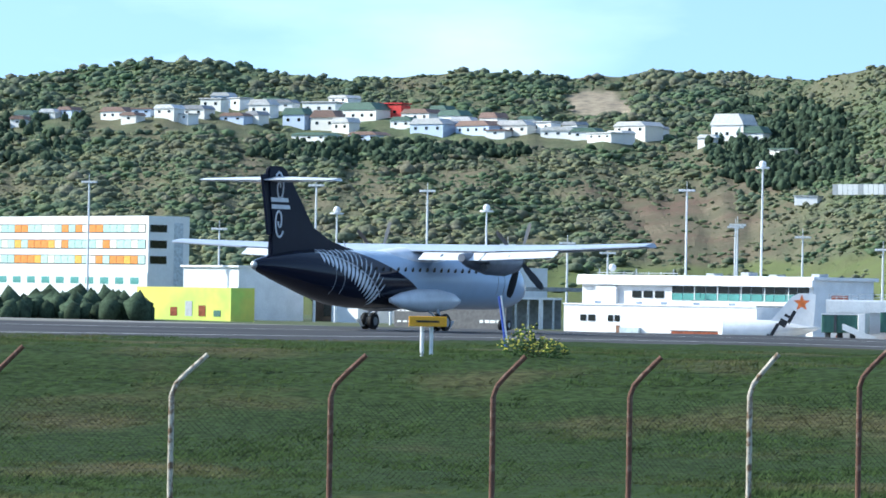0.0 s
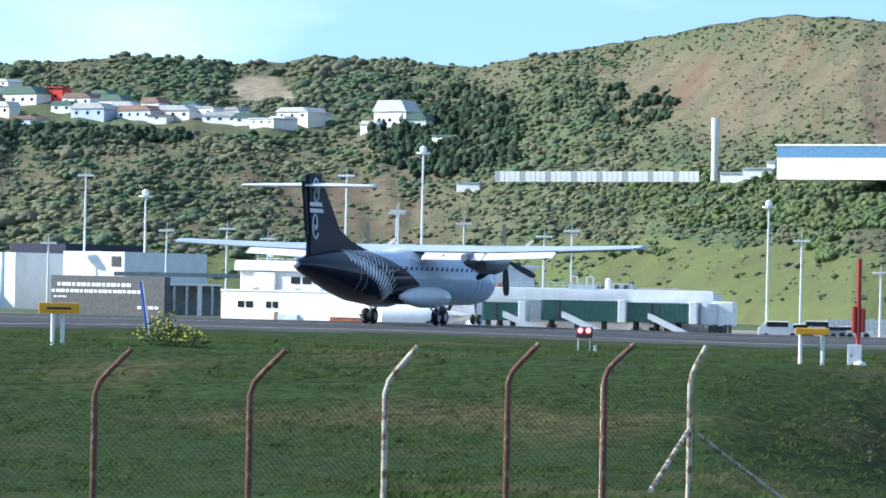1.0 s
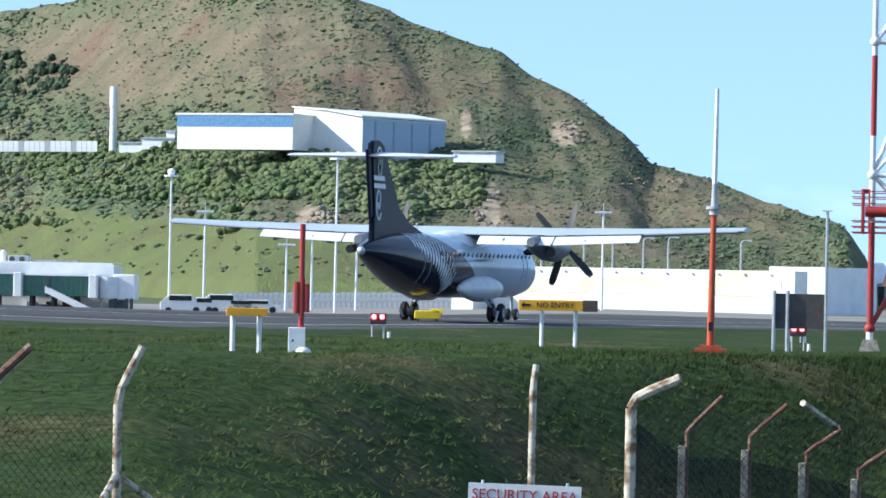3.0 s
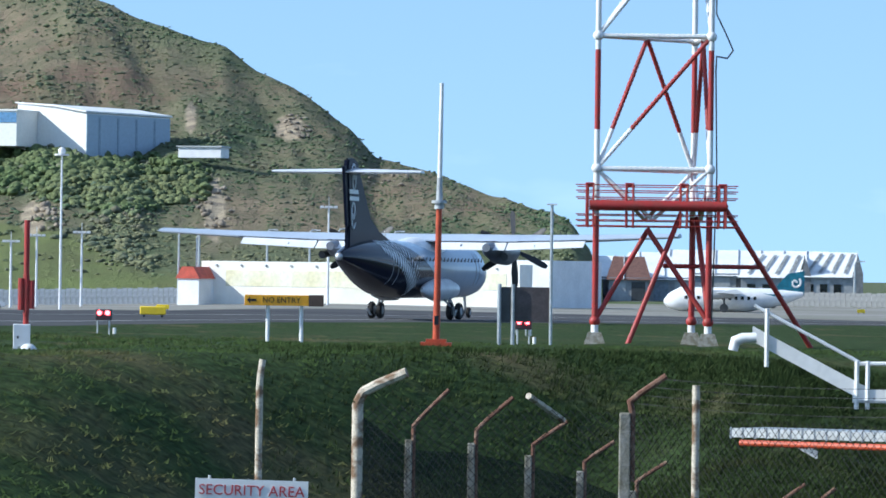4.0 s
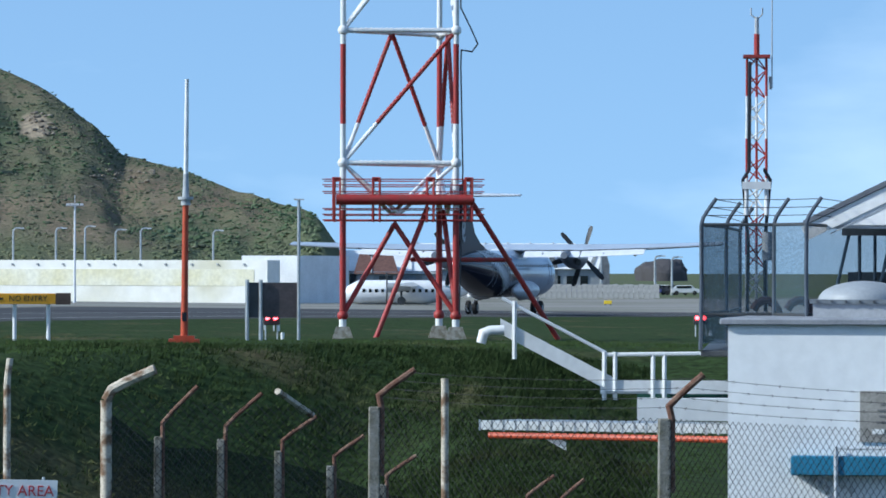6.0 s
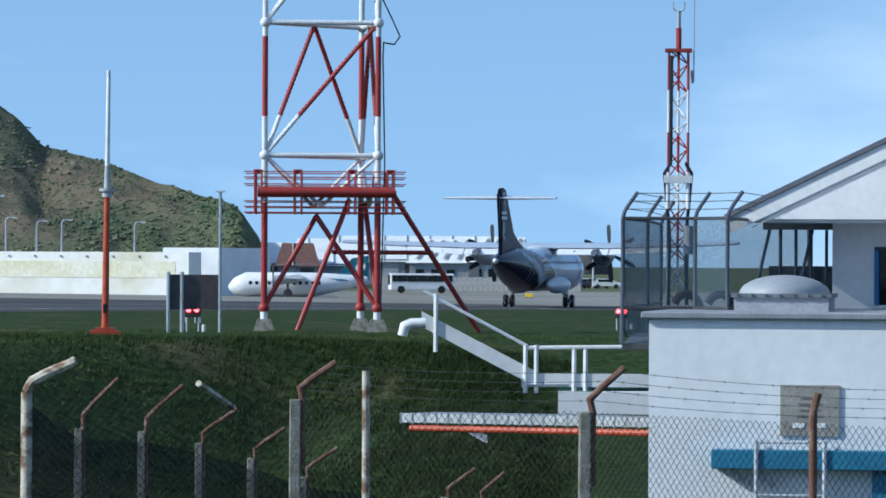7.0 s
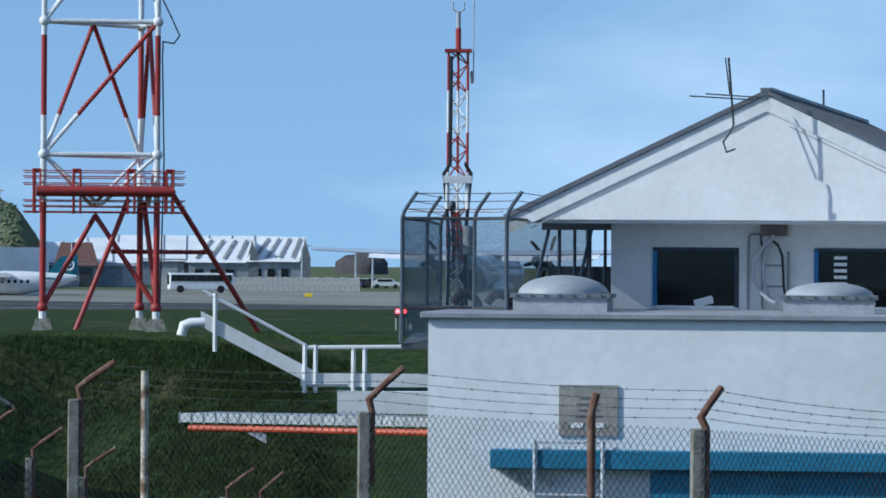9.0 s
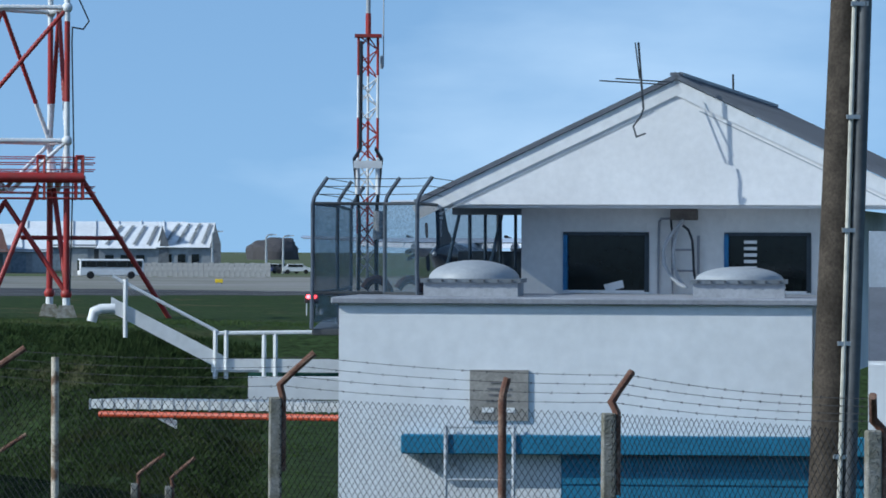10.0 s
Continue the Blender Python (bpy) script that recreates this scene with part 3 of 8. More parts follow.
        loft(bm, [[Vector((x, s * 4.05 + w * math.cos(t), zc + h * math.sin(t))) for t in np.linspace(0, 2 * math.pi, 20, endpoint=False)]
                  for x, zc, w, h in ((4.35, 3.62, 0.3, 0.3), (4.0, 3.52, 0.46, 0.52), (2.8, 3.45, 0.56, 0.66), (1.0, 3.45, 0.56, 0.62), (-0.8, 3.55, 0.42, 0.4), (-1.7, 3.65, 0.2, 0.2))])
        nac = part("engine_nacelle", bm, mat("nacelle_paint", (0.2, 0.22, 0.26), 0.35, var=0.12), plane, "grey engine nacelle under the wing", True)
        bm = bmesh.new()
        rod(bm, (0.2, s * 4.5, 3.3), (-0.7, s * 4.75, 3.2), 0.17, 0.2, 12)
        part("exhaust", bm, DGREY, plane, "sooty exhaust pipe", True)
        prop = part("propeller", spinner(), DGREY, plane, "six-bladed dark propeller", True, pose(4.4, s * 4.05, 3.62))
        for i in range(6):
            part("blade", blade(), mat("prop_blade", (0.03, 0.032, 0.036), 0.4, var=0.1), prop, "", True, Matrix.Rotation(i * math.pi / 3 + 0.3, 4, "X"))
        PROPS.append(prop)
        # main gear in its bulge
        bm = bmesh.new()
        loft(bm, [[Vector((x, s * (1.35 + w * math.cos(t)), 1.5 + h * math.sin(t))) for t in np.linspace(0, 2 * math.pi, 20, endpoint=False)]
                  for x, w, h in ((3.2, 0.08, 0.1), (2.3, 0.42, 0.4), (0.8, 0.6, 0.58), (-1.2, 0.6, 0.58), (-2.8, 0.38, 0.4), (-4.0, 0.08, 0.12))])
        part("gear_fairing", bm, pale, plane, "rounded white bulge over the main wheels", True)
        bm = bmesh.new()
        rod(bm, (0.25, s * 1.6, 1.25), (0, s * 2.05, 0.43), 0.11, 0.09, 10)
        rod(bm, (0, s * 1.72, 0.43), (0, s * 2.38, 0.43), 0.06, n=8)
        rod(bm, (-0.9, s * 1.6, 1.15), (-0.05, s * 2.0, 0.5), 0.05, n=8)
        part("gear_leg", bm, GREY, plane)
        bm = bmesh.new()
        prism(bm, ((-0.9, 1.2), (0.9, 1.2), (0.7, 0.75), (-0.6, 0.85)), s * 2.02, s * 2.05, Matrix.Rotation(radians(s * -18), 4, "X"))
        part("gear_door", bm, pale, plane)
        for y in (1.83, 2.27):
            wheel(plane, (0, s * y, 0.43), 0.43, 0.27)
    for s in (-1, 1):
        wheel(plane, (10.7, s * 0.19, 0.28), 0.28, 0.18)
    bm = bmesh.new()
    rod(bm, (10.5, 0, 1.4), (10.7, 0, 0.28), 0.08, n=8)
    rod(bm, (10.7, -0.2, 0.28), (10.7, 0.2, 0.28), 0.05, n=8)
    part("nose_leg", bm, GREY, plane)
    # tail
    bm = bmesh.new()
    prism_pts = [(-4.9, 3.88), (-7.8, 4.25), (-9.5, 4.85), (-11.7, 7.1), (-12.0, 7.65), (-12.5, 7.8), (-13.6, 7.75), (-13.75, 7.4), (-13.15, 4.6), (-13.4, 3.3), (-10, 3.3)]
    prism(bm, prism_pts, -0.13, 0.13)
    bmesh.ops.bevel(bm, geom=bm.edges[:], offset=0.08, segments=2, affect="EDGES")
    fin = part("fin", bm, tailp, plane, "tall glossy black tail fin", True)
    bm = bmesh.new()
    prism(bm, ((-13.6, 7.4), (-13.0, 4.6), (-13.55, 4.5), (-14.2, 7.35)), -0.07, 0.07)
    part("rudder", bm, tailp, plane)
    bm = bmesh.new()
    loft(bm, [airfoil(x, c, t, y, 7.1) for y, x, c, t in ((-3.66, -12.9, 0.95, 0.1), (0, -12.2, 1.9, 0.2), (3.66, -12.9, 0.95, 0.1))])
    part("tailplane", bm, pale, plane, "white tailplane on top of the fin", True)
    # mark on the fin: two bars and two spirals
    for s in (-1, 1):
        y = s * 0.14
        for z in (5.75, 6.08):
            bm = bmesh.new()
            prism(bm, ((-13.4 + (z - 5.5) * -0.18, z), (-11.6 - (z - 5.5) * 0.45, z), (-11.7 - (z - 5.5) * 0.45, z + 0.2), (-13.42 + (z - 5.5) * -0.18, z + 0.2)), y - 0.008, y + 0.008)
            part("livery_bar", bm, leafw, fin)
        for cz, sg in ((6.75, 1), (5.15, -1)):
            bm = bmesh.new()
            pts = []
            for k in range(22):
                a, r = k * 0.42, 0.14 + 0.032 * k
                pts.append(Vector((-12.75 + r * 0.55 * math.cos(a) * sg, y, cz + r * math.sin(a) * sg)))
            for a, b in zip(pts, pts[1:]):
                rod(bm, a, b, 0.05, n=5)
            part("livery_spiral", bm, leafw, fin)
        # fern over the rear fuselage: stem, broad leaflets below, thin ones above
        stem = [(-10.0 + 5.3 * t, 3.74 - 0.2 * t - 1.9 * t ** 1.9) for t in np.linspace(0, 1, 24)]
        bm = bmesh.new()
        for (x0, z0), (x1, z1) in zip(stem, stem[1:]):
            rod(bm, skin(x0, z0, s, 0.005), skin(x1, z1, s, 0.005), 0.03, n=5)
        part("fern_stem", bm, leafw, fus)
        for i in range(1, 17):
            t = i / 17
            x, z = (float(np.interp(t, np.linspace(0, 1, 24), [q[c] for q in stem])) for c in (0, 1))
            for way, ln, wd in ((-1, 0.3 + 0.75 * math.sin(math.pi * min(1, 0.08 + t * 0.72)), 0.12 + 0.05 * t), (1, 0.5 + 0.85 * math.sin(math.pi * t), 0.05)):
                dx, dz = (-0.3, -0.8) if way < 0 else (0.55, 0.62)
                bm = bmesh.new()
                left, right = [], []
                for q in np.linspace(0, 1, 6):
                    w = wd * math.sin(math.pi * (0.12 + 0.85 * q))
                    cx, cz = x + dx * ln * q, z + dz * ln * q
                    left.append(bm.verts.new(skin(cx - dz * w, cz + dx * w, s, 0.012)))
                    right.append(bm.verts.new(skin(cx + dz * w, cz - dx * w, s, 0.012)))
                for a, b, c, d in zip(left, left[1:], right[1:], right):
                    bm.faces.new((a, b, c, d))
                part("leaflet", bm, leafw, fus)
        # cabin windows
        shared = None
        for i in range(22):
            x = 8.6 - 0.74 * i
            if shared is None:
                bm = bmesh.new()
                ball(bm, (0, 0, 0), 0.2, (0.65, 0.1, 1), 10)
                w = part("window", bm, GLASS, fus, "", True)
                shared = w.data
            else:
                w = new("window", shared)
                w.parent = fus
            p = skin(x, 2.95, s, 0.0)
            w.matrix_basis = Matrix.Translation(p) @ Matrix.Rotation(s * -0.3, 4, "X")
        bm = bmesh.new()
        v = [skin(11.45, 2.45, s, 0.01), skin(10.75, 2.5, s, 0.01), skin(10.35, 2.95, s, 0.01), skin(10.9, 2.85, s, 0.01)]
        bm.faces.new([bm.verts.new(p) for p in v])
        part("cockpit_window", bm, GLASS, fus)
        for x in (7.6, -8.7):
            for e in (-1, 1):
                bm = bmesh.new()
                pipe(bm, [skin(x + e * 0.36, z, s, 0.008) for z in np.linspace(1.75, 3.4, 8)], 0.016, 4)
                part("door_seam", bm, GREY, fus)
    bm = bmesh.new()
    rod(bm, (-6, 0, 3.9), (-6.3, 0, 4.35), 0.04, 0.02, 6)
    part("antenna", bm, WHITE, fus)
    return plane


PROPS, WHEELS = [], []


def spinner():
    bm = bmesh.new()
    bmesh.ops.create_cone(bm, cap_ends=True, segments=16, radius1=0.3, radius2=0.05, depth=0.6, matrix=Matrix.Translation((0.3, 0, 0)) @ Matrix.Rotation(math.pi / 2, 4, "Y"))
    return bm


def blade():
    bm = bmesh.new()
    rings = []
    for r, c, tw in ((0.25, 0.09, 60), (0.6, 0.16, 50), (1.2, 0.19, 36), (1.75, 0.17, 27), (1.97, 0.1, 24)):
        a = radians(tw)
        rings.append([Vector((0.1 + math.sin(a) * c * x - math.cos(a) * y, math.cos(a) * c * x + math.sin(a) * y, r)) for x, y in ((-1, 0), (0, 0.03), (1, 0), (0, -0.03))])
    loft(bm, rings)
    return bm


def wheel(parent, c, r, w):
    bm = bmesh.new()
    bmesh.ops.create_cone(bm, cap_ends=True, segments=24, radius1=r, radius2=r, depth=w, matrix=Matrix.Rotation(math.pi / 2, 4, "X"))
    bmesh.ops.bevel(bm, geom=[e for e in bm.edges if e.calc_face_angle(0) > 1], offset=r * 0.14, segments=2, affect="EDGES")
    ob = part("wheel", bm, TYRE, parent, "black tyre", True, Matrix.Translation(c))
    bm = bmesh.new()
    bmesh.ops.create_cone(bm, cap_ends=True, segments=14, radius1=r * 0.5, radius2=r * 0.5, depth=w * 1.04, matrix=Matrix.Rotation(math.pi / 2, 4, "X"))
    part("rim", bm, GREY, ob)
    WHEELS.append((ob, Vector(c), r))


AIRLINER = build_airliner()


def see_through(name, colour, low, high, scale):
    """Open weave: part cloth, part gap."""
    m = bpy.data.materials.new(name)
    m.use_nodes = True
    n, l = m.node_tree.nodes, m.node_tree.links
    tr, mx = n.new("ShaderNodeBsdfTransparent"), n.new("ShaderNodeMixShader")
    n["Principled BSDF"].inputs["Base Color"].default_value = (*colour, 1)
    n["Principled BSDF"].inputs["Roughness"].default_value = 0.9
    n["Principled BSDF"].inputs["Specular IOR Level"].default_value = 0.1
    tc, weave, wr = n.new("ShaderNodeTexCoord"), n.new("ShaderNodeTexNoise"), n.new("ShaderNodeMapRange")
    weave.inputs["Scale"].default_value = scale
    wr.inputs["From Min"].default_value, wr.inputs["From Max"].default_value = 0.3, 0.7
    wr.inputs["To Min"].default_value, wr.inputs["To Max"].default_value = low, high
    l.new(tc.outputs["Object"], weave.inputs["Vector"])
    l.new(weave.outputs["Fac"], wr.inputs["Value"])
    l.new(wr.outputs["Result"], mx.inputs["Fac"])
    l.new(tr.outputs[0], mx.inputs[1])
    l.new(n["Principled BSDF"].outputs[0], mx.inputs[2])
    l.new(mx.outputs[0], n["Material Output"].inputs["Surface"])
    return m


def prism_between(bm, a, b, h, t):
    """A flat board of height h and thickness t from a to b."""
    d = b - a
    up = Vector((0, 0, h / 2))
    back = Vector((-d.y, d.x, 0)).normalized() * t
    v = [a - up, b - up, b + up, a + up]
    lo = [bm.verts.new(p) for p in v]
    hi = [bm.verts.new(p + back) for p in v]
    bm.faces.new(lo)
    bm.faces.new(hi[::-1])
    for i in range(4):
        bm.faces.new((lo[i], lo[(i + 1) % 4], hi[(i + 1) % 4], hi[i]))


# ---- perimeter fence ----
def fence_post(top, tip, base_z, r, material, label, concrete=False, group="fence posts"):
    """An upright with a cranked arm that carries barbed wire; top is where the arm starts."""
    top, tip = Vector(top), Vector(tip)
    ob = thing("fence_post", Matrix.Translation((top.x, top.y, base_z)), label, "fence post", group)
    h = top.z - base_z
    lean = Vector((random.uniform(-0.02, 0.02), random.uniform(-0.02, 0.02), 0))
    bm = bmesh.new()
    if concrete:
        for v in box(bm, (0, 0, h / 2), (r * 2.2, r * 2.0, h)):
            if v.co.z > h / 2:
                v.co.x *= 0.86
        bmesh.ops.bevel(bm, geom=bm.edges[:], offset=r * 0.2, segments=1, affect="EDGES")
        part("upright", bm, CONC, ob)
    else:
        pipe(bm, [-lean, lean * 0.2 + Vector((0, 0, h * 0.5)), Vector((0, 0, h))], r, 10)
        part("upright", bm, material, ob, "", True)
    arm = tip - top
    if arm.length > 0.05:
        bm = bmesh.new()
        a = Vector((r * 1.2 if concrete else 0, 0, h - (0.5 if concrete else 0)))
        pts = [a, Vector((a.x, 0, h)), Vector((0, 0, h)) + arm * 0.12 + Vector((0, 0, arm.length * 0.12)), Vector((0, 0, h)) + arm * 0.4 + Vector((0, 0, arm.length * 0.1)), Vector((0, 0, h)) + arm]
        pipe(bm, pts if concrete else pts[1:], r * (0.55 if concrete else 0.92), 8)
        part("arm", bm, RUST if concrete else material, ob, "", True)
    return ob


def chain_link(name, path, z_low, label, cell=0.075, thick=0.0017, step=0.037):
    """Diamond wire netting along a path of (x, y, z of the top edge)."""
    verts, faces = [], []

    def wire(a, b, r=thick):
        d = (b - a).normalized()
        s = d.cross(Vector((0.3, 0.9, 0.1))).normalized() * r
        t = d.cross(s).normalized() * r
        k = len(verts)
        for p in (a, b):
            verts.extend((p + s, p - s * 0.5 + t * 0.87, p - s * 0.5 - t * 0.87))
        faces.extend(((k, k + 1, k + 4, k + 3), (k + 1, k + 2, k + 5, k + 4), (k + 2, k, k + 3, k + 5)))

    for p, q in zip(path, path[1:]):
        p, q = Vector(p), Vector(q)
        run = Vector((q.x - p.x, q.y - p.y, 0))
        n = max(1, int(run.length / cell))
        for i in range(n + 1):
            top = p.z + (q.z - p.z) * i / n
            for j in range(int((top - z_low) / step)):
                f = (i + (0.5 if j % 2 else 0.0)) / n
                a = Vector((p.x + run.x * f, p.y + run.y * f, top - j * step))
                for side in (-0.5, 0.5):
                    f2 = f + side / n
                    wire(a, Vector((p.x + run.x * f2, p.y + run.y * f2, top - (j + 1) * step)))
    ob = sheet(name, verts, faces, [WIRE], smooth=False)
    tagged(ob, label, "wire netting", kind="stuff")


def barbed(points, sag=0.03):
    bm = bmesh.new()
    for p, q in zip(points, points[1:]):
        p, q = Vector(p), Vector(q)
        last = p
        for i in range(1, 9):
            f = i / 8
            c = p.lerp(q, f) - Vector((0, 0, sag * 4 * f * (1 - f)))
            rod(bm, last, c, 0.0022, n=3, caps=False)
            last = c
        n = int((q - p).length / 0.26)
        for i in range(n):
            f = (i + 0.5) / n
            c = p.lerp(q, f) - Vector((0, 0, sag * 4 * f * (1 - f)))
            rod(bm, c + Vector((-0.006, 0, 0.009)), c + Vector((0.006, 0, -0.009)), 0.0016, n=3, caps=False)
            rod(bm, c + Vector((0.006, 0, 0.009)), c + Vector((-0.006, 0, -0.009)), 0.0016, n=3, caps=False)
    tagged(part("barbed_wire", bm, WIRE), "rusty barbed wire strung along the fence arms", "barbed wire", group="barbed wires")


def left_fence():
    posts = [  # top of the upright, tip of the arm, pale paint or bare rust
        (at(-4685, 29.3, 0.79), at(-4578, 29.2, 1.32), 0), (at(-4095, 29.2, 0.75), at(-3984, 29.1, 1.25), 1), (at(-3571, 29.4, 0.75), at(-3461, 29.3, 1.27), 0),
        (at(-3039, 29.6, 0.77), at(-2936, 29.6, 1.28), 0), (at(-2586, 30.2, 0.79), at(-2489, 30.1, 1.29), 0), (at(-2194, 31.0, 0.82), at(-2105, 31.0, 1.35), 1),
        (at(-1845, 31.7, 0.94), at(-1760, 31.7, 1.40), 0), (at(-1574, 32.3, 1.00), at(-1493, 32.3, 1.41), 0), (at(-1576, 33.2, 0.92), at(-1494, 33.2, 1.39), 1), (at(-1339, 34.0, 0.94), at(-1297, 34.0, 1.39), 1)]
    tops = []
    for i, (top, tip, pale) in enumerate(posts):
        fence_post(top, tip, -1.45, 0.036, PALEPOST if pale else RUST, "flaking white steel fence post with a cranked arm" if pale else "rusty brown steel fence post with a cranked arm")
        tops.append(top)
    for f in (0.3, 0.62, 0.95):
        barbed([a.lerp(b, f) for a, b, _ in posts])
    chain_link("chain_link_netting", [(t.x, t.y, t.z - 0.05) for t in tops], -0.35, "dark diamond wire netting between the posts")
    # corner post stays
    c = tops[-1]
    for tgt in (at(-1369, 33.2, 0.19), at(-1259, 34.5, 0.11)):
        bm = bmesh.new()
        a = Vector((c.x, c.y, c.z - 0.55))
        d = tgt - a
        rod(bm, a, a + d * 3.2, 0.03, n=8)
        tagged(part("fence_stay", bm, PALEPOST), "flaking white diagonal stay against the corner post", "fence stay", "fence stays")


left_fence()


def right_fence():
    A = [  # top of the upright, tip of the arm, kind
        (at(41, 31.6, 1.01), at(113, 31.6, 1.28), "c"), (at(554, 29.5, 1.00), at(623, 29.5, 1.30), "c"), (at(1144, 26.6, 1.01), at(1185, 26.7, 1.26), "c"), (at(1610, 23.6, 1.04), at(1609, 23.4, 1.23), "c")]
    for top, tip, _ in A:
        fence_post(top, tip, -1.5, 0.043, RUST, "weathered concrete fence post with a rusty cranked arm", True)
    B = [(at(166, 29.0, 1.28), at(167, 29.0, 1.30)), (at(956, 26.0, 1.11), at(965, 26.0, 1.24)), (at(-606, 31.0, 1.19), at(-601, 31.0, 1.37))]
    for top, tip in B:
        fence_post(top, tip, -1.5, 0.026, PALEPOST if top.x < 3 else RUST, "straight flaking steel pipe post of the wire fence")
    line = [t for t, _, _ in A]
    first = at(-437, 32.1, 1.04)
    net = [first] + line
    chain_link("chain_link_netting", [(p.x, p.y, p.z + 0.0) for p in net], -1.2, "grey diamond wire netting between concrete posts", 0.066, 0.0022, 0.033)
    for k, dz in enumerate((0.06, 0.12, 0.19, 0.26)):
        barbed([Vector((p.x, p.y, p.z)) + (q - p) * (0.25 + 0.22 * k) for p, q, _ in A])
    # row of cranked posts running back from the gate post
    C = [(at(-432, 32.1, 1.04), at(-346, 32.0, 1.27)), (at(-341, 33.0, 0.74), at(-271, 33.0, 1.12)), (at(-230, 34.0, 0.68), at(-157, 34.0, 1.04)), (at(-129, 34.5, 0.57), at(-61, 34.5, 0.84)),
         (at(-37, 35.0, 0.43), at(23, 35.0, 0.67)), (at(56, 36.0, 0.23), at(116, 36.0, 0.47)), (at(306, 37.1, 0.01), at(360, 37.0, 0.26)), (at(366, 37.0, -0.01), at(413, 37.0, 0.23))]
    for i, (top, tip) in enumerate(C):
        fence_post(top, tip, -1.9, 0.042 if i == 0 else 0.03, PALEPOST if i == 0 else RUST, "mossy pale gate post with a cranked arm" if i == 0 else "concrete post of the inner fence row with a rusty arm", i > 0)
    pts = [t for t, _ in C]
    chain_link("chain_link_netting", [(p.x, p.y, p.z - 0.08) for p in pts], -1.0, "dark wire netting of the inner fence row")
    cloth = see_through("dark_shade_netting", (0.012, 0.026, 0.026), 0.2, 0.5, 90)
    for p, q in zip(pts, pts[1:]):
        bm = bmesh.new()
        prism_between(bm, Vector((p.x, p.y + 0.05, p.z - 1.0)), Vector((q.x, q.y + 0.05, q.z - 1.0)), 1.84, 0.006)
        tagged(part("shade_netting", bm, cloth), "dark shade netting tied to the inner fence", "netting", "shade nettings")
    bm = bmesh.new()
    rod(bm, at(-130, 33.8, 1.06), at(-69, 34.3, 0.86), 0.028, n=6)
    tagged(part("loose_batten", bm, PALEPOST), "pale broken arm hanging off the inner fence", "fence part")


right_fence()


# ---- security sign on the fence ----
def text_on(word, size, m, material, parent, name="lettering"):
    cu = bpy.data.curves.new(name, "FONT")
    cu.body, cu.size, cu.align_x, cu.align_y, cu.extrude, cu.resolution_u = word, size, "CENTER", "CENTER", 0.003, 3
    ob = new("tmp_text", cu)
    me = bpy.data.meshes.new_from_object(ob.evaluated_get(bpy.context.evaluated_depsgraph_get()))
    bpy.data.objects.remove(ob)
    me.materials.clear()
    me.materials.append(material)
    t = new(name, me)
    t.parent, t.matrix_basis = parent, m
    return t


def security_sign():
    c = at(-618, 30.9, 0.34)
    ob = thing("security_sign", Matrix.Translation(c) @ Matrix.Rotation(facing(-620, 0), 4, "Z") @ Matrix.Rotation(radians(1.2), 4, "Y"), "white sign reading SECURITY AREA in red on the wire fence", "sign")
    bm = bmesh.new()
    box(bm, (0, 0, 0), (0.8, 0.012, 0.36))
    part("board", bm, WHITE, ob)
    text_on("SECURITY AREA", 0.105, Matrix.Translation((0, -0.008, 0.1)) @ Matrix.Rotation(math.pi / 2, 4, "X"), mat("sign_red", (0.5, 0.05, 0.05), 0.6), ob)
    for x in (-0.3, 0.3):
        bm = bmesh.new()
        rod(bm, (x, 0.03, 0.2), (x, 0.03, -0.2), 0.012, n=6)
        part("clip", bm, STEEL, ob)


security_sign()


# ---- lattice tower of red and white tubes with a railed platform ----
def striped(name, parent, a, b, r, bands, ribs=False):
    """A tube from a to b in red and white lengths; bands are (end fraction, is red). Each length is a part."""
    a, b, f0 = Vector(a), Vector(b), 0.0
    for f1, red in bands:
        bm = bmesh.new()
        rod(bm, a.lerp(b, f0), a.lerp(b, f1), r, n=10)
        if ribs:  # spiral strake
            n = int((b - a).length * (f1 - f0) / 0.14)
            for i in range(n):
                p = a.lerp(b, f0 + (f1 - f0) * (i + 0.5) / n)
                d = (b - a).normalized()
                rod(bm, p - d * 0.03, p + d * 0.03, r * 1.18, n=7)
        part(name, bm, REDP if red else WHITE, parent, "", True)
        f0 = f1


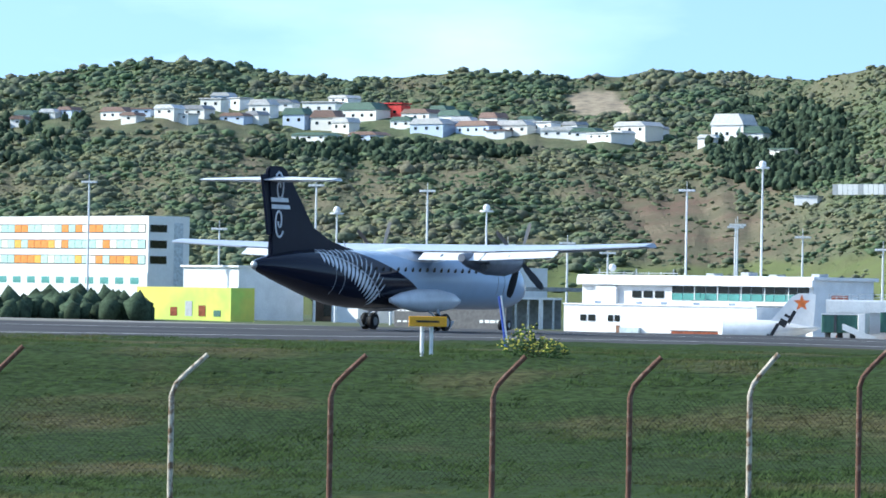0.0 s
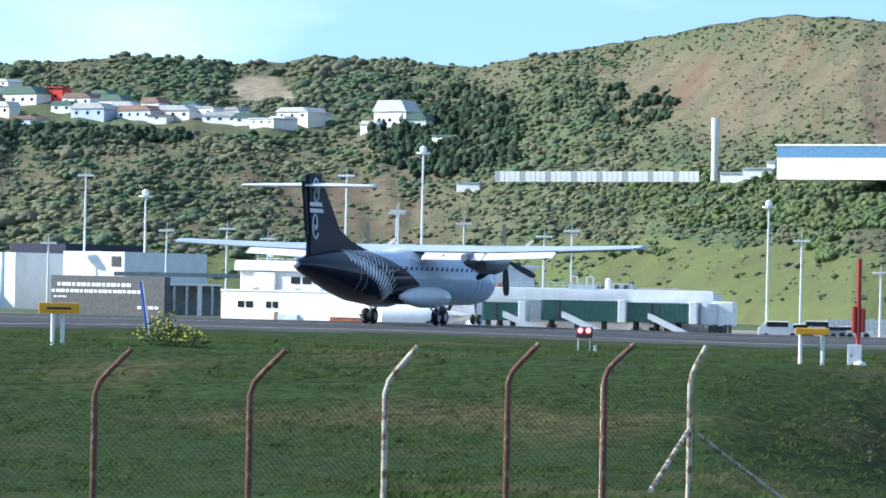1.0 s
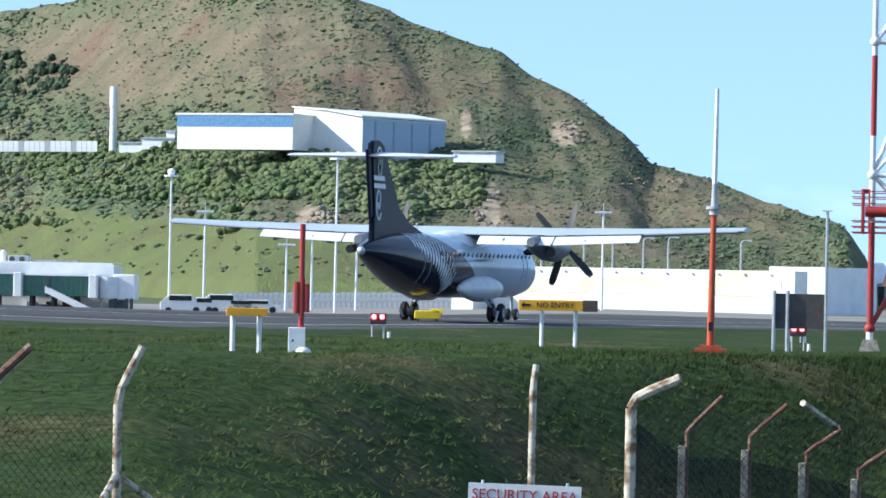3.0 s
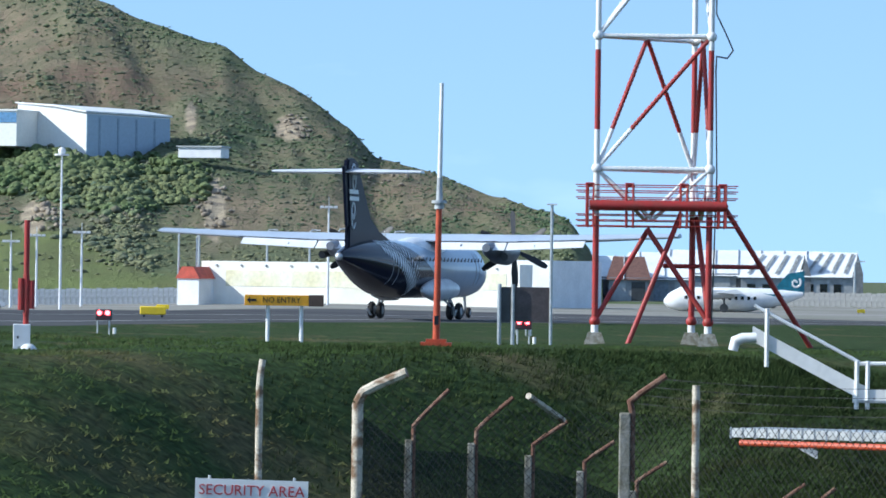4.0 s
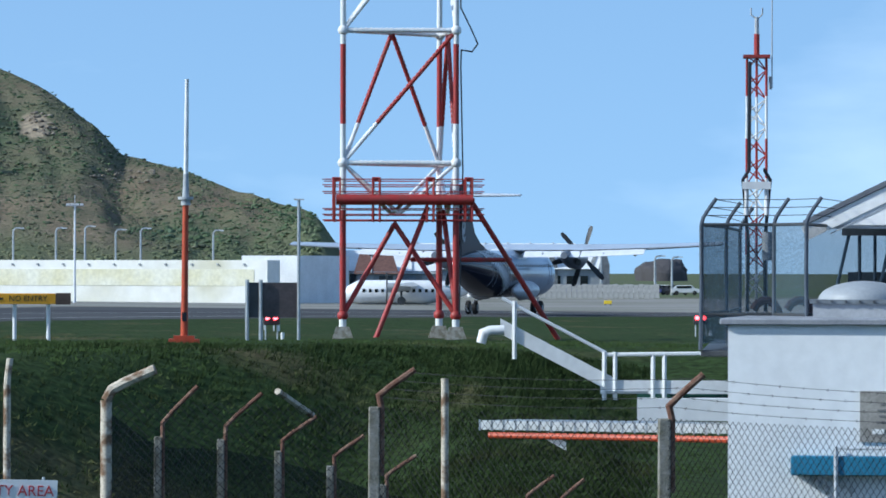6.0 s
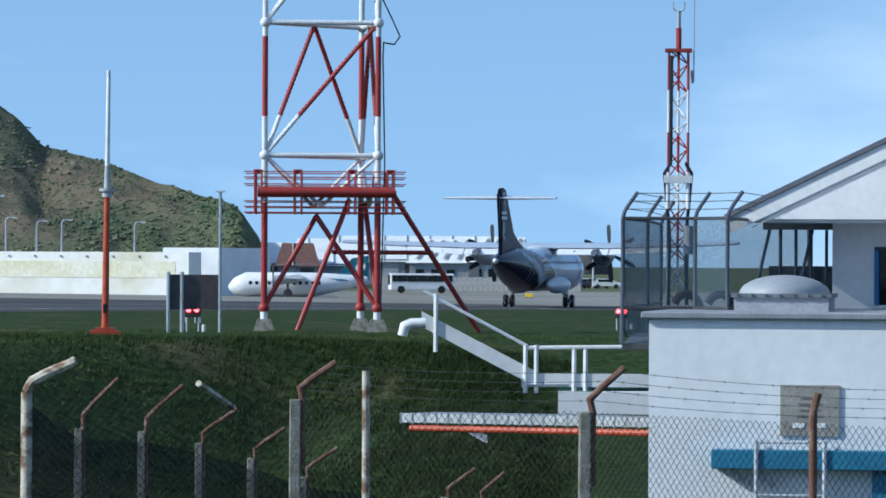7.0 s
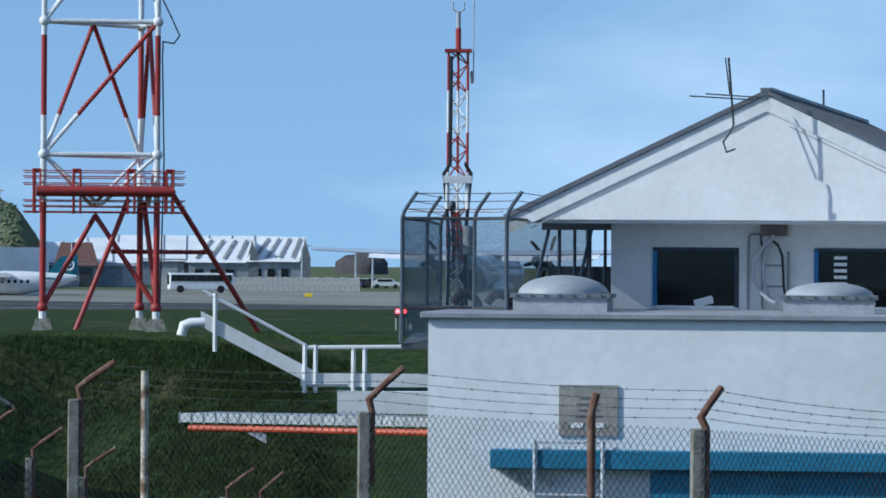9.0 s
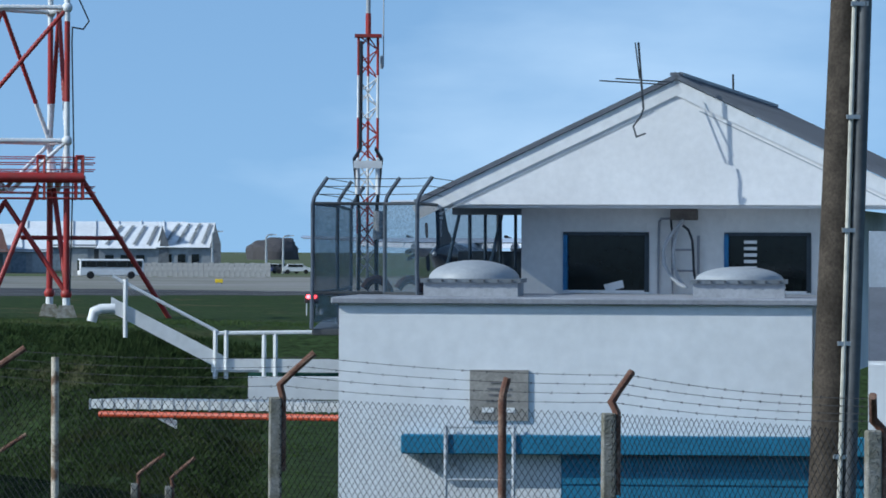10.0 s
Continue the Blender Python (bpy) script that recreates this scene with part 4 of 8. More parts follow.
def lattice_tower():
    o = gat(85, 123.8)
    d = math.hypot(o.x, o.y)
    k = d / K  # metres for a unit of bearing at the tower
    ob = thing("lattice_tower", Matrix.Translation(o) @ Matrix.Rotation(facing(84), 4, "Z"), "red and white tubular lattice tower with a railed platform", "tower")
    W = 100 * k
    zf, zp, z1, z2, z3 = 36 * k, 246 * k, 311 * k, 546 * k, 800 * k  # foot, platform, ring, ring, top above the base
    legs = {"l": (-W, 0), "r": (W, 0), "b": (W * 0.72, W * 1.6)}
    for key, (x, y) in legs.items():
        bm = bmesh.new()
        for v in box(bm, (0, 0, 0.14), (0.62, 0.62, 0.36)):
            if v.co.z > 0.1:
                v.co.x, v.co.y = v.co.x * 0.6, v.co.y * 0.6
        part("footing", bm, CONC, ob, "sloped concrete footing", m=pose(x, y, 0.02))
        bm = bmesh.new()
        rod(bm, (x, y, 0.28), (x, y, zf), 0.11, n=10)
        part("foot_plate", bm, WHITE, ob)
        bm = bmesh.new()
        ball(bm, (x, y, zf + 0.08), 0.16)
        part("foot_joint", bm, REDP, ob, "", True)
        striped("leg", ob, (x, y, zf), (x, y, zp + 0.9), 0.095, ((0.72, 1), (1, 0)))
        striped("leg", ob, (x, y, zp + 0.9), (x, y, z2), 0.085, ((0.16, 0), (0.32, 0), (0.9, 1), (1, 0)))
        striped("leg", ob, (x, y, z2), (x, y, z3), 0.085, ((0.3, 0), (1, 1)))
        for z in (z1, z2):
            bm = bmesh.new()
            ball(bm, (x, y, z), 0.155)
            part("joint", bm, WHITE, ob, "white ball joint", True)
    P = {q: (lambda z, q=q: Vector((*legs[q], z))) for q in legs}
    for z in (z1, z2):
        for a, b in (("l", "r"), ("r", "b"), ("b", "l")):
            striped("ring_bar", ob, P[a](z), P[b](z), 0.065, ((1, 0),), True)
    for a, b in (("l", "r"), ("l", "b"), ("r", "b")):
        mid = (P[a](z2) + P[b](z2)) / 2
        if (a, b) == ("l", "r"):
            striped("brace", ob, P[a](z1), P[b](z2), 0.06, ((0.3, 0), (1, 1)), True)
        else:
            striped("brace", ob, P[a](z1), mid, 0.06, ((0.3, 0), (1, 1)), True)
            striped("brace", ob, P[b](z1), mid, 0.06, ((0.3, 0), (1, 1)), True)
        mid3 = (P[a](z3) + P[b](z3)) / 2
        striped("brace", ob, P[a](z2), P[b](z3), 0.06, ((0.3, 0), (1, 1)), True)
        striped("brace", ob, P[a](z1), (P[a](zp) + P[b](zp)) / 2 - Vector((0, 0, 0.4)), 0.055, ((1, 0),))
        striped("brace", ob, P[b](z1), (P[a](zp) + P[b](zp)) / 2 - Vector((0, 0, 0.4)), 0.055, ((1, 0),))
    # splayed lower legs
    for a, b in (((-W, 0, zf + 0.1), (-10 * k, 0.6, zp - 45 * k)), ((W, 0, zf + 0.1), (-10 * k, 0.3, zp - 40 * k)), ((-42 * k, -0.5, -0.02), (50 * k, 0.3, zp - 0.2)), ((290 * k, 2.0, -0.15), (W + 30 * k, 0.2, zp - 0.1)),
                 ((W, 0, zf + 0.2), (W * 0.78, 0.8, zp - 0.3))):
        striped("stay", ob, a, b, 0.075, ((1, 1),))
    striped("stay_tie", ob, (20 * k, 0.3, 140 * k), (200 * k, 1.3, 140 * k), 0.06, ((1, 1),), True)
    # platform: main beam, toe rails and hand rails
    bm = bmesh.new()
    rod(bm, (-W - 12 * k, -0.15, zp), (W + 30 * k, -0.15, zp), 9.5 * k, n=14)
    part("platform_beam", bm, REDP, ob, "thick red platform beam", True)
    bm = bmesh.new()
    box(bm, (12 * k, 1.2, zp), (2 * W + 42 * k, 2.6, 0.1))
    part("platform_deck", bm, REDP, ob)
    for y in (-0.2, 2.6):
        for dz in (36, 26, 14, -16, -26, -36):
            bm = bmesh.new()
            rod(bm, (-W - 36 * k, y, zp + dz * k), (W + 50 * k, y, zp + dz * k), 0.016, n=6)
            part("rail", bm, REDP, ob)
        for x in (-W - 8 * k, -W + 62 * k, 58 * k, W + 26 * k):
            bm = bmesh.new()
            pipe(bm, [(x - 9 * k, y, zp - 38 * k), (x - 9 * k, y, zp + 38 * k), (x + 3 * k, y, zp + 38 * k), (x + 3 * k, y, zp - 38 * k)], 0.032, 6)
            part("rail_frame", bm, REDP, ob)
    # cable down the leg and a loop at the top
    bm = bmesh.new()
    pts = [Vector((W + 6 * k, -0.1, zf + 0.1)), Vector((W + 12 * k, -0.12, z1 - 0.2)), Vector((W + 8 * k, -0.1, z2 - 1.0)), Vector((W + 9 * k, -0.1, z2 - 35 * k)), Vector((W + 28 * k, -0.1, z2 - 38 * k)), Vector((W + 38 * k, -0.1, z2 - 24 * k)), Vector((W + 25 * k, -0.1, z2 + 5 * k)), Vector((W + 8 * k, -0.1, z2 + 40 * k)), Vector((W + 6 * k, -0.1, z3))]
    pipe(bm, pts, 0.022, 6)
    part("cable", bm, BLACK, ob, "black cable clipped to the leg")


lattice_tower()


# ---- slim mast of the wind sensor with cage, behind the flat roof ----
def thin_mast():
    o = at(716, 70.0, 1.17)
    k = 70 / K
    ob = thing("sensor_mast", Matrix.Translation((o.x, o.y, 0)) @ Matrix.Rotation(facing(715), 4, "Z"), "slim red and white lattice mast with a wind sensor", "mast")
    top, z0 = 2 + (468 - 90) * k, -1.6
    r = 17 * k
    corners = [(-r, -r * 0.4), (r, -r * 0.4), (0, r * 1.2)]
    zs = lambda y: 2 + (468 - y) * k
    for x, y in corners:
        striped("chord", ob, (x * 1.05, y, z0), (x, y, top), 0.022, [((zs(b) - z0) / (top - z0), red) for b, red in ((440, 0), (375, 1), (305, 0), (235, 1), (160, 0))] + [(1, 1)])
    step = 25 * k
    n = int((top - zs(540)) / step)
    for i in range(n):
        a, b = top - i * step, top - (i + 1) * step
        y_px = 90 + i * 25
        red = 90 <= y_px < 150 or 230 <= y_px < 300 or 365 <= y_px < 445
        for c, d in ((0, 1), (1, 2), (2, 0)):
            e, f = ((a, b), (b, a))[(i + c) % 2]
            bm = bmesh.new()
            rod(bm, (*corners[c], e), (*corners[d], f), 0.012, n=5)
            part("lattice_bar", bm, REDP if red else WHITE, ob)
    bm = bmesh.new()
    box(bm, (0, 0, top), (48 * k, 0.34, 0.05))
    part("top_plate", bm, REDP, ob)
    bm = bmesh.new()
    rod(bm, (0, 0, top), (0, 0, top + 40 * k), 0.045, n=8)
    part("sensor_pole", bm, REDP, ob)
    bm = bmesh.new()
    rod(bm, (0, 0, top + 38 * k), (0, 0, top + 70 * k), 0.035, n=8)
    for s in (-1, 1):
        pipe(bm, [Vector((0, 0, top + 66 * k)), Vector((s * 10 * k, 0, top + 74 * k)), Vector((s * 10 * k, 0, top + 86 * k))], 0.012, 6)
    part("wind_sensor", bm, GREY, ob, "grey ultrasonic wind sensor")
    bm = bmesh.new()
    rod(bm, (27 * k, 0, zs(145)), (27 * k, 0, top + 150 * k), 0.011, n=6)
    rod(bm, (24 * k, 0, zs(148)), (24 * k, 0, zs(125)), 0.03, n=6)
    part("whip_antenna", bm, GREY, ob)
    for s in (-1, 1):
        bm = bmesh.new()
        pipe(bm, [Vector((s * 12 * k, -0.2, zs(100 if s < 0 else 290))), Vector((s * 13 * k, -0.2, zs(290))), Vector((s * 24 * k, -0.2, zs(308))), Vector((s * 22 * k, -0.2, zs(330))), Vector((s * 14 * k, -0.2, zs(420))), Vector((s * 16 * k, -0.2, zs(540)))], 0.028, 6)
        part("cable", bm, BLACK, ob)
    bm = bmesh.new()
    box(bm, (0, -0.22, zs(318)), (50 * k, 0.12, 0.12))
    for x in (-18, 18):
        rod(bm, (x * k, -0.2, zs(318)), (x * k, -0.2, zs(370)), 0.04, n=8)
    part("bracket", bm, WHITE, ob)
    bm = bmesh.new()
    rod(bm, (20 * k, -0.25, zs(450)), (20 * k, -0.25, zs(400)), 0.09, n=12)
    part("junction_box", bm, GREY, ob)


thin_mast()


def mast_cage():
    """High netted enclosure round the mast."""
    k = 67 / K
    posts = [at(619, 66.0, 1.98), at(663, 70.0, 1.98), at(747, 66.0, 1.99), at(804, 65.0, 1.99), at(687, 76.0, 1.98), at(897, 72.0, 2.00), at(947, 74.0, 2.00)]
    tops = []
    for i, p in enumerate(posts):
        top = Vector((p.x, p.y, 2 + (468 - 388) * k))
        tip = top + at(800, 1) * 0 + Vector((26 * k, 0, 46 * k))
        fence_post(top, tip, 0.8, 0.032, mat("dark_galvanised", (0.1, 0.12, 0.15), 0.5, 0.4, var=0.15), "dark galvanised cage post with a cranked arm", group="cage posts")
        tops.append(top)
    rails = [(0, 1), (0, 2), (2, 3), (1, 4), (3, 5), (5, 6)]
    deck = thing("cage_deck", Matrix.Translation(at(770, 71, 0.0)) @ Matrix.Rotation(facing(770), 4, "Z"), "dark steel deck that carries the netted cage", "platform")
    part("deck_plate", boxbm((2.9, 11.0, 0.1), 0.02), DGREY, deck, m=pose(0.15, 0.5, 0.75))
    for x in (-0.4, 1.6):
        for y in (-4, 4):
            bm = bmesh.new()
            rod(bm, (x, y, -2.2), (x, y, 0.7), 0.08, n=8)
            part("deck_leg", bm, DGREY, deck)
    for z in (0.0, -1.35):
        for a, b in rails:
            bm = bmesh.new()
            rod(bm, tops[a] + Vector((0, 0, z)), tops[b] + Vector((0, 0, z)), 0.025, n=6)
            tagged(part("cage_rail", bm, DGREY), "dark steel rail of the netted cage", "fence rail", "cage rails")
    gauze = see_through("blue_grey_gauze", (0.06, 0.1, 0.14), 0.35, 0.75, 60)
    for a, b in rails:
        p, q = tops[a], tops[b]
        bm = bmesh.new()
        side = (q - p).cross(Vector((0, 0, 1))).normalized() * 0.006
        vs = [bm.verts.new(v) for v in (p + side, q + side, Vector((q.x, q.y, 0.9)) + side, Vector((p.x, p.y, 0.9)) + side)]
        bm.faces.new(vs)
        bmesh.ops.solidify(bm, geom=bm.faces[:], thickness=0.008)
        tagged(part("cage_netting", bm, gauze), "fine blue-grey wire netting of the cage", "netting", "cage nettings")
    for k2 in range(3):
        bm = bmesh.new()
        for a, b in rails[:5]:
            off = Vector((26 * k, 0, 46 * k)) * (0.35 + 0.3 * k2)
            rod(bm, tops[a] + off, tops[b] + off, 0.006, n=4)
        tagged(part("cage_wire", bm, WIRE), "strand of wire over the cage", "wire", "cage wires")
    for dx in (15, 75):  # bent pipes at the roof's edge
        bm = bmesh.new()
        c = at(717 + dx, 66.5, 2 - 86 * k)
        pts = [c + Vector((math.cos(a) * 0.22, 0, math.sin(a) * 0.3)) for a in np.linspace(0.1, 2.6, 7)]
        pipe(bm, pts, 0.065, 8)
        tagged(part("bent_pipe", bm, mat("brown_pipe", (0.16, 0.07, 0.05), 0.5, var=0.15), smooth=True), "short bent brown pipe beside the mast", "pipe", "bent pipes")


mast_cage()


# ---- white block with flat roof, and the gabled house behind it ----
def near_house():
    k = 62 / K
    front = at(1083, 62)
    rz = facing(1083, -3)
    m = Matrix.Translation((front.x, front.y, 0)) @ Matrix.Rotation(rz, 4, "Z")
    z_top = 2 - 96 * k
    blk = thing("flat_roofed_block", m, "white rendered flat-roofed block with a blue roller door", "building")
    bm = bmesh.new()
    box(bm, (0, 3.2, (z_top - 2.8) / 2), (838 * k, 6.4, z_top + 2.8))
    part("wall", bm, WALLW, blk, "white rendered wall")
    bm = bmesh.new()
    box(bm, (0, 3.2, z_top + 0.045), (838 * k + 0.22, 6.6, 0.1))
    bmesh.ops.bevel(bm, geom=bm.edges[:], offset=0.02, segments=1, affect="EDGES")
    part("roof_edge", bm, mat("lead_grey", (0.3, 0.31, 0.34), 0.6, var=0.1), blk, "grey metal roof edging")
    x0 = -838 / 2 * k
    bm = bmesh.new()
    box(bm, (x0 + 0.36 + 352 * k + 2.6, -0.02, 2 - 362 * k - 1.2), (5.2, 0.1, 2.4))
    part("roller_door", bm, BLUEP, blk, "blue roller door")
    for i in range(11):
        bm = bmesh.new()
        box(bm, (x0 + 0.36 + 352 * k + 2.6, -0.085, 2 - 362 * k - 0.12 - i * 0.2), (5.16, 0.03, 0.17))
        part("door_slat", bm, BLUEP, blk)
    bm = bmesh.new()
    box(bm, (x0 + 115 * k + 3.35, -0.16, 2 - 343 * k), (6.7, 0.32, 34 * k))
    bmesh.ops.bevel(bm, geom=bm.edges[:], offset=0.015, segments=1, affect="EDGES")
    part("door_hood", bm, BLUEP, blk, "blue steel hood over the door")
    for i in range(6):  # fittings under the hood's end
        bm = bmesh.new()
        ball(bm, (x0 + (150 + 14 * i) * k, -0.08, 2 - (368 + (i % 3) * 9) * k), 0.045, (1, 1, 1.4), 8)
        part("fitting", bm, GREY, blk)
    pale_pipe = mat("pale_grey_pipe", (0.55, 0.57, 0.6), 0.5, var=0.12)
    for x in (195, 315):  # pale frame of a wall ladder
        bm = bmesh.new()
        pipe(bm, [Vector((x0 + x * k, -0.06, 2 - 312 * k)), Vector((x0 + x * k, -0.34, 2 - 312 * k)), Vector((x0 + x * k, -0.34, -2.2))], 0.025, 6)
        part("ladder_stile", bm, pale_pipe, blk)
    for y in (312, 405, 500):
        bm = bmesh.new()
        rod(bm, (x0 + 195 * k, -0.34, 2 - y * k), (x0 + 315 * k, -0.34, 2 - y * k), 0.018, n=6)
        part("ladder_rung", bm, pale_pipe, blk)
    plate = part("notice_board", boxbm((104 * k, 0.03, 90 * k)), mat("stained_board", (0.33, 0.31, 0.28), 0.7, var=0.15, scale=3), blk, "weathered grey notice board", m=pose(x0 + 286 * k, -0.02, 2 - 257 * k))
    for i, w in enumerate((0.24, 0.34, 0.3, 0.38)):
        part("text_bar", boxbm((w, 0.01, 0.022)), mat("faded_print", (0.2, 0.19, 0.19), 0.7), plate, m=pose(0.0, -0.02, 0.18 - i * 0.085))
    for x in (-0.16, 0.14):
        part("text_bar", boxbm((0.17, 0.01, 0.07)), WHITE, plate, m=pose(x, -0.02, -0.21))
    # two domed roof lights
    for u, wd, rise in ((905, 182, 0.28), (1374, 176, 0.2)):
        o = at(u, 64.2)
        sk = thing("roof_light", Matrix.Translation((o.x, o.y, z_top + 0.095)) @ Matrix.Rotation(rz, 4, "Z"), "grey domed roof light on a white kerb on the flat roof", "skylight", "roof lights")
        w = wd * k
        part("kerb", boxbm((w * 0.94, w * 0.94, 0.2)), mat("grey_kerb", (0.4, 0.41, 0.43), 0.7, var=0.1), sk, m=pose(0, 0, 0.1))
        bm = bmesh.new()
        box(bm, (0, 0, 0.23), (w, w, 0.06))
        part("flange", bm, mat("grey_flange", (0.2, 0.22, 0.24), 0.5), sk)
        bm = bmesh.new()
        bmesh.ops.create_uvsphere(bm, u_segments=28, v_segments=14, radius=1, matrix=Matrix.Diagonal((w * 0.46, w * 0.46, rise, 1)))
        bmesh.ops.delete(bm, geom=[v for v in bm.verts if v.co.z < -0.01], context="VERTS")
        part("dome", bm, mat("frosted_dome", (0.33, 0.35, 0.37), 0.5, var=0.06, scale=2), sk, "", True, pose(0, 0, 0.25))
        for i in range(7):
            part("bolt", boxbm((0.03, 0.02, 0.03)), DGREY, sk, m=pose(-w * 0.42 + i * w * 0.14, -w / 2 - 0.012, 0.23))
    # gabled house
    kd = 68 / K
    o = at(1265, 68)
    turn = facing(1265, -7)
    house = thing("gabled_house", Matrix.Translation((o.x, o.y, 0)) @ Matrix.Rotation(turn, 4, "Z"), "white gabled house with grey metal roof and blue-framed windows", "house")
    zs = lambda y: 2 + (468 - y) * kd
    xl, xr = (1078 - 1358) * kd, 260 * kd
    depth = 13.0
    wall_m = mat("house_render", (0.74, 0.73, 0.71), 0.8, var=0.05, scale=1.0, bump=0.1)
    eave, apex = zs(388), zs(172)
    # front wall in pieces round two openings
    holes = [(-201 * kd, -55 * kd, zs(541), zs(438)), (86 * kd, 232 * kd, zs(541), zs(438))]
    xs = [xl] + [v for h in holes for v in h[:2]] + [xr]
    pieces = [(a, b, 0.0, eave) for a, b in ((xs[0], xs[1]), (xs[2], xs[3]), (xs[4], xs[5]))] + [(h[0], h[1], 0.0, h[2]) for h in holes] + [(h[0], h[1], h[3], eave) for h in holes]
    for a, b, z0, z1 in pieces:
        part("front_wall", boxbm((b - a, 0.2, z1 - z0)), wall_m, house, m=pose((a + b) / 2, 0.1, (z0 + z1) / 2))
    for x in (xl, xr):
        part("side_wall", boxbm((0.2, depth, eave)), wall_m, house, m=pose(x + (0.1 if x < 0 else -0.1), depth / 2 + 0.2, eave / 2))
    part("back_wall", boxbm((xr - xl, 0.2, eave)), wall_m, house, m=pose((xl + xr) / 2, depth + 0.3, eave / 2))
    part("interior_floor", boxbm((xr - xl - 0.5, depth - 0.4, 0.1)), DGREY, house, m=pose((xl + xr) / 2, depth / 2 + 0.2, zs(560)))
    for a, b, z0, z1 in holes:
        w = part("window", boxbm((b - a - 0.02, 0.02, z1 - z0 - 0.02)), GLASS, house, "dark window pane", m=pose((a + b) / 2, 0.07, (z0 + z1) / 2))
        fr, dark_fr = mat("blue_frame", (0.03, 0.16, 0.36), 0.5), mat("dark_frame", (0.03, 0.045, 0.06), 0.5)
        for x in (a, b):
            part("frame", boxbm((0.07, 0.1, z1 - z0)), fr if x == a else dark_fr, w, m=pose(x - (a + b) / 2, -0.04, 0))
        for z in (z0, z1):
            part("frame", boxbm((b - a + 0.06, 0.1, 0.05)), dark_fr if z == z1 else WHITE, w, m=pose(0, -0.04, z - (z0 + z1) / 2))
        part("paper", boxbm((0.3, 0.01, 0.12)), WHITE, w, m=pose(0.12, -0.015, -(z1 - z0) / 2 + 0.09) @ Matrix.Rotation(-0.25, 4, "Y"))
    # louvre stack seen in the second window
    for i in range(5):
        part("louvre", boxbm((0.2, 0.01, 0.05)), WHITE, house, m=pose(128 * kd, 0.055, zs(452) - i * 0.1))
    # gable
    out, gx = 455 * kd, 12 * kd
    ang = math.atan2(apex - eave, out)
    bm = bmesh.new()
    prism(bm, ((gx - out + 0.25, eave), (gx + out - 0.25, eave), (gx, apex - 0.1)), -1.1, -0.95)
    part("gable", bm, mat("gable_boards", (0.8, 0.79, 0.78), 0.7, var=0.04, scale=1), house, "white boarded gable")
    part("soffit", boxbm((2 * out - 0.5, 1.1, 0.06)), WALLW, house, m=pose(gx, -0.45, eave - 0.02))
    ln = math.hypot(out, apex - eave) + 0.12
    for s in (-1, 1):
        mid = Vector((gx + s * out / 2, 0, (eave + apex) / 2))
        rot = Matrix.Rotation(s * ang, 4, "Y")
        part("roof_slope", boxbm((ln, depth + 1.7, 0.06)), ROOFG, house, "grey corrugated metal roof", m=Matrix.Translation(mid + Vector((0, depth / 2 - 0.28, 0.065))) @ rot)
        part("barge_board", boxbm((ln, 0.03, 0.22)), WHITE, house, m=Matrix.Translation(mid + Vector((0, -1.117, -0.11))) @ rot)
        part("roof_trim", boxbm((ln, 0.04, 0.07)), ROOFG, house, m=Matrix.Translation(mid + Vector((0, -1.152, 0.06))) @ rot)
        part("gable_line", boxbm((ln - 0.9, 0.008, 0.018)), GREY, house, m=Matrix.Translation(mid + Vector((0, -1.105, -0.3))) @ rot)
        for i in range(31):
            part("roof_rib", boxbm((ln, 0.04, 0.04)), ROOFG, house, m=Matrix.Translation(mid + Vector((0, -0.95 + i * 0.47, 0.1))) @ rot)
    part("ridge_cap", boxbm((0.2, depth + 1.7, 0.05)), ROOFG, house, m=pose(gx, depth / 2 - 0.28, apex + 0.1))
    # aerial with its lead, spike, and conduit between the windows
    aer = thing("roof_aerial", Matrix.Translation(at(1203, 66.3, zs(222))), "thin dark roof aerial with a drooping lead", "antenna")
    bm = bmesh.new()
    rod(bm, (0, 0, 0), (-0.08, 0, 113 * kd), 0.018, n=6)
    part("pole", bm, DGREY, aer)
    for z, a, b in ((42, -78, 40), (46, -50, 55)):
        bm = bmesh.new()
        rod(bm, (a * kd, -0.1, (z + 4) * kd), (b * kd, 0.25, z * kd), 0.011, n=5)
        part("element", bm, DGREY, aer)
    bm = bmesh.new()
    rod(bm, (-0.13, 0, 113 * kd), (-0.06, 0, 50 * kd), 0.011, n=5)
    part("dipole", bm, DGREY, aer)
    bm = bmesh.new()
    pipe(bm, [Vector((0, -0.05, 0)), Vector((-0.05, -0.08, -14 * kd)), Vector((-0.17, -0.1, -32 * kd)), Vector((-0.12, -0.1, -50 * kd)), Vector((0.02, -0.1, -44 * kd))], 0.014, 6)
    part("lead", bm, DGREY, aer)
    bm = bmesh.new()
    rod(bm, at(1362, 74, zs(195)), at(1361, 74, zs(128)), 0.018, n=6)
    tagged(part("roof_spike", bm, DGREY), "short dark spike on the roof ridge", "antenna")
    part("meter_box", boxbm((0.42, 0.14, 0.17), 0.01), mat("rusty_box", (0.2, 0.17, 0.15), 0.6, var=0.2), house, m=pose(12 * kd, -0.08, zs(404)))
    CABLE = mat("grey_cable", (0.28, 0.29, 0.32), 0.5, var=0.1)
    hung = lambda pts, y: [Vector(((x - 1199) * kd, y, zs(v + 29))) for x, v in pts]
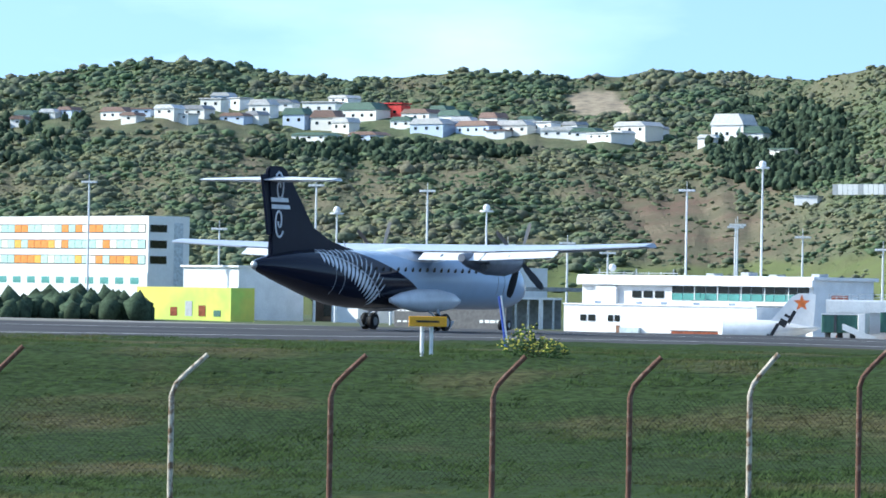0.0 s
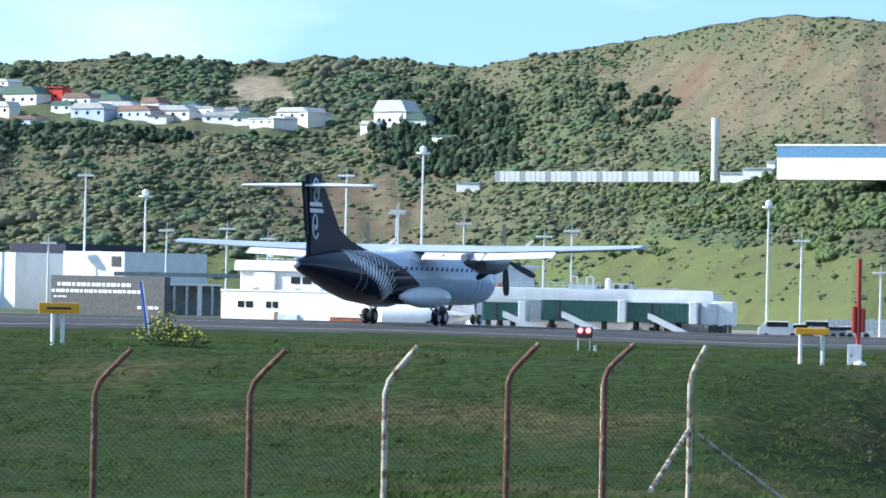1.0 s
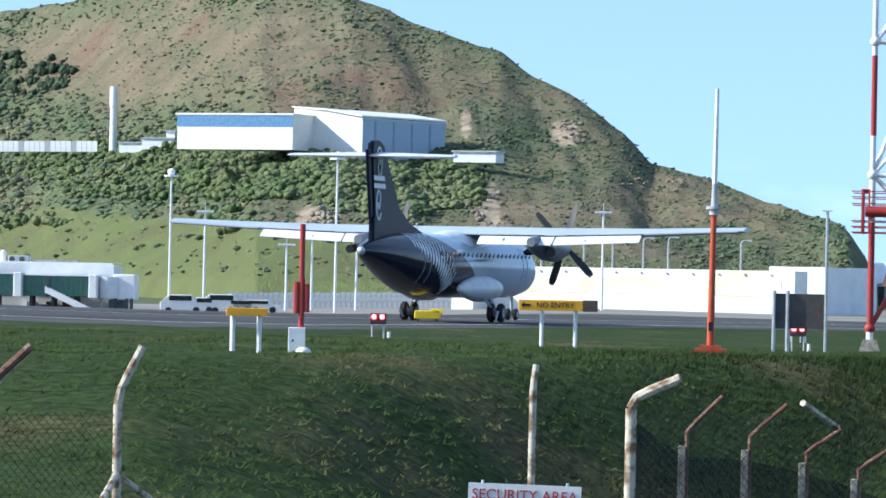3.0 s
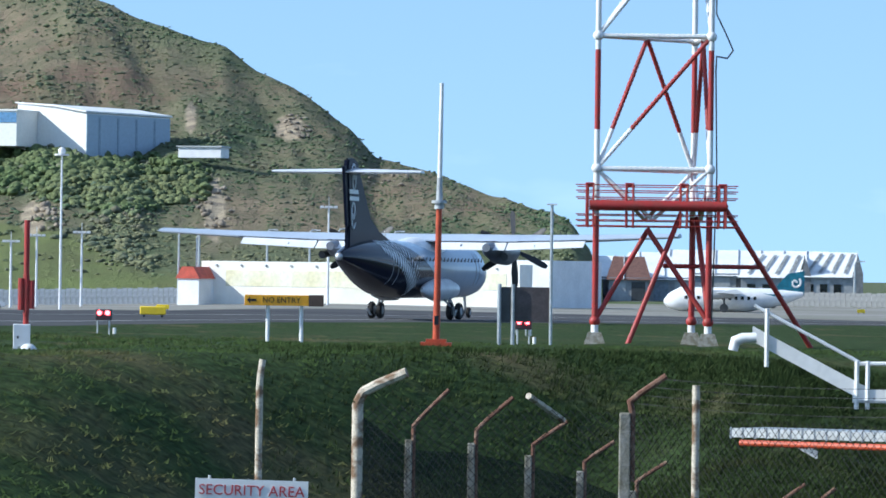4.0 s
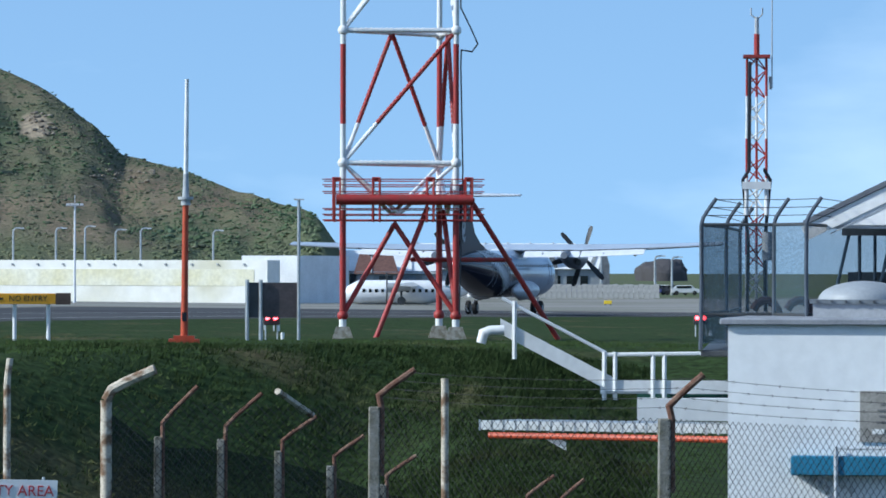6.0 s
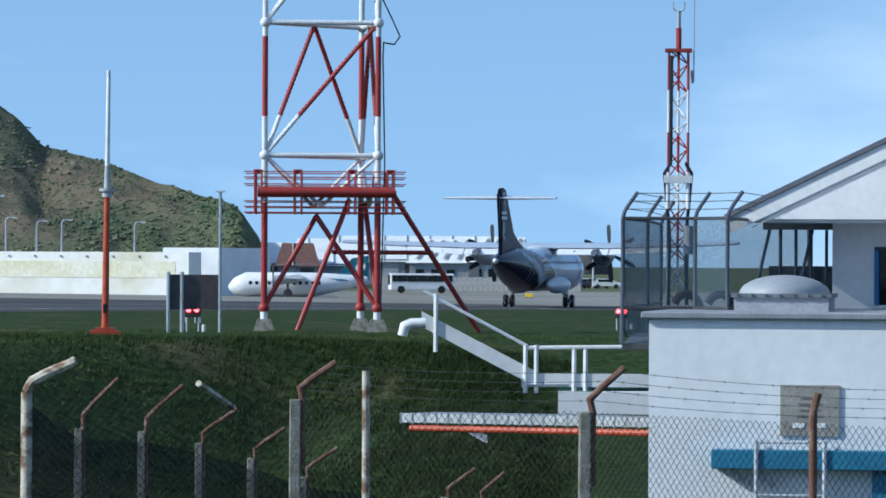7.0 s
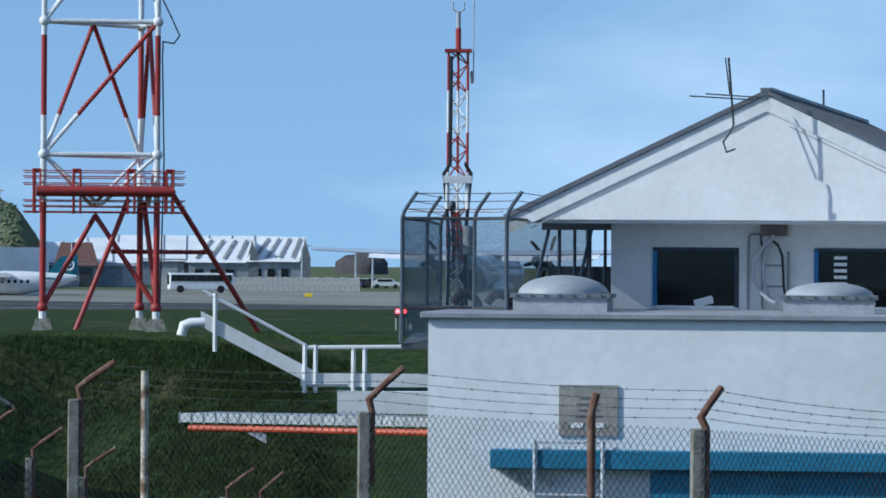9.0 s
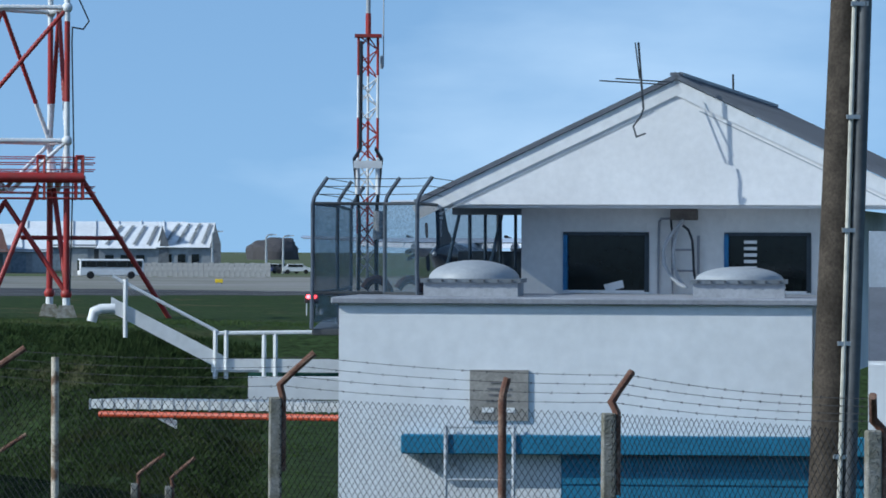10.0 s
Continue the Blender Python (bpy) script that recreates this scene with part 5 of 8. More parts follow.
    for name, label, m_, r, y, pts in (
            ("hose", "pale grey hose hanging in an arc", mat("pale_hose", (0.5, 0.52, 0.55), 0.5, var=0.1), 0.03, -0.22, ((1212, 384), (1196, 402), (1181, 422), (1176, 440), (1178, 462), (1188, 482), (1203, 496), (1216, 503))),
            ("hose", "pale grey hose hanging in an arc", mat("pale_hose", (0.5, 0.52, 0.55)), 0.026, -0.16, ((1206, 386), (1198, 410), (1193, 440), (1195, 468), (1204, 490), (1218, 505))),
            ("black_cable", "black cable looped beside the hoses", BLACK, 0.02, -0.18, ((1210, 394), (1220, 402), (1227, 420), (1229, 450), (1230, 475), (1233, 490))),
            ("black_cable", "black cable looped beside the hoses", BLACK, 0.018, -0.12, ((1188, 380), (1189, 396), (1192, 412))),
            ("conduit", "", CABLE, 0.018, -0.04, ((1187, 382), (1170, 382), (1166, 388), (1165, 440), (1165, 517))),
            ("conduit", "", CABLE, 0.018, -0.05, ((1190, 400), (1190, 517))),
            ("conduit", "", CABLE, 0.022, -0.05, ((1236, 412), (1236, 480))),
            ("cable_bracket", "", CABLE, 0.016, -0.1, ((1194, 437), (1230, 437))),
            ("cable_bracket", "", CABLE, 0.016, -0.1, ((1196, 474), (1232, 474)))):
        bm = bmesh.new()
        pipe(bm, hung(pts, y), r, 7)
        part(name, bm, m_, house, label, True)
    # lean-to frame left of the house
    for x in (-408, -330):
        bm = bmesh.new()
        rod(bm, (x * kd, 0.9, zs(395)), ((x - 35) * kd, 0.9, zs(545)), 0.028, n=6)
        part("frame_leg", bm, mat("blue_steel", (0.1, 0.16, 0.23), 0.5), house)
    for i in range(5):
        bm = bmesh.new()
        rod(bm, ((-400 + i * 28) * kd, 1.4, zs(392)), ((-400 + i * 28) * kd, 1.4, zs(560)), 0.028, n=6)
        part("screen_post", bm, mat("blue_steel", (0.1, 0.16, 0.23), 0.5), house)
    part("screen_beam", boxbm((150 * kd, 0.1, 0.12)), GREY, house, m=pose(-345 * kd, 0.8, zs(398)))
    part("screen_wall", boxbm((160 * kd, 0.05, 100 * kd)), mat("dim_screen", (0.07, 0.1, 0.13), 0.5), house, m=pose(-345 * kd, 1.6, zs(520)))


near_house()


# ---- steps with white rails, walkway and pipes on the bank ----
def bank_stairs():
    k = 85 / K
    st = thing("bank_stairway", Matrix.Identity(4), "white-railed steel stairway and landing down the grass bank", "stairs")
    P = lambda x, y, d=85.0: at(x - 784, d, 2 - (y - 476) * d / K)  # by bearing and drop
    for d, nm in ((85.0, "near"), (86.0, "far")):
        bm = bmesh.new()
        rod(bm, P(1050, 525, d), P(1235, 622, d), 0.035, n=6)
        part("hand_rail", bm, WHITE, st)
        for x, y0, y1 in ((1073, 530, 633), (1232, 620, 705), (1251, 620, 705), (1318, 622, 735), (1338, 622, 735)):
            bm = bmesh.new()
            rod(bm, P(x, y0, d), P(x, y1, d), 0.05, n=6)
            part("rail_post", bm, WHITE, st)
        bm = bmesh.new()
        a, b = P(1048, 575, d), P(1250, 680, d)
        prism_between(bm, a, b, 0.3, 0.05)
        part("stringer", bm, WHITE, st, "wide white stair side")
        bm = bmesh.new()
        prism_between(bm, P(1225, 682, d), P(1520, 682, d), 0.26, 0.05)
        part("edge_board", bm, WHITE, st)
        bm = bmesh.new()
        rod(bm, P(1232, 625, d), P(1520, 621, d), 0.04, n=6)
        part("hand_rail", bm, WHITE, st)
    for i in range(11):
        f = (i + 0.5) / 11
        a, b = P(1055, 568, 85.0), P(1245, 676, 85.0)
        c = a.lerp(b, f)
        part("tread", boxbm((0.26, 0.86, 0.04)), STEEL, st, m=Matrix.Translation(c + Vector((0, 0.56, -0.05))))
    part("landing", boxbm((3.4, 1.1, 0.05)), STEEL, st, m=Matrix.Translation(P(1385, 690, 85.6)))
    bm = bmesh.new()
    prism_between(bm, P(1290, 722, 82), P(1520, 722, 82), 0.42, 0.5)
    tagged(part("white_wall_stub", bm, WALLW), "low white concrete wall under the walkway", "wall")
    bm = bmesh.new()
    prism_between(bm, P(1290, 697, 86.4), P(1520, 697, 86.4), 0.1, 0.3)
    tagged(part("green_duct", bm, mat("green_duct", (0.04, 0.13, 0.1), 0.5)), "dark green duct behind the landing", "duct")
    # vent pipe at the stair head
    bm = bmesh.new()
    pipe(bm, [P(1055, 582, 84.5), P(1030, 583, 84.5), P(1018, 588, 84.5), P(1014, 605, 84.5)], 0.1, 10)
    tagged(part("vent_pipe", bm, WHITE, smooth=True), "bent white vent pipe at the stair head", "pipe")
    # grey walkway and red pipe
    wk = thing("pipe_walkway", Matrix.Identity(4), "grey steel walkway with a red pipe beneath it", "walkway")
    bm = bmesh.new()
    prism_between(bm, P(1010, 750, 68), P(1560, 757, 64), 0.14, 0.9)
    part("deck", bm, STEEL, wk)
    for i in range(26):
        bm = bmesh.new()
        a = P(1012 + 21 * i, 750 + 0.28 * i, 67.6 - 0.155 * i)
        box(bm, a + Vector((0, -0.05, 0.0)), (0.03, 0.06, 0.17))
        part("deck_rib", bm, STEEL, wk)
    bm = bmesh.new()
    pipe(bm, [P(1030, 768, 66.8), P(1560, 776, 63)], 0.05, 10)
    part("red_pipe", bm, ORANGE, wk, "orange-red pipe")
    bm = bmesh.new()
    prism_between(bm, P(1132, 770, 66), P(1165, 788, 66), 0.12, 0.12)
    part("bracket", bm, WHITE, wk)


bank_stairs()


# ---- utility pole beside the house ----
def utility_pole():
    base, top = at(1531, 30.1, 0.23), at(1565, 30.1, 3.97)
    foot = Vector((base.x, base.y, -1.5))
    ob = thing("utility_pole", Matrix.Translation(foot), "weathered brown wooden pole with a pale conduit", "utility pole")
    a, b = Vector((-(top.x - base.x) * 0.46, 0, 0)), top - foot
    bm = bmesh.new()
    rod(bm, a, b, 0.155, 0.118, 22)
    part("shaft", bm, mat("pole_wood", (0.085, 0.07, 0.056), 0.85, var=0.25, scale=5, bump=0.2, col2=(0.05, 0.042, 0.034)), ob, "", True)
    bm = bmesh.new()
    rod(bm, a + Vector((0.055, -0.17, 0)), b + Vector((0.015, -0.14, 0)), 0.017, n=8)
    part("conduit", bm, mat("pale_conduit", (0.66, 0.63, 0.54), 0.5), ob)
    bm = bmesh.new()
    rod(bm, a + Vector((0.125, -0.14, 0)), b + Vector((0.09, -0.12, 0)), 0.05, n=12)
    part("steel_pipe", bm, mat("dull_steel_pipe", (0.13, 0.135, 0.14), 0.6, 0.3, var=0.15), ob, "dull grey steel pipe strapped to the pole", True)
    for f in np.linspace(0.1, 0.95, 7):
        bm = bmesh.new()
        c = a.lerp(b, f)
        box(bm, c + Vector((0.05, -0.155, 0)), (0.12, 0.03, 0.03))
        part("bolt", bm, STEEL, ob)
    side = at(1596, 60.3, 0.49)
    an = thing("annex", Matrix.Translation((side.x + 0.5, side.y, 0)) @ Matrix.Rotation(facing(1600, 0), 4, "Z"), "annex beside the house, its shade painted blue-grey", "building")
    # the wall's shade is put into this blue-grey base colour
    annex_m = mat("annex_shade_grey", (0.42, 0.47, 0.53), 0.8, var=0.08)
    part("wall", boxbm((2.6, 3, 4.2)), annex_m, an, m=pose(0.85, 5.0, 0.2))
    part("low_wall", boxbm((2.4, 0.3, 2.4)), WALLW, an, "white lower wall", m=pose(0.75, -0.2, -0.75))
    part("lower_roof", boxbm((2.6, 3.6, 0.08)), ROOFG, an, m=pose(0.85, 1.5, 0.95) @ Matrix.Rotation(0.28, 4, "X"))
    part("fascia", boxbm((2.6, 0.06, 0.16)), WHITE, an, m=pose(0.85, -0.28, 0.42))
    bm = bmesh.new()
    pipe(bm, [Vector((0.2, 3.3, 2.2)), Vector((0.2, 3.3, 1.5)), Vector((0.14, 3.2, 1.32))], 0.05, 8)
    part("down_pipe", bm, WALLW, an, "", True)


utility_pole()


# ---- runway furniture ----
def taxi_sign(u, d, w, z0, z1, word, posts, label, end=0.0):
    o = gat(u, d)
    ob = thing("runway_sign", Matrix.Translation(o) @ Matrix.Rotation(facing(u), 4, "Z"), label, "sign", "runway signs")
    for x in posts:
        bm = bmesh.new()
        rod(bm, (x, 0.1, -0.1), (x, 0.1, z1 - 0.05), 0.05, n=8)
        part("post", bm, WHITE, ob)
    p = part("panel", boxbm((w, 0.1, z1 - z0), 0.01), YELLOW, ob, m=pose(0, 0, (z0 + z1) / 2))
    if end:
        part("end_box", boxbm((end, 0.14, z1 - z0 + 0.02), 0.01), mat("brown_box", (0.12, 0.08, 0.06), 0.6), ob, m=pose(w / 2 + end / 2, 0.02, (z0 + z1) / 2))
    if word:
        text_on(word, (z1 - z0) * 0.72, Matrix.Translation((0.12, -0.056, 0)) @ Matrix.Rotation(math.pi / 2, 4, "X"), BLACK, p)
        bm = bmesh.new()
        h = (z1 - z0) * 0.3
        prism(bm, ((-w / 2 + 0.06, 0), (-w / 2 + 0.06 + h, h), (-w / 2 + 0.06 + h, h * 0.35), (-w / 2 + 0.3, h * 0.35), (-w / 2 + 0.3, -h * 0.35), (-w / 2 + 0.06 + h, -h * 0.35), (-w / 2 + 0.06 + h, -h)), -0.06, -0.052)
        part("arrow", bm, BLACK, p)
    elif w > 0.9:
        part("text_bar", boxbm((w * 0.6, 0.01, 0.05)), BLACK, p, m=pose(0, -0.055, 0))
    return ob


taxi_sign(-578, 110.3, 1.62, 0.93, 1.2, "NO ENTRY", (-0.22, 0.63), "yellow NO ENTRY runway sign on two white posts", 0.38)
taxi_sign(-1115, 86.8, 0.82, 0.74, 0.9, "", (-0.28, 0.25), "small weathered yellow sign on two white posts")
taxi_sign(-2727, 87.4, 0.98, 0.72, 0.98, "", (-0.14, 0.1), "yellow runway sign with black marks on white posts")


def runway_light(u, d):
    o = gat(u, d)
    ob = thing("guard_light", Matrix.Translation(o) @ Matrix.Rotation(facing(u), 4, "Z"), "pair of glowing red runway guard lights", "runway light", "guard lights")
    for x in (-0.16, 0.16):
        bm = bmesh.new()
        rod(bm, (x, 0.1, -0.1), (x, 0.1, 0.42), 0.025, n=6)
        part("leg", bm, STEEL, ob)
    part("housing", boxbm((0.46, 0.14, 0.3), 0.02), DGREY, ob, m=pose(0, 0.1, 0.55))
    for x in (-0.11, 0.11):
        bm = bmesh.new()
        rod(bm, (x, 0.03, 0.6), (x, -0.01, 0.6), 0.066, n=16)
        part("lamp", bm, REDLIGHT, ob, "glowing red lamp")
    bm = bmesh.new()
    rod(bm, (0.3, 0.1, -0.05), (0.3, 0.1, 0.2), 0.05, n=8)
    part("side_lamp", bm, WHITE, ob)


runway_light(-883, 118.8)
runway_light(-145, 144.7)
runway_light(-1600, 101.8)
runway_light(-141, 118.3)
runway_light(618, 138.0)


def yellow_box(u, d, w):
    ob = thing("marker_box", Matrix.Translation(gat(u, d)) @ Matrix.Rotation(facing(u), 4, "Z"), "bright yellow marker box beside the taxiway", "marker", "marker boxes")
    part("body", boxbm((w, 0.5, 0.36), 0.03), YBOX, ob, m=pose(0, 0, 0.3))
    for x in (-0.35, 0.35):
        part("foot", boxbm((0.1, 0.4, 0.14)), DGREY, ob, m=pose(x * w, 0, 0.06))


yellow_box(-796, 193.8, 1.15)
yellow_box(454, 452.0, 0.8)
yellow_box(-779, 368.9, 1.1)


def tall_pole():
    o = gat(-295, 109.6)
    k = math.hypot(o.x, o.y) / K
    ob = thing("monitor_pole", Matrix.Translation(o) @ Matrix.Rotation(radians(0.5), 4, "Y"), "orange-red pole with a tall white radome tube", "pole")
    bm = bmesh.new()
    box(bm, (0, 0, 0.05), (54 * k, 0.5, 0.1))
    box(bm, (0, 0, 0.12), (36 * k, 0.4, 0.12))
    part("base", bm, ORANGE, ob)
    bm = bmesh.new()
    rod(bm, (0, 0, 0.1), (0, 0, 245 * k), 6.6 * k, 5.2 * k, 14)
    part("shaft", bm, ORANGE, ob, "orange-red shaft", True)
    bm = bmesh.new()
    rod(bm, (0, 0, 243 * k), (0, 0, 253 * k), 9 * k, 8 * k, 14)
    rod(bm, (0, 0, 253 * k), (0, 0, 258 * k), 14 * k, 14 * k, 14)
    part("collar", bm, GREY, ob, "", True)
    bm = bmesh.new()
    rod(bm, (0, 0, 258 * k), (0, 0, 298 * k), 6 * k, 4.5 * k, 12)
    part("lower_tube", bm, GREY, ob, "", True)
    bm = bmesh.new()
    rod(bm, (0, 0, 298 * k), (0, 0, 466 * k), 4.3 * k, 3.4 * k, 12)
    part("tube", bm, WHITE, ob, "white radome tube", True)
    part("hatch", boxbm((8 * k, 0.02, 16 * k)), BLACK, ob, m=pose(0, -6.4 * k, 46 * k))


tall_pole()


def red_pole():
    o = gat(-1025, 88.8)
    k = math.hypot(o.x, o.y) / K
    ob = thing("red_marker_pole", Matrix.Translation(o) @ Matrix.Rotation(facing(-1030), 4, "Z"), "red pole with a thick sleeve over a white cabinet", "pole")
    bm = bmesh.new()
    rod(bm, (6 * k, 0, 40 * k), (6 * k, 0, 228 * k), 5 * k, n=12)
    part("pole", bm, REDP, ob, "", True)
    bm = bmesh.new()
    for x, h0, h1 in ((-3, 70, 126), (6, 62, 132), (15, 72, 122)):
        rod(bm, (x * k, -0.05, h0 * k), (x * k, -0.05, h1 * k), 6 * k, n=10)
    part("sleeve", bm, REDP, ob, "thick red sleeve")
    part("cabinet", boxbm((30 * k, 0.3, 44 * k), 0.01), WALLW, ob, m=pose(-1 * k, 0, 23 * k))
    part("latch", boxbm((0.04, 0.02, 0.05)), DGREY, ob, m=pose(-8 * k, -0.16, 22 * k))
    bm = bmesh.new()
    ball(bm, (11 * k, -0.35, 0.02), 14 * k, (1, 1, 0.7))
    part("base_dome", bm, WHITE, ob, "", True)


red_pole()


def back_of_sign():
    o = gat(-140, 115.8)
    k = math.hypot(o.x, o.y) / K
    ob = thing("board_sign", Matrix.Translation(o) @ Matrix.Rotation(facing(-140, 0), 4, "Z"), "back of a large dark metal sign on grey posts", "sign")
    for x, h in ((-44, 108), (-20, 108), (47, 250)):
        bm = bmesh.new()
        rod(bm, (x * k, 0, -0.1), (x * k, 0, h * k), 3.4 * k if h < 200 else 2.8 * k, n=8)
        part("post", bm, STEEL, ob)
    part("panel", boxbm((70 * k, 0.05, 62 * k)), mat("dull_brown_metal", (0.11, 0.09, 0.09), 0.55, 0.3, var=0.15), ob, m=pose(12 * k, 0.06, 72 * k))
    part("end_panel", boxbm((20 * k, 0.06, 62 * k)), DGREY, ob, m=pose(-32 * k, 0.06, 72 * k))
    part("lamp_head", boxbm((18 * k, 0.12, 3 * k)), LAMPW, ob, m=pose(47 * k, 0, 250 * k))


back_of_sign()


def blue_stake():
    o = gat(-2494, 114.4)
    ob = thing("striped_stake", Matrix.Translation(o) @ Matrix.Rotation(radians(-9), 4, "Y"), "leaning blue and white stake in the grass", "stake")
    h = 92 * (math.hypot(o.x - 4.8, o.y + 24) / K)
    bm = bmesh.new()
    rod(bm, (0, 0, 0), (0, 0, h), 0.055, n=8)
    part("shaft", bm, mat("stake_blue", (0.03, 0.08, 0.4), 0.5), ob)
    bm = bmesh.new()
    rod(bm, (0.06, -0.02, 0.1), (0.06, -0.02, h), 0.03, n=6)
    part("edge_strip", bm, WHITE, ob)


blue_stake()


def flowering_bush():
    rnd = np.random.RandomState(3)
    o = gat(-2489, 86.1)
    leaves, blooms = [], []
    for _ in range(420):
        a, r = rnd.uniform(0, 6.28), rnd.uniform(0, 1) ** 0.6
        x, y = math.cos(a) * r * 0.95, math.sin(a) * r * 0.6
        z = rnd.uniform(0, 1) * (0.75 - 0.45 * abs(x)) * (1.15 if x < 0 else 0.75)
        q = Vector((o.x + x, o.y + y, o.z + z))
        leaves.append((*q, rnd.uniform(0.02, 0.05), 0.9))
        if rnd.rand() < 0.42 and z > 0.1:
            blooms.append((q.x, q.y - 0.1, q.z + 0.05, rnd.uniform(0.022, 0.036), 1.0))
    ob = thing("flowering_bush", Matrix.Identity(4), "low green bush covered in small yellow flowers", "bush")
    a = clumps("foliage", leaves, mat("bush_green", (0.07, 0.14, 0.03), 0.8, var=0.3), "", 8)
    b = clumps("blossom", blooms, mat("yellow_blossom", (0.75, 0.66, 0.1), 0.7), "", 9)
    for c in (a, b):
        c.parent = ob
        del c["category"]
    bm = bmesh.new()
    for i in range(14):
        a0 = rnd.uniform(0, 6.28)
        rod(bm, o - Vector((0, 0, 0.05)), o + Vector((math.cos(a0) * 0.7, math.sin(a0) * 0.4, 0.5)), 0.012, 0.005, 5)
    part("stem", bm, mat("stem_green", (0.08, 0.1, 0.04), 0.8), ob)


flowering_bush()


# ---- lamp posts ----
def lamp_post(base, z_top, kind, k):
    ob = thing("lamp_post", Matrix.Translation(base), {"mast": "tall pale apron floodlight mast with a flat lamp ring", "ball": "tall pale lamp mast with a round white head", "arm": "grey street lamp with a curved arm"}[kind], "street lamp", "apron lamps")
    h = z_top - base.z
    bm = bmesh.new()
    r = max(0.09, 2.6 * k)
    rod(bm, (0, 0, -0.2), (0, 0, h), r, r * 0.6, 10)
    part("mast", bm, LAMPW if kind != "arm" else STEEL, ob, "", True)
    if kind == "arm":
        bm = bmesh.new()
        pipe(bm, [Vector((0, 0, h)), Vector((3 * k, 0, h + 4 * k)), Vector((12 * k, 0, h + 5 * k))], r * 0.6, 6)
        part("arm", bm, STEEL, ob)
        part("lamp", boxbm((8 * k, 0.2, 2 * k)), LAMPW, ob, m=pose(15 * k, 0, h + 4.5 * k))
    elif kind == "ball":
        bm = bmesh.new()
        rod(bm, (0, 0, h - 6 * k), (0, 0, h - 3 * k), 13 * k, n=12)
        part("lamp_ring", bm, LAMPW, ob)
        bm = bmesh.new()
        ball(bm, (0, 0, h + 2 * k), 7 * k)
        part("head", bm, WHITE, ob, "", True)
    else:
        bm = bmesh.new()
        rod(bm, (0, 0, h), (0, 0, h + 16 * k), r * 0.3, n=6)
        part("finial", bm, STEEL, ob)
        for x in (-12, -4, 4, 12):
            part("lamp", boxbm((6 * k, 0.5, 3.4 * k)), LAMPW, ob, m=pose(x * k, 0, h))
        part("crossbar", boxbm((32 * k, 0.15, 1.4 * k)), STEEL, ob, m=pose(0, 0, h - 2 * k))


for spec in ((-3116, 678.0, 19.49, "mast"), (-2701, 675.8, 19.57, "mast"), (-2663, 665.7, 15.27, "ball"), (-2497, 675.4, 18.97, "mast"), (-2388, 675.4, 16.23, "ball"), (-1932, 666.8, 13.84, "mast"), (-1809, 667.6, 12.42, "mast"),
             (-2873, 736.7, 13.21, "mast"), (-2165, 665.9, 9.39, "mast"), (-1929, 635.5, 13.63, "mast"), (-2350, 632.9, 9.98, "mast"), (-2241, 622.3, 10.28, "mast"), (-2564, 624.2, 7.68, "mast")):
    u, d, z = spec[:3]
    p = at(u, d)
    lamp_post(Vector((p.x, p.y, gz(p.x, p.y))), z, spec[3], 0.557 * d / K * 1.75)
for spec in ((-1892, 421.2, 15.96, "ball"), (-2032, 432.0, 13.57, "mast"), (-1253, 430.0, 11.37, "ball"), (-960, 420.3, 13.12, "ball"), (-1665, 460.5, 8.04, "mast"), (-1614, 460.4, 8.70, "mast"), (-1047, 470.2, 4.83, "mast"), (-1002, 470.3, 5.50, "mast"), (-923, 470.5, 5.90, "mast"),
             (-488, 420.3, 8.25, "mast"), (-1192, 450.6, 7.98, "mast"), (-752, 481.1, 5.90, "arm"), (-720, 481.3, 5.64, "arm"), (-716, 522.2, 6.56, "arm"), (-596, 521.5, 6.60, "arm"), (-521, 521.2, 6.62, "arm"), (-470, 520.9, 6.84, "arm"), (-416, 520.7, 6.45, "arm"), (-372, 520.6, 6.60, "arm"), (-244, 520.2, 6.37, "arm"), (442, 640.3, 4.19, "arm"), (567, 640.1, 3.60, "arm"), (537, 640.1, 3.75, "arm")):
    u, d, z = spec[:3]
    p = at(u, d)
    lamp_post(Vector((p.x, p.y, gz(p.x, p.y))), z, spec[3], d / K)


# ---- airport buildings ----
def rect_of(tl, br):
    """Middle, width, low and high edge of an upright rectangle given by two opposite corners."""
    w = math.hypot(br.x - tl.x, br.y - tl.y)
    return (tl + br) / 2, w, br.z, tl.z


def block(name, tl, br, depth, material, label, category="building", turn=0.0, roof=None, group="", deep=True):
    c, w, z0, z1 = rect_of(tl, br)
    u = math.atan2(c.x, c.y) * K
    g = gz(c.x, c.y) - 0.3 if deep else z0
    rz = radians(-23 + turn * 0.5)  # the airport's fronts lie nearly parallel
    w /= math.cos(rz + u / K)
    ob = thing(name, Matrix.Translation((c.x, c.y, g)) @ Matrix.Rotation(rz, 4, "Z"), label, category, group)
    part("wall", boxbm((w, depth, z1 - g)), material, ob, m=pose(0, depth / 2, (z1 - g) / 2))
    if roof:
        part("roof", boxbm((w + 0.8, depth + 0.8, 0.35), 0.05), roof, ob, m=pose(0, depth / 2, z1 - g + 0.1))
    return ob, w, g


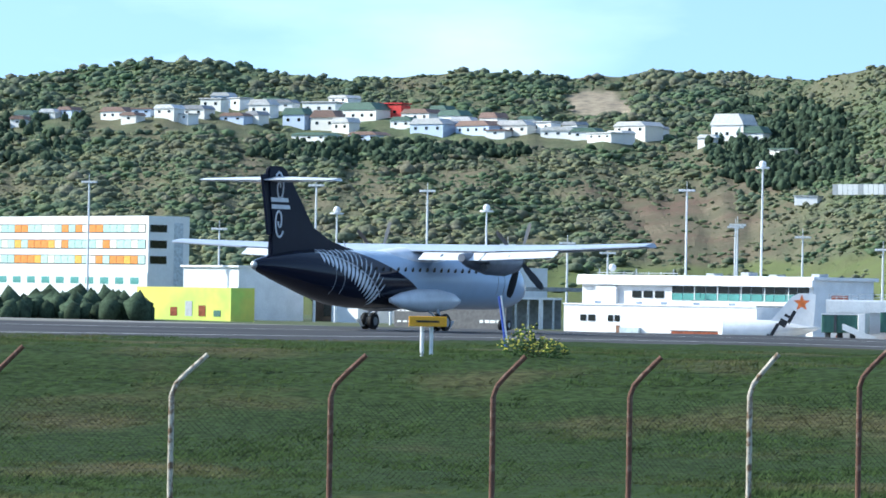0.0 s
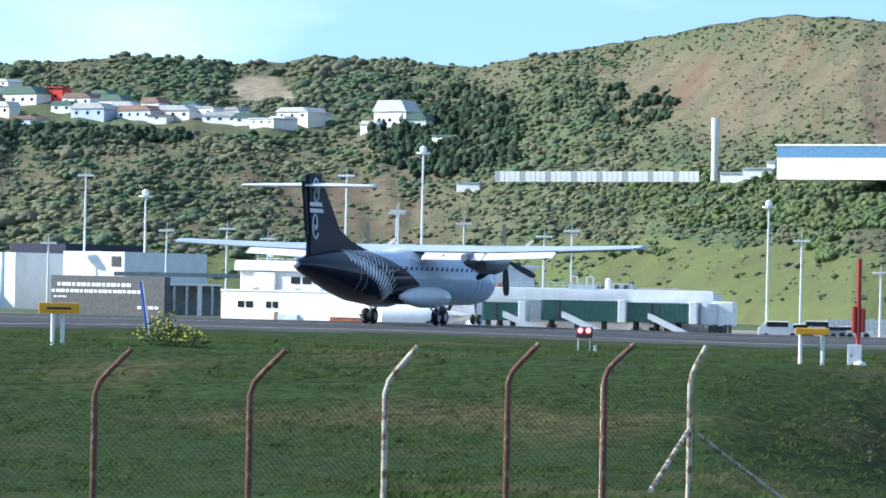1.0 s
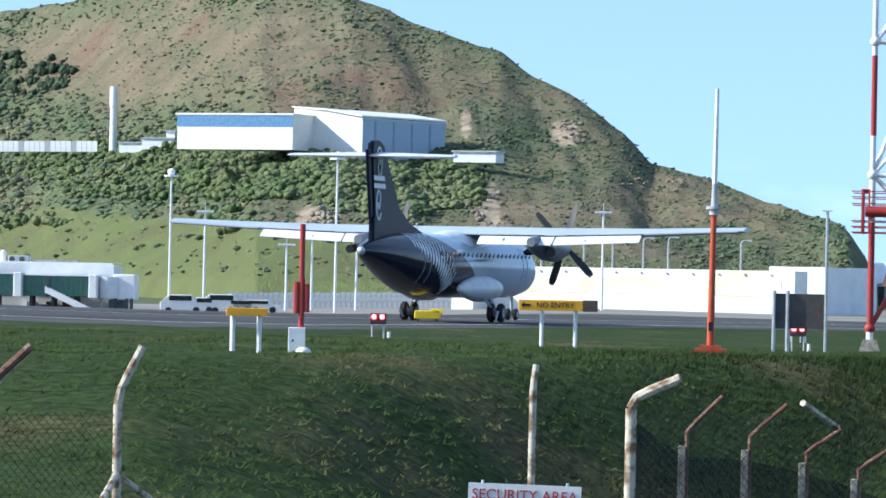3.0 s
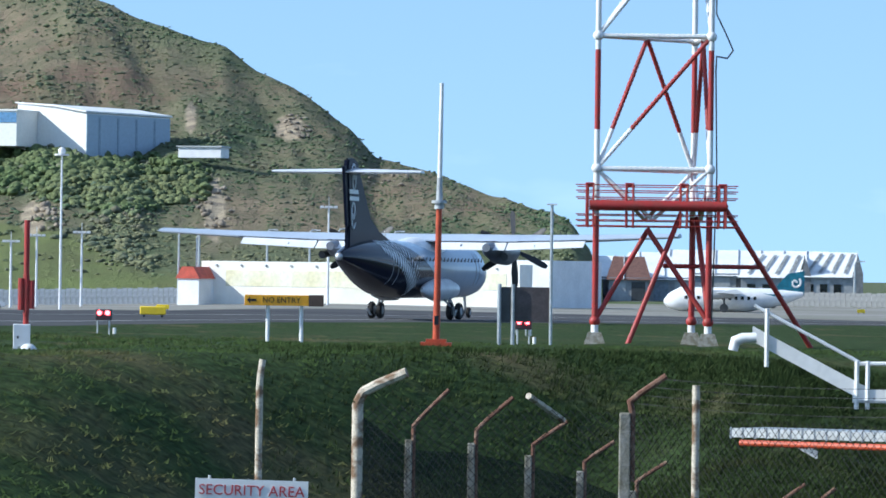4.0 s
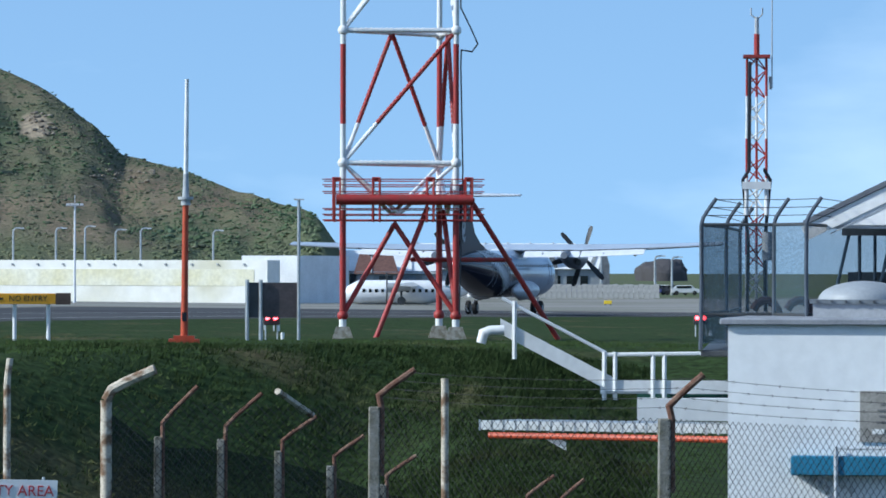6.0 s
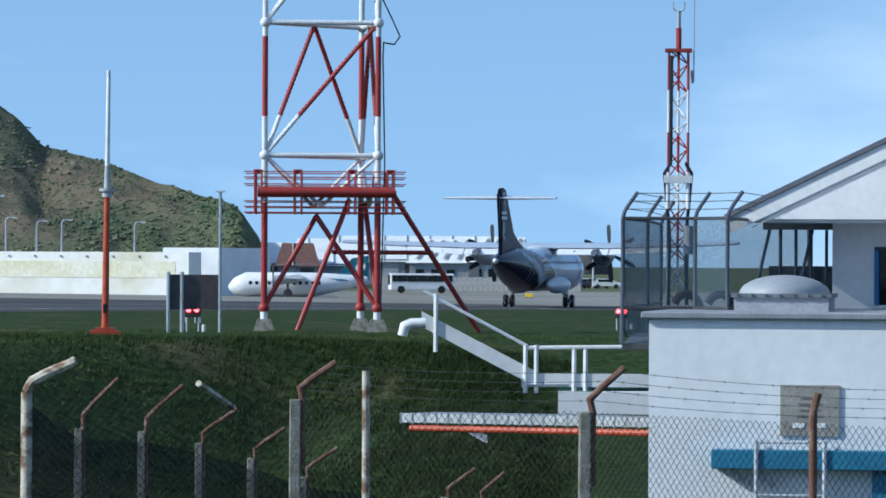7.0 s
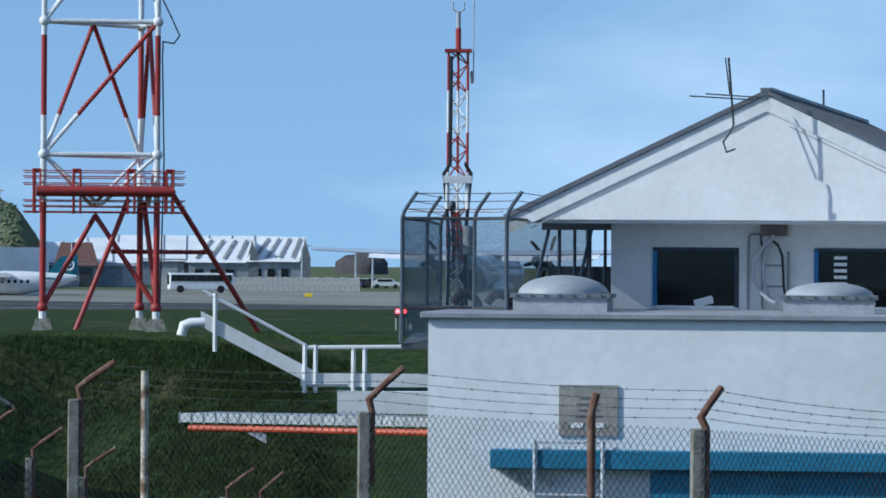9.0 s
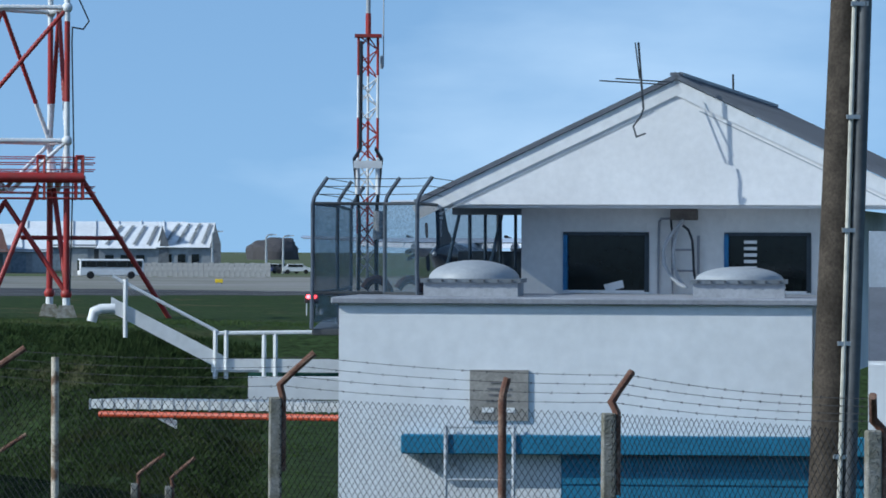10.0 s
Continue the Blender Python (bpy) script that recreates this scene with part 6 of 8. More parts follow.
def strip(ob, w, x0, x1, z0, z1, material, name, n=1, gap=0.1, y=-0.04, label="", alt=()):
    """A row of n panels along the front, from x0 to x1 as fractions of the width; z in world heights above the foot."""
    a, b = (x0 - 0.5) * w, (x1 - 0.5) * w
    s = (b - a) / n
    for i in range(n):
        part(name, boxbm((s - gap, 0.1, z1 - z0)), alt[i % len(alt)] if alt else material, ob, label, m=pose(a + s * (i + 0.5), y, (z0 + z1) / 2))


def hotel():
    tl, br = at(-3421, 791.9, 15.60), at(-3010, 787.8, 1.42)
    c, w, z0, z1 = rect_of(tl, br)
    ob, w, g = block("hotel", tl, br, 9, mat("hotel_white", (0.8, 0.8, 0.78), 0.7, var=0.04, scale=0.2), "white four-storey hotel with bands of orange and teal windows", "building", -20)
    zz = lambda y: tl.z + (br.z - tl.z) * (y - 380) / 142 - g
    opt = (mat("orange_panel", (0.75, 0.26, 0.04), 0.5), mat("pale_teal", (0.45, 0.66, 0.6), 0.3), mat("cream_blind", (0.75, 0.72, 0.6), 0.6), mat("amber_panel", (0.8, 0.42, 0.06), 0.5), GLASS, mat("mint_pane", (0.5, 0.7, 0.62), 0.3))
    rnd = random.Random(4)
    for y0, y1 in ((396, 409), (424, 438), (452, 466)):
        part("window_band", boxbm((w * 0.98, 0.1, zz(y0) - zz(y1) + 0.3)), DGREY, ob, m=pose(0, -0.03, (zz(y0) + zz(y1)) / 2))
        strip(ob, w, 0.01, 0.99, zz(y1), zz(y0), None, "window", 34, 0.16, -0.1, alt=[opt[rnd.choice((0, 0, 2, 3, 5, 5, 1))] for _ in range(34)])
    part("ground_floor", boxbm((w, 0.15, zz(482) - zz(520))), mat("pale_teal_wall", (0.7, 0.75, 0.75), 0.6), ob, m=pose(0, -0.05, (zz(482) + zz(520)) / 2))
    strip(ob, w, 0.3, 0.98, zz(503), zz(491), TEAL, "window", 11, 2.2, -0.12)
    for y0, y1 in ((396, 409), (424, 438), (452, 466)):
        part("side_window", boxbm((0.1, 3.6, zz(y0) - zz(y1))), GLASS, ob, m=pose(w / 2 + 0.03, 2.2, (zz(y0) + zz(y1)) / 2))
    part("stair_glazing", boxbm((0.12, 1.9, zz(392) - zz(510))), mat("pale_glazing", (0.6, 0.65, 0.68), 0.3), ob, m=pose(w / 2 + 0.05, 6.6, (zz(392) + zz(510)) / 2))
    rnd2 = np.random.RandomState(6)
    spots = []
    for _ in range(170):
        x, d = rnd2.uniform(-30, 235), rnd2.uniform(560, 600)
        p = at(-3262 + x, d)
        spots.append((p.x, p.y, gz(p.x, p.y), rnd2.uniform(1.2, 2.6), 1.3))
    clumps("hedge", spots, PINEM, "dark clipped trees in front of the hotel", 21)


hotel()

# hoarding, canopy, rock-shaped hall, dark billboard
yb, yw, yg = block("hoarding", at(-3031, 617.4, 2.78), at(-2860, 616.6, -2.38), 5, mat("yellow_hoarding", (0.78, 0.68, 0.12), 0.6, var=0.05, scale=0.08, col2=(0.5, 0.7, 0.12), lo=0.45, hi=0.6), "large yellow and green painted hoarding", "hoarding")
for i, (x, h, m_) in enumerate(((-0.1, 1.3, BRICK), (0.06, 2.2, GREY), (0.2, 1.6, BRICK), (0.36, 0.9, GREENP))):
    part("painted_shape", boxbm((1.4, 0.06, h)), m_, yb, m=pose(x * yw, -0.03, h / 2 + 0.9))
cb, cw, cg = block("canopy_hall", at(-2941, 677.0, 6.15), at(-2841, 676.6, -2.77), 14, WALLW, "pale flat-roofed hall with a wide canopy", "building", -10, WHITE)
strip(cb, cw, 0.05, 0.95, 0.8, 4.2, GLASS, "window", 5, 0.6)


def rock_hall(tl, br, seed, label):
    c, w, z0, z1 = rect_of(tl, br)
    g = gz(c.x, c.y) - 0.3
    u = math.atan2(c.x, c.y) * K
    ob = thing("rock_hall", Matrix.Translation((c.x, c.y, g)) @ Matrix.Rotation(facing(u), 4, "Z"), label, "building")
    rnd = random.Random(seed)
    n, h = 9, z1 - g
    for i in range(n):  # overlapping bronze panels in ridges
        a0, a1 = i / n, (i + 1.25) / n
        bm = bmesh.new()
        prof = lambda f: h * (0.5 + 0.5 * math.sin(math.pi * (0.12 + 0.76 * f)))
        prism(bm, ((-w / 2 + a0 * w, 0), (-w / 2 + min(1, a1) * w, 0), (-w / 2 + min(1, a1) * w, prof(a1) * rnd.uniform(0.9, 1.0)), (-w / 2 + a0 * w, prof(a0))), rnd.uniform(-0.8, 0.4), 16)
        part("panel", bm, mat("bronze_panels", (0.1, 0.075, 0.065), 0.5, 0.4, var=0.2, scale=0.4), ob)
    strip(ob, w, 0.1, 0.9, 1.2, 3.6, GLASS, "window", 6, 0.8, -1.0)


rock_hall(at(-2845, 718.9, 7.62), at(-2721, 718.0, -3.67), 1, "brown metal-clad hall with ridged rocky shape")
rock_hall(at(-2703, 697.7, 5.37), at(-2540, 696.7, -3.22), 2, "long brown hall clad in ridged bronze metal")
bb, bw, bg = block("billboard", at(-2561, 576.6, 2.92), at(-2356, 575.9, -1.85), 1.2, mat("billboard_grey", (0.1, 0.1, 0.105), 0.6), "long dark grey billboard with lines of white lettering", "billboard")
bz = at(-2561, 576.6, 2.92).z - bg
for i, (x, w_, z, h) in enumerate(((-0.12, 0.66, 1.2, 0.5), (-0.1, 0.8, 2.1, 0.45), (-0.42, 0.12, 2.9, 0.22), (0.36, 0.2, 4.2, 0.4), (-0.4, 0.16, 4.4, 0.25))):
    n = max(3, int(w_ * 24))
    for j in range(n):
        part("text_bar", boxbm((w_ * bw / n * (0.6 + 0.3 * ((j * 7) % 3) / 2), 0.06, h)), WHITE, bb, m=pose((x + w_ * ((j + 0.5) / n - 0.5)) * bw, -0.03, bz - z))
block("navy_hall", at(-2628, 705.2, 8.27), at(-2530, 704.4, 1.92), 20, mat("navy_cladding", (0.02, 0.025, 0.06), 0.5), "dark navy clad airport hall", "building")
block("white_hall", at(-2669, 675.4, 6.50), at(-2621, 675.0, 1.76), 20, WALLW, "plain white airport hall", "building")
wb, ww, wg = block("white_hall", at(-2535, 664.2, 6.85), at(-2425, 663.5, 2.11), 20, WALLW, "white airport hall with a dark louvre", "building")
part("louvre", boxbm((ww * 0.15, 0.1, 1.6)), DGREY, wb, m=pose(ww * 0.37, -0.04, at(-2535, 664.2, 6.14).z - wg - 0.8))


def canopy():
    tl, br = at(-2457, 603.5, 2.13), at(-2250, 602.4, 1.82)
    c, w, z0, z1 = rect_of(tl, br)
    g = gz(c.x, c.y)
    u = math.atan2(c.x, c.y) * K
    ob = thing("walkway_canopy", Matrix.Translation((c.x, c.y, g)) @ Matrix.Rotation(facing(u), 4, "Z"), "white covered walkway on steel columns", "canopy")
    part("roof", boxbm((w, 8, z1 - z0)), WHITE, ob, m=pose(0, 4, (z0 + z1) / 2 - g))
    for i in range(9):
        bm = bmesh.new()
        x = -w / 2 + w * (i + 0.3) / 9
        rod(bm, (x, 0.3, 0), (x, 0.3, z0 - g), 0.35 if i in (4, 7) else 0.18, n=10)
        part("column", bm, WHITE if i in (4, 7) else STEEL, ob)
    part("back_wall", boxbm((w, 0.3, z0 - g)), mat("shaded_grey_wall", (0.34, 0.36, 0.36), 0.7, var=0.2, scale=0.2), ob, m=pose(0, 7.6, (z0 - g) / 2))
    part("screen", boxbm((w * 0.4, 0.2, 2.4)), mat("green_grey_screen", (0.25, 0.3, 0.28), 0.6), ob, m=pose(-w * 0.15, -0.4, 1.2))
    part("beam", boxbm((w * 1.4, 0.6, 0.6)), mat("beam_grey", (0.25, 0.27, 0.27), 0.6), ob, m=pose(w * 0.25, 12, at(-2345, 602.8, 3.35).z - g))


canopy()
def service_building():
    tl, br = at(-2262, 402, 1.5), at(-1905, 400, -1.0)
    ob, w, g = block("service_building", tl, br, 8, WHITE, "long low white service building with small windows and a brick panel", "building")
    top = tl.z - g
    part("parapet", boxbm((w + 0.1, 0.14, 0.14)), WALLW, ob, m=pose(0, -0.05, top + 0.05))
    for f, wd in ((0.105, 0.03), (0.15, 0.035), (0.25, 0.025), (0.285, 0.025)):
        part("window", boxbm((wd * w, 0.1, 0.62)), GLASS, ob, m=pose((f - 0.5) * w, -0.03, top - 1.3))
    part("doorway", boxbm((w * 0.02, 0.1, 1.9)), mat("brown_door", (0.2, 0.1, 0.06), 0.7), ob, m=pose(-0.21 * w, -0.03, 0.95))
    part("glazed_porch", boxbm((w * 0.1, 0.4, 1.7)), mat("porch_glass", (0.5, 0.58, 0.6), 0.3), ob, m=pose(-0.14 * w, -0.2, 0.85))
    for f, h in ((-0.03, 0.5), (0.0, 0.35)):
        part("ground_kit", boxbm((0.5, 0.4, h)), DGREY, ob, m=pose(f * w, -0.3, h / 2))
    part("brick_panel", boxbm((w * 0.4, 0.1, 1.45)), BRICK, ob, "red brick panel", m=pose(0.27 * w, -0.03, 0.72))
    part("panel_cap", boxbm((w * 0.41, 0.16, 0.08)), mat("dark_cap", (0.1, 0.08, 0.07), 0.7), ob, m=pose(0.27 * w, -0.04, 1.5))
    for i, f in enumerate((-0.4, -0.22, -0.05, 0.08, 0.3)):
        part("roof_unit", boxbm((0.6 + 0.3 * (i % 2), 1, 0.35)), WALLW, ob, m=pose(f * w, 2 + i % 2, top + 0.18))


service_building()


def pier():
    tl, br = at(-2228, 418.5, 4.3), at(-1800, 416.5, -1.97)
    ob, w, g = block("terminal_pier", tl, br, 10, WHITE, "white two-storey terminal pier with dark and teal window bands", "building", -2, WHITE)
    zz = lambda y: tl.z + (br.z - tl.z) * (y - 443) / 127 - g
    part("fascia", boxbm((w + 0.6, 0.5, zz(444) - zz(458))), WHITE, ob, "deep white roof fascia", m=pose(0, -0.35, (zz(444) + zz(458)) / 2))
    strip(ob, w, 0.4, 0.985, zz(473), zz(459), GLASS, "window", 12, 0.12, label="dark upper window")
    strip(ob, w, 0.4, 0.985, zz(488), zz(474), TEAL, "window", 12, 0.12, label="teal glass panel")
    part("balcony", boxbm((w * 0.6, 0.9, zz(489) - zz(497))), WHITE, ob, m=pose(0.19 * w, -0.45, (zz(489) + zz(497)) / 2))
    strip(ob, w, 0.42, 0.97, zz(522), zz(500), mat("shaded_glazing", (0.14, 0.17, 0.18), 0.2), "lower_window", 9, 0.3)
    strip(ob, w, 0.22, 0.37, zz(484), zz(470), GLASS, "window", 3, 0.35)
    part("lift_shaft", boxbm((w * 0.09, 0.5, zz(462) - zz(500))), WALLW, ob, m=pose(-0.38 * w, -0.25, (zz(462) + zz(500)) / 2))
    part("sign_panel", boxbm((0.6, 0.1, 0.5)), TEAL, ob, m=pose(0.03 * w, -0.65, zz(478)))
    for i in range(6):
        part("mullion", boxbm((0.09, 0.12, zz(459) - zz(488))), WHITE, ob, m=pose((0.4 + 0.1 * i - 0.5) * w, -0.08, (zz(459) + zz(488)) / 2))
    for i in range(7):
        bm = bmesh.new()
        rod(bm, ((-0.48 + i * 0.055) * w, 2, zz(443)), ((-0.48 + i * 0.055) * w, 2, zz(430 if i % 3 else 424)), 0.05, n=6)
        part("roof_rail", bm, STEEL, ob)
    part("top_rail", boxbm((0.36 * w, 0.06, 0.06)), STEEL, ob, m=pose(-0.31 * w, 2, zz(433)))
    for f, h in ((-0.05, 0.35), (0.1, 0.5), (0.22, 0.3), (0.4, 0.4)):
        part("roof_unit", boxbm((1.0, 1.5, h)), GREY, ob, m=pose(f * w, 5, zz(443) + h / 2 + 0.2))
    bm = bmesh.new()
    ball(bm, (-0.45 * w, 3, zz(422)), 0.4)
    part("radome", bm, WHITE, ob, "", True)


pier()


def parked_jet():
    o = at(-1882, 391.0, -1.67)
    k = 400 / K * 0.72
    g = gz(o.x, o.y)
    ob = thing("parked_jet", Matrix.Translation((o.x, o.y, g)) @ Matrix.Rotation(facing(-1990), 4, "Z"), "parked white jet airliner with an orange star on its tail", "airplane")
    z = lambda y: (560 - y) * k
    wh = mat("jet_white", (0.78, 0.78, 0.78), 0.3, var=0.04)
    bm = bmesh.new()
    loft(bm, [[Vector((x * k, 2 + r * math.cos(t), zc + r * math.sin(t))) for t in np.linspace(0, 2 * math.pi, 24, endpoint=False)] for x, zc, r in ((-122, z(527), 0.5), (-112, z(527), 1.2), (-60, z(527), 1.25), (10, z(526), 1.2), (70, z(520), 0.7), (130, z(513), 0.15))])
    part("fuselage", bm, wh, ob, "", True)
    bm = bmesh.new()
    prism(bm, ((0, z(508)), (66 * k, z(432)), (84 * k, z(424)), (126 * k, z(424)), (120 * k, z(510))), 1.85, 2.15)
    fin = part("fin", bm, wh, ob, "white tail fin")
    bm = bmesh.new()
    pts = []
    for i in range(10):
        r = (22 if i % 2 == 0 else 9) * k
        pts.append((90 * k + r * math.sin(i * math.pi / 5), z(449) + r * math.cos(i * math.pi / 5)))
    prism(bm, pts, 1.8, 1.83)
    part("star", bm, mat("star_orange", (0.85, 0.2, 0.04), 0.5), fin, "orange star")
    for x, y, w_, h in ((20, 520, 9, 40), (8, 535, 16, 8), (42, 500, 20, 18), (64, 485, 9, 36), (56, 484, 22, 7)):  # dark shapes of the mark
        part("dark_mark", boxbm((w_ * k, 0.06, h * k)), BLACK, fin, m=pose(x * k, 0.68, z(y)) @ Matrix.Rotation(0.5, 4, "Y"))
    bm = bmesh.new()
    loft(bm, [airfoil(x * k, 1.6, 0.12, y, z(512)) for y, x in ((-3.2, 135), (2, 100), (5, 135))])
    part("tailplane", bm, GREY, ob)
    for x in (-70, -20):
        bm = bmesh.new()
        rod(bm, (x * k, 1.8, 0.4), (x * k, 2.3, 0.4), 0.4, n=14)
        part("wheel", bm, TYRE, ob)
        bm = bmesh.new()
        rod(bm, (x * k, 2, 0.4), (x * k, 2, z(540)), 0.12, n=6)
        part("gear_leg", bm, STEEL, ob)


parked_jet()


def gate_row():
    d = 380
    k = d / K
    U = lambda x: -982 + x - 784

    def frame_at(x):
        c = at(U(x), d)
        g = gz(c.x, c.y)
        return Matrix.Translation((c.x, c.y, g)) @ Matrix.Rotation(facing(U(x), -8), 4, "Z"), lambda y: 2 + (455 - y) * k - g

    # gate lounge with roof plant
    m, z = frame_at(150)
    ob = thing("gate_lounge", m, "long white gate lounge with railings and plant on its roof", "building")
    px = lambda x: (x - 150) * k
    part("wall", boxbm((px(405) - px(-20), 8, z(455))), WALLW, ob, m=pose((px(405) + px(-20)) / 2, 8.2, z(455) / 2))
    part("fascia", boxbm((px(408) - px(-20), 0.4, z(450) - z(472))), WHITE, ob, "deep white fascia", m=pose((px(408) + px(-20)) / 2, 4.0, (z(450) + z(472)) / 2))
    part("roof", boxbm((px(405) - px(-20), 8.5, 0.12)), WALLW, ob, m=pose((px(405) + px(-20)) / 2, 8.2, z(450) + 0.06))
    for i in range(16):
        part("rail_post", boxbm((0.06, 0.06, z(437) - z(451))), STEEL, ob, m=pose(px(-18 + i * 14), 5.0, (z(437) + z(451)) / 2))
    for y in (437, 443):
        part("rail", boxbm((px(195) - px(-18), 0.05, 0.06)), STEEL, ob, m=pose((px(195) + px(-18)) / 2, 5.0, z(y)))
    for x in (140, 170):  # open frames of the roof plant
        for a, b, c, e in ((-6, -6, 424, 452), (6, 6, 424, 452), (-6, 6, 424, 426)):
            part("plant_frame", boxbm((px(x + b) - px(x + a) + 0.1, 0.1, z(c) - z(e))), WHITE, ob, m=pose((px(x + a) + px(x + b)) / 2, 6.0, (z(c) + z(e)) / 2))
    part("plant_box", boxbm((px(187) - px(135), 1.5, z(440) - z(466))), mat("pale_blue_plant", (0.55, 0.62, 0.66), 0.5, var=0.1), ob, m=pose((px(187) + px(135)) / 2, 4.6, (z(440) + z(466)) / 2))
    bm = bmesh.new()
    rod(bm, (px(205), 6, z(452)), (px(205), 6, z(432)), 6 * k, n=14)
    ball(bm, (px(205), 6, z(432)), 6 * k, (1, 1, 0.8))
    part("tank", bm, WHITE, ob, "small white roof tank", True)
    part("cooling_unit", boxbm((px(253) - px(215), 1.2, z(437) - z(452)), 0.05), GREY, ob, m=pose((px(253) + px(215)) / 2, 6.0, (z(437) + z(452)) / 2))
    for x in (222, 240):
        bm = bmesh.new()
        rod(bm, (px(x), 5.35, z(444)), (px(x), 5.42, z(444)), 5 * k, n=12)
        part("fan", bm, DGREY, ob)
    part("low_duct", boxbm((px(340) - px(260), 1.0, z(444) - z(452))), mat("dusty_duct", (0.4, 0.36, 0.32), 0.7), ob, m=pose((px(340) + px(260)) / 2, 6.0, (z(444) + z(452)) / 2))
    part("red_wall", boxbm((px(12) - px(-20), 0.3, z(440) - z(451))), BRICK, ob, m=pose((px(12) + px(-20)) / 2, 7.0, (z(440) + z(451)) / 2))
    # boarding bridges
    for x0, x1, y0, y1, joints in ((-14, 55, 476, 510, (12,)), (95, 240, 470, 508, (128,)), (255, 372, 472, 508, (300,))):
        m, z2 = frame_at((x0 + x1) / 2)
        br = thing("air_bridge", m, "green boarding bridge tunnel on steel legs with a white outer stair", "boarding bridge", "boarding bridges")
        qx = lambda x, a=x0, b=x1: (x - (a + b) / 2) * k
        part("tunnel", boxbm((qx(x1) - qx(x0), 2.6, z2(y0) - z2(y1)), 0.05), GREENP, br, "green ribbed tunnel", m=pose(0, 1.3, (z2(y0) + z2(y1)) / 2))
        part("roof", boxbm((qx(x1) - qx(x0), 2.8, 0.12)), WHITE, br, m=pose(0, 1.3, z2(y0) + 0.06))
        for i in range(int((x1 - x0) / 9)):
            part("rib", boxbm((0.07, 0.06, z2(y0 + 2) - z2(y1 - 2))), GREENP, br, m=pose(qx(x0 + 5 + 9 * i), -0.02, (z2(y0) + z2(y1)) / 2))
        part("joint_frame", boxbm((14 * k, 3.0, z2(y0 - 3) - z2(y1 + 2)), 0.05), WHITE, br, "white end frame", m=pose(qx(x1) + 7 * k, 1.3, (z2(y0 - 3) + z2(y1 + 2)) / 2))
        for x in joints:
            part("joint_collar", boxbm((5 * k, 2.8, z2(y0) - z2(y1))), DGREY, br, m=pose(qx(x), 1.25, (z2(y0) + z2(y1)) / 2))
        for f in (0.12, 0.45, 0.8):
            for y in (0.5, 2.1):
                bm = bmesh.new()
                rod(bm, (qx(x0 + (x1 - x0) * f), y, 0), (qx(x0 + (x1 - x0) * f), y, z2(y1)), 0.16, n=8)
                part("leg", bm, DGREY, br)
        part("bogie", boxbm((2.4, 1.2, 0.9), 0.08), DGREY, br, m=pose(qx(x0 + (x1 - x0) * 0.45), 1.3, 0.45))
        # outer stair
        a, b = Vector((qx(x0 + 42), -0.5, z2(y1 - 12))), Vector((qx(x0 + 42) + 92 * k, -0.5, 0.2))
        for y in (0.0, 0.9):
            bm = bmesh.new()
            prism_between(bm, a + Vector((0, y - 0.5, 0)), b + Vector((0, y - 0.5, 0)), 0.55, 0.06)
            part("stair_side", bm, WHITE, br, "white stair side")
        for i in range(9):
            c = a.lerp(b, (i + 0.5) / 9)
            part("stair_tread", boxbm((0.3, 0.85, 0.05)), STEEL, br, m=pose(c.x, c.y + 0.05, c.z))
        rnd = random.Random(int(x0) + 500)
        for i in range(7):  # carts and boxes under the bridge
            h = rnd.uniform(0.5, 1.3)
            part("ground_kit", boxbm((rnd.uniform(0.5, 1.4), 0.9, h), 0.05), rnd.choice((WHITE, GREY, WHITE, DGREY, BRICK)), br, m=pose(qx(x0 + (x1 - x0) * (0.08 + 0.14 * i)), rnd.uniform(2.6, 3.4), h / 2))
    # rotunda at the end
    m, z3 = frame_at(412)
    rt = thing("bridge_rotunda", m, "pale round rotunda and white cab at the end of the gate", "boarding bridge")
    bm = bmesh.new()
    rod(bm, (-8 * k, 1.0, z3(510)), (-8 * k, 1.0, z3(472)), 17 * k, n=24)
    part("drum", bm, mat("rotunda_grey", (0.62, 0.64, 0.66), 0.5, var=0.05), rt, "", True)
    part("cab", boxbm((38 * k, 2.6, z3(467) - z3(513)), 0.08), WHITE, rt, m=pose(18 * k, 2.6, (z3(467) + z3(513)) / 2))
    for x in (-20, 4, 24, 32):
        part("leg", boxbm((0.28, 0.28, z3(510))), DGREY if x != -20 else mat("tan_leg", (0.5, 0.46, 0.36), 0.6), rt, m=pose(x * k, 1.2, z3(510) / 2))
    part("under_screen", boxbm((30 * k, 0.1, z3(512) - z3(540))), mat("green_screen", (0.12, 0.22, 0.2), 0.4), rt, m=pose(4 * k, 2.2, (z3(512) + z3(540)) / 2))


gate_row()


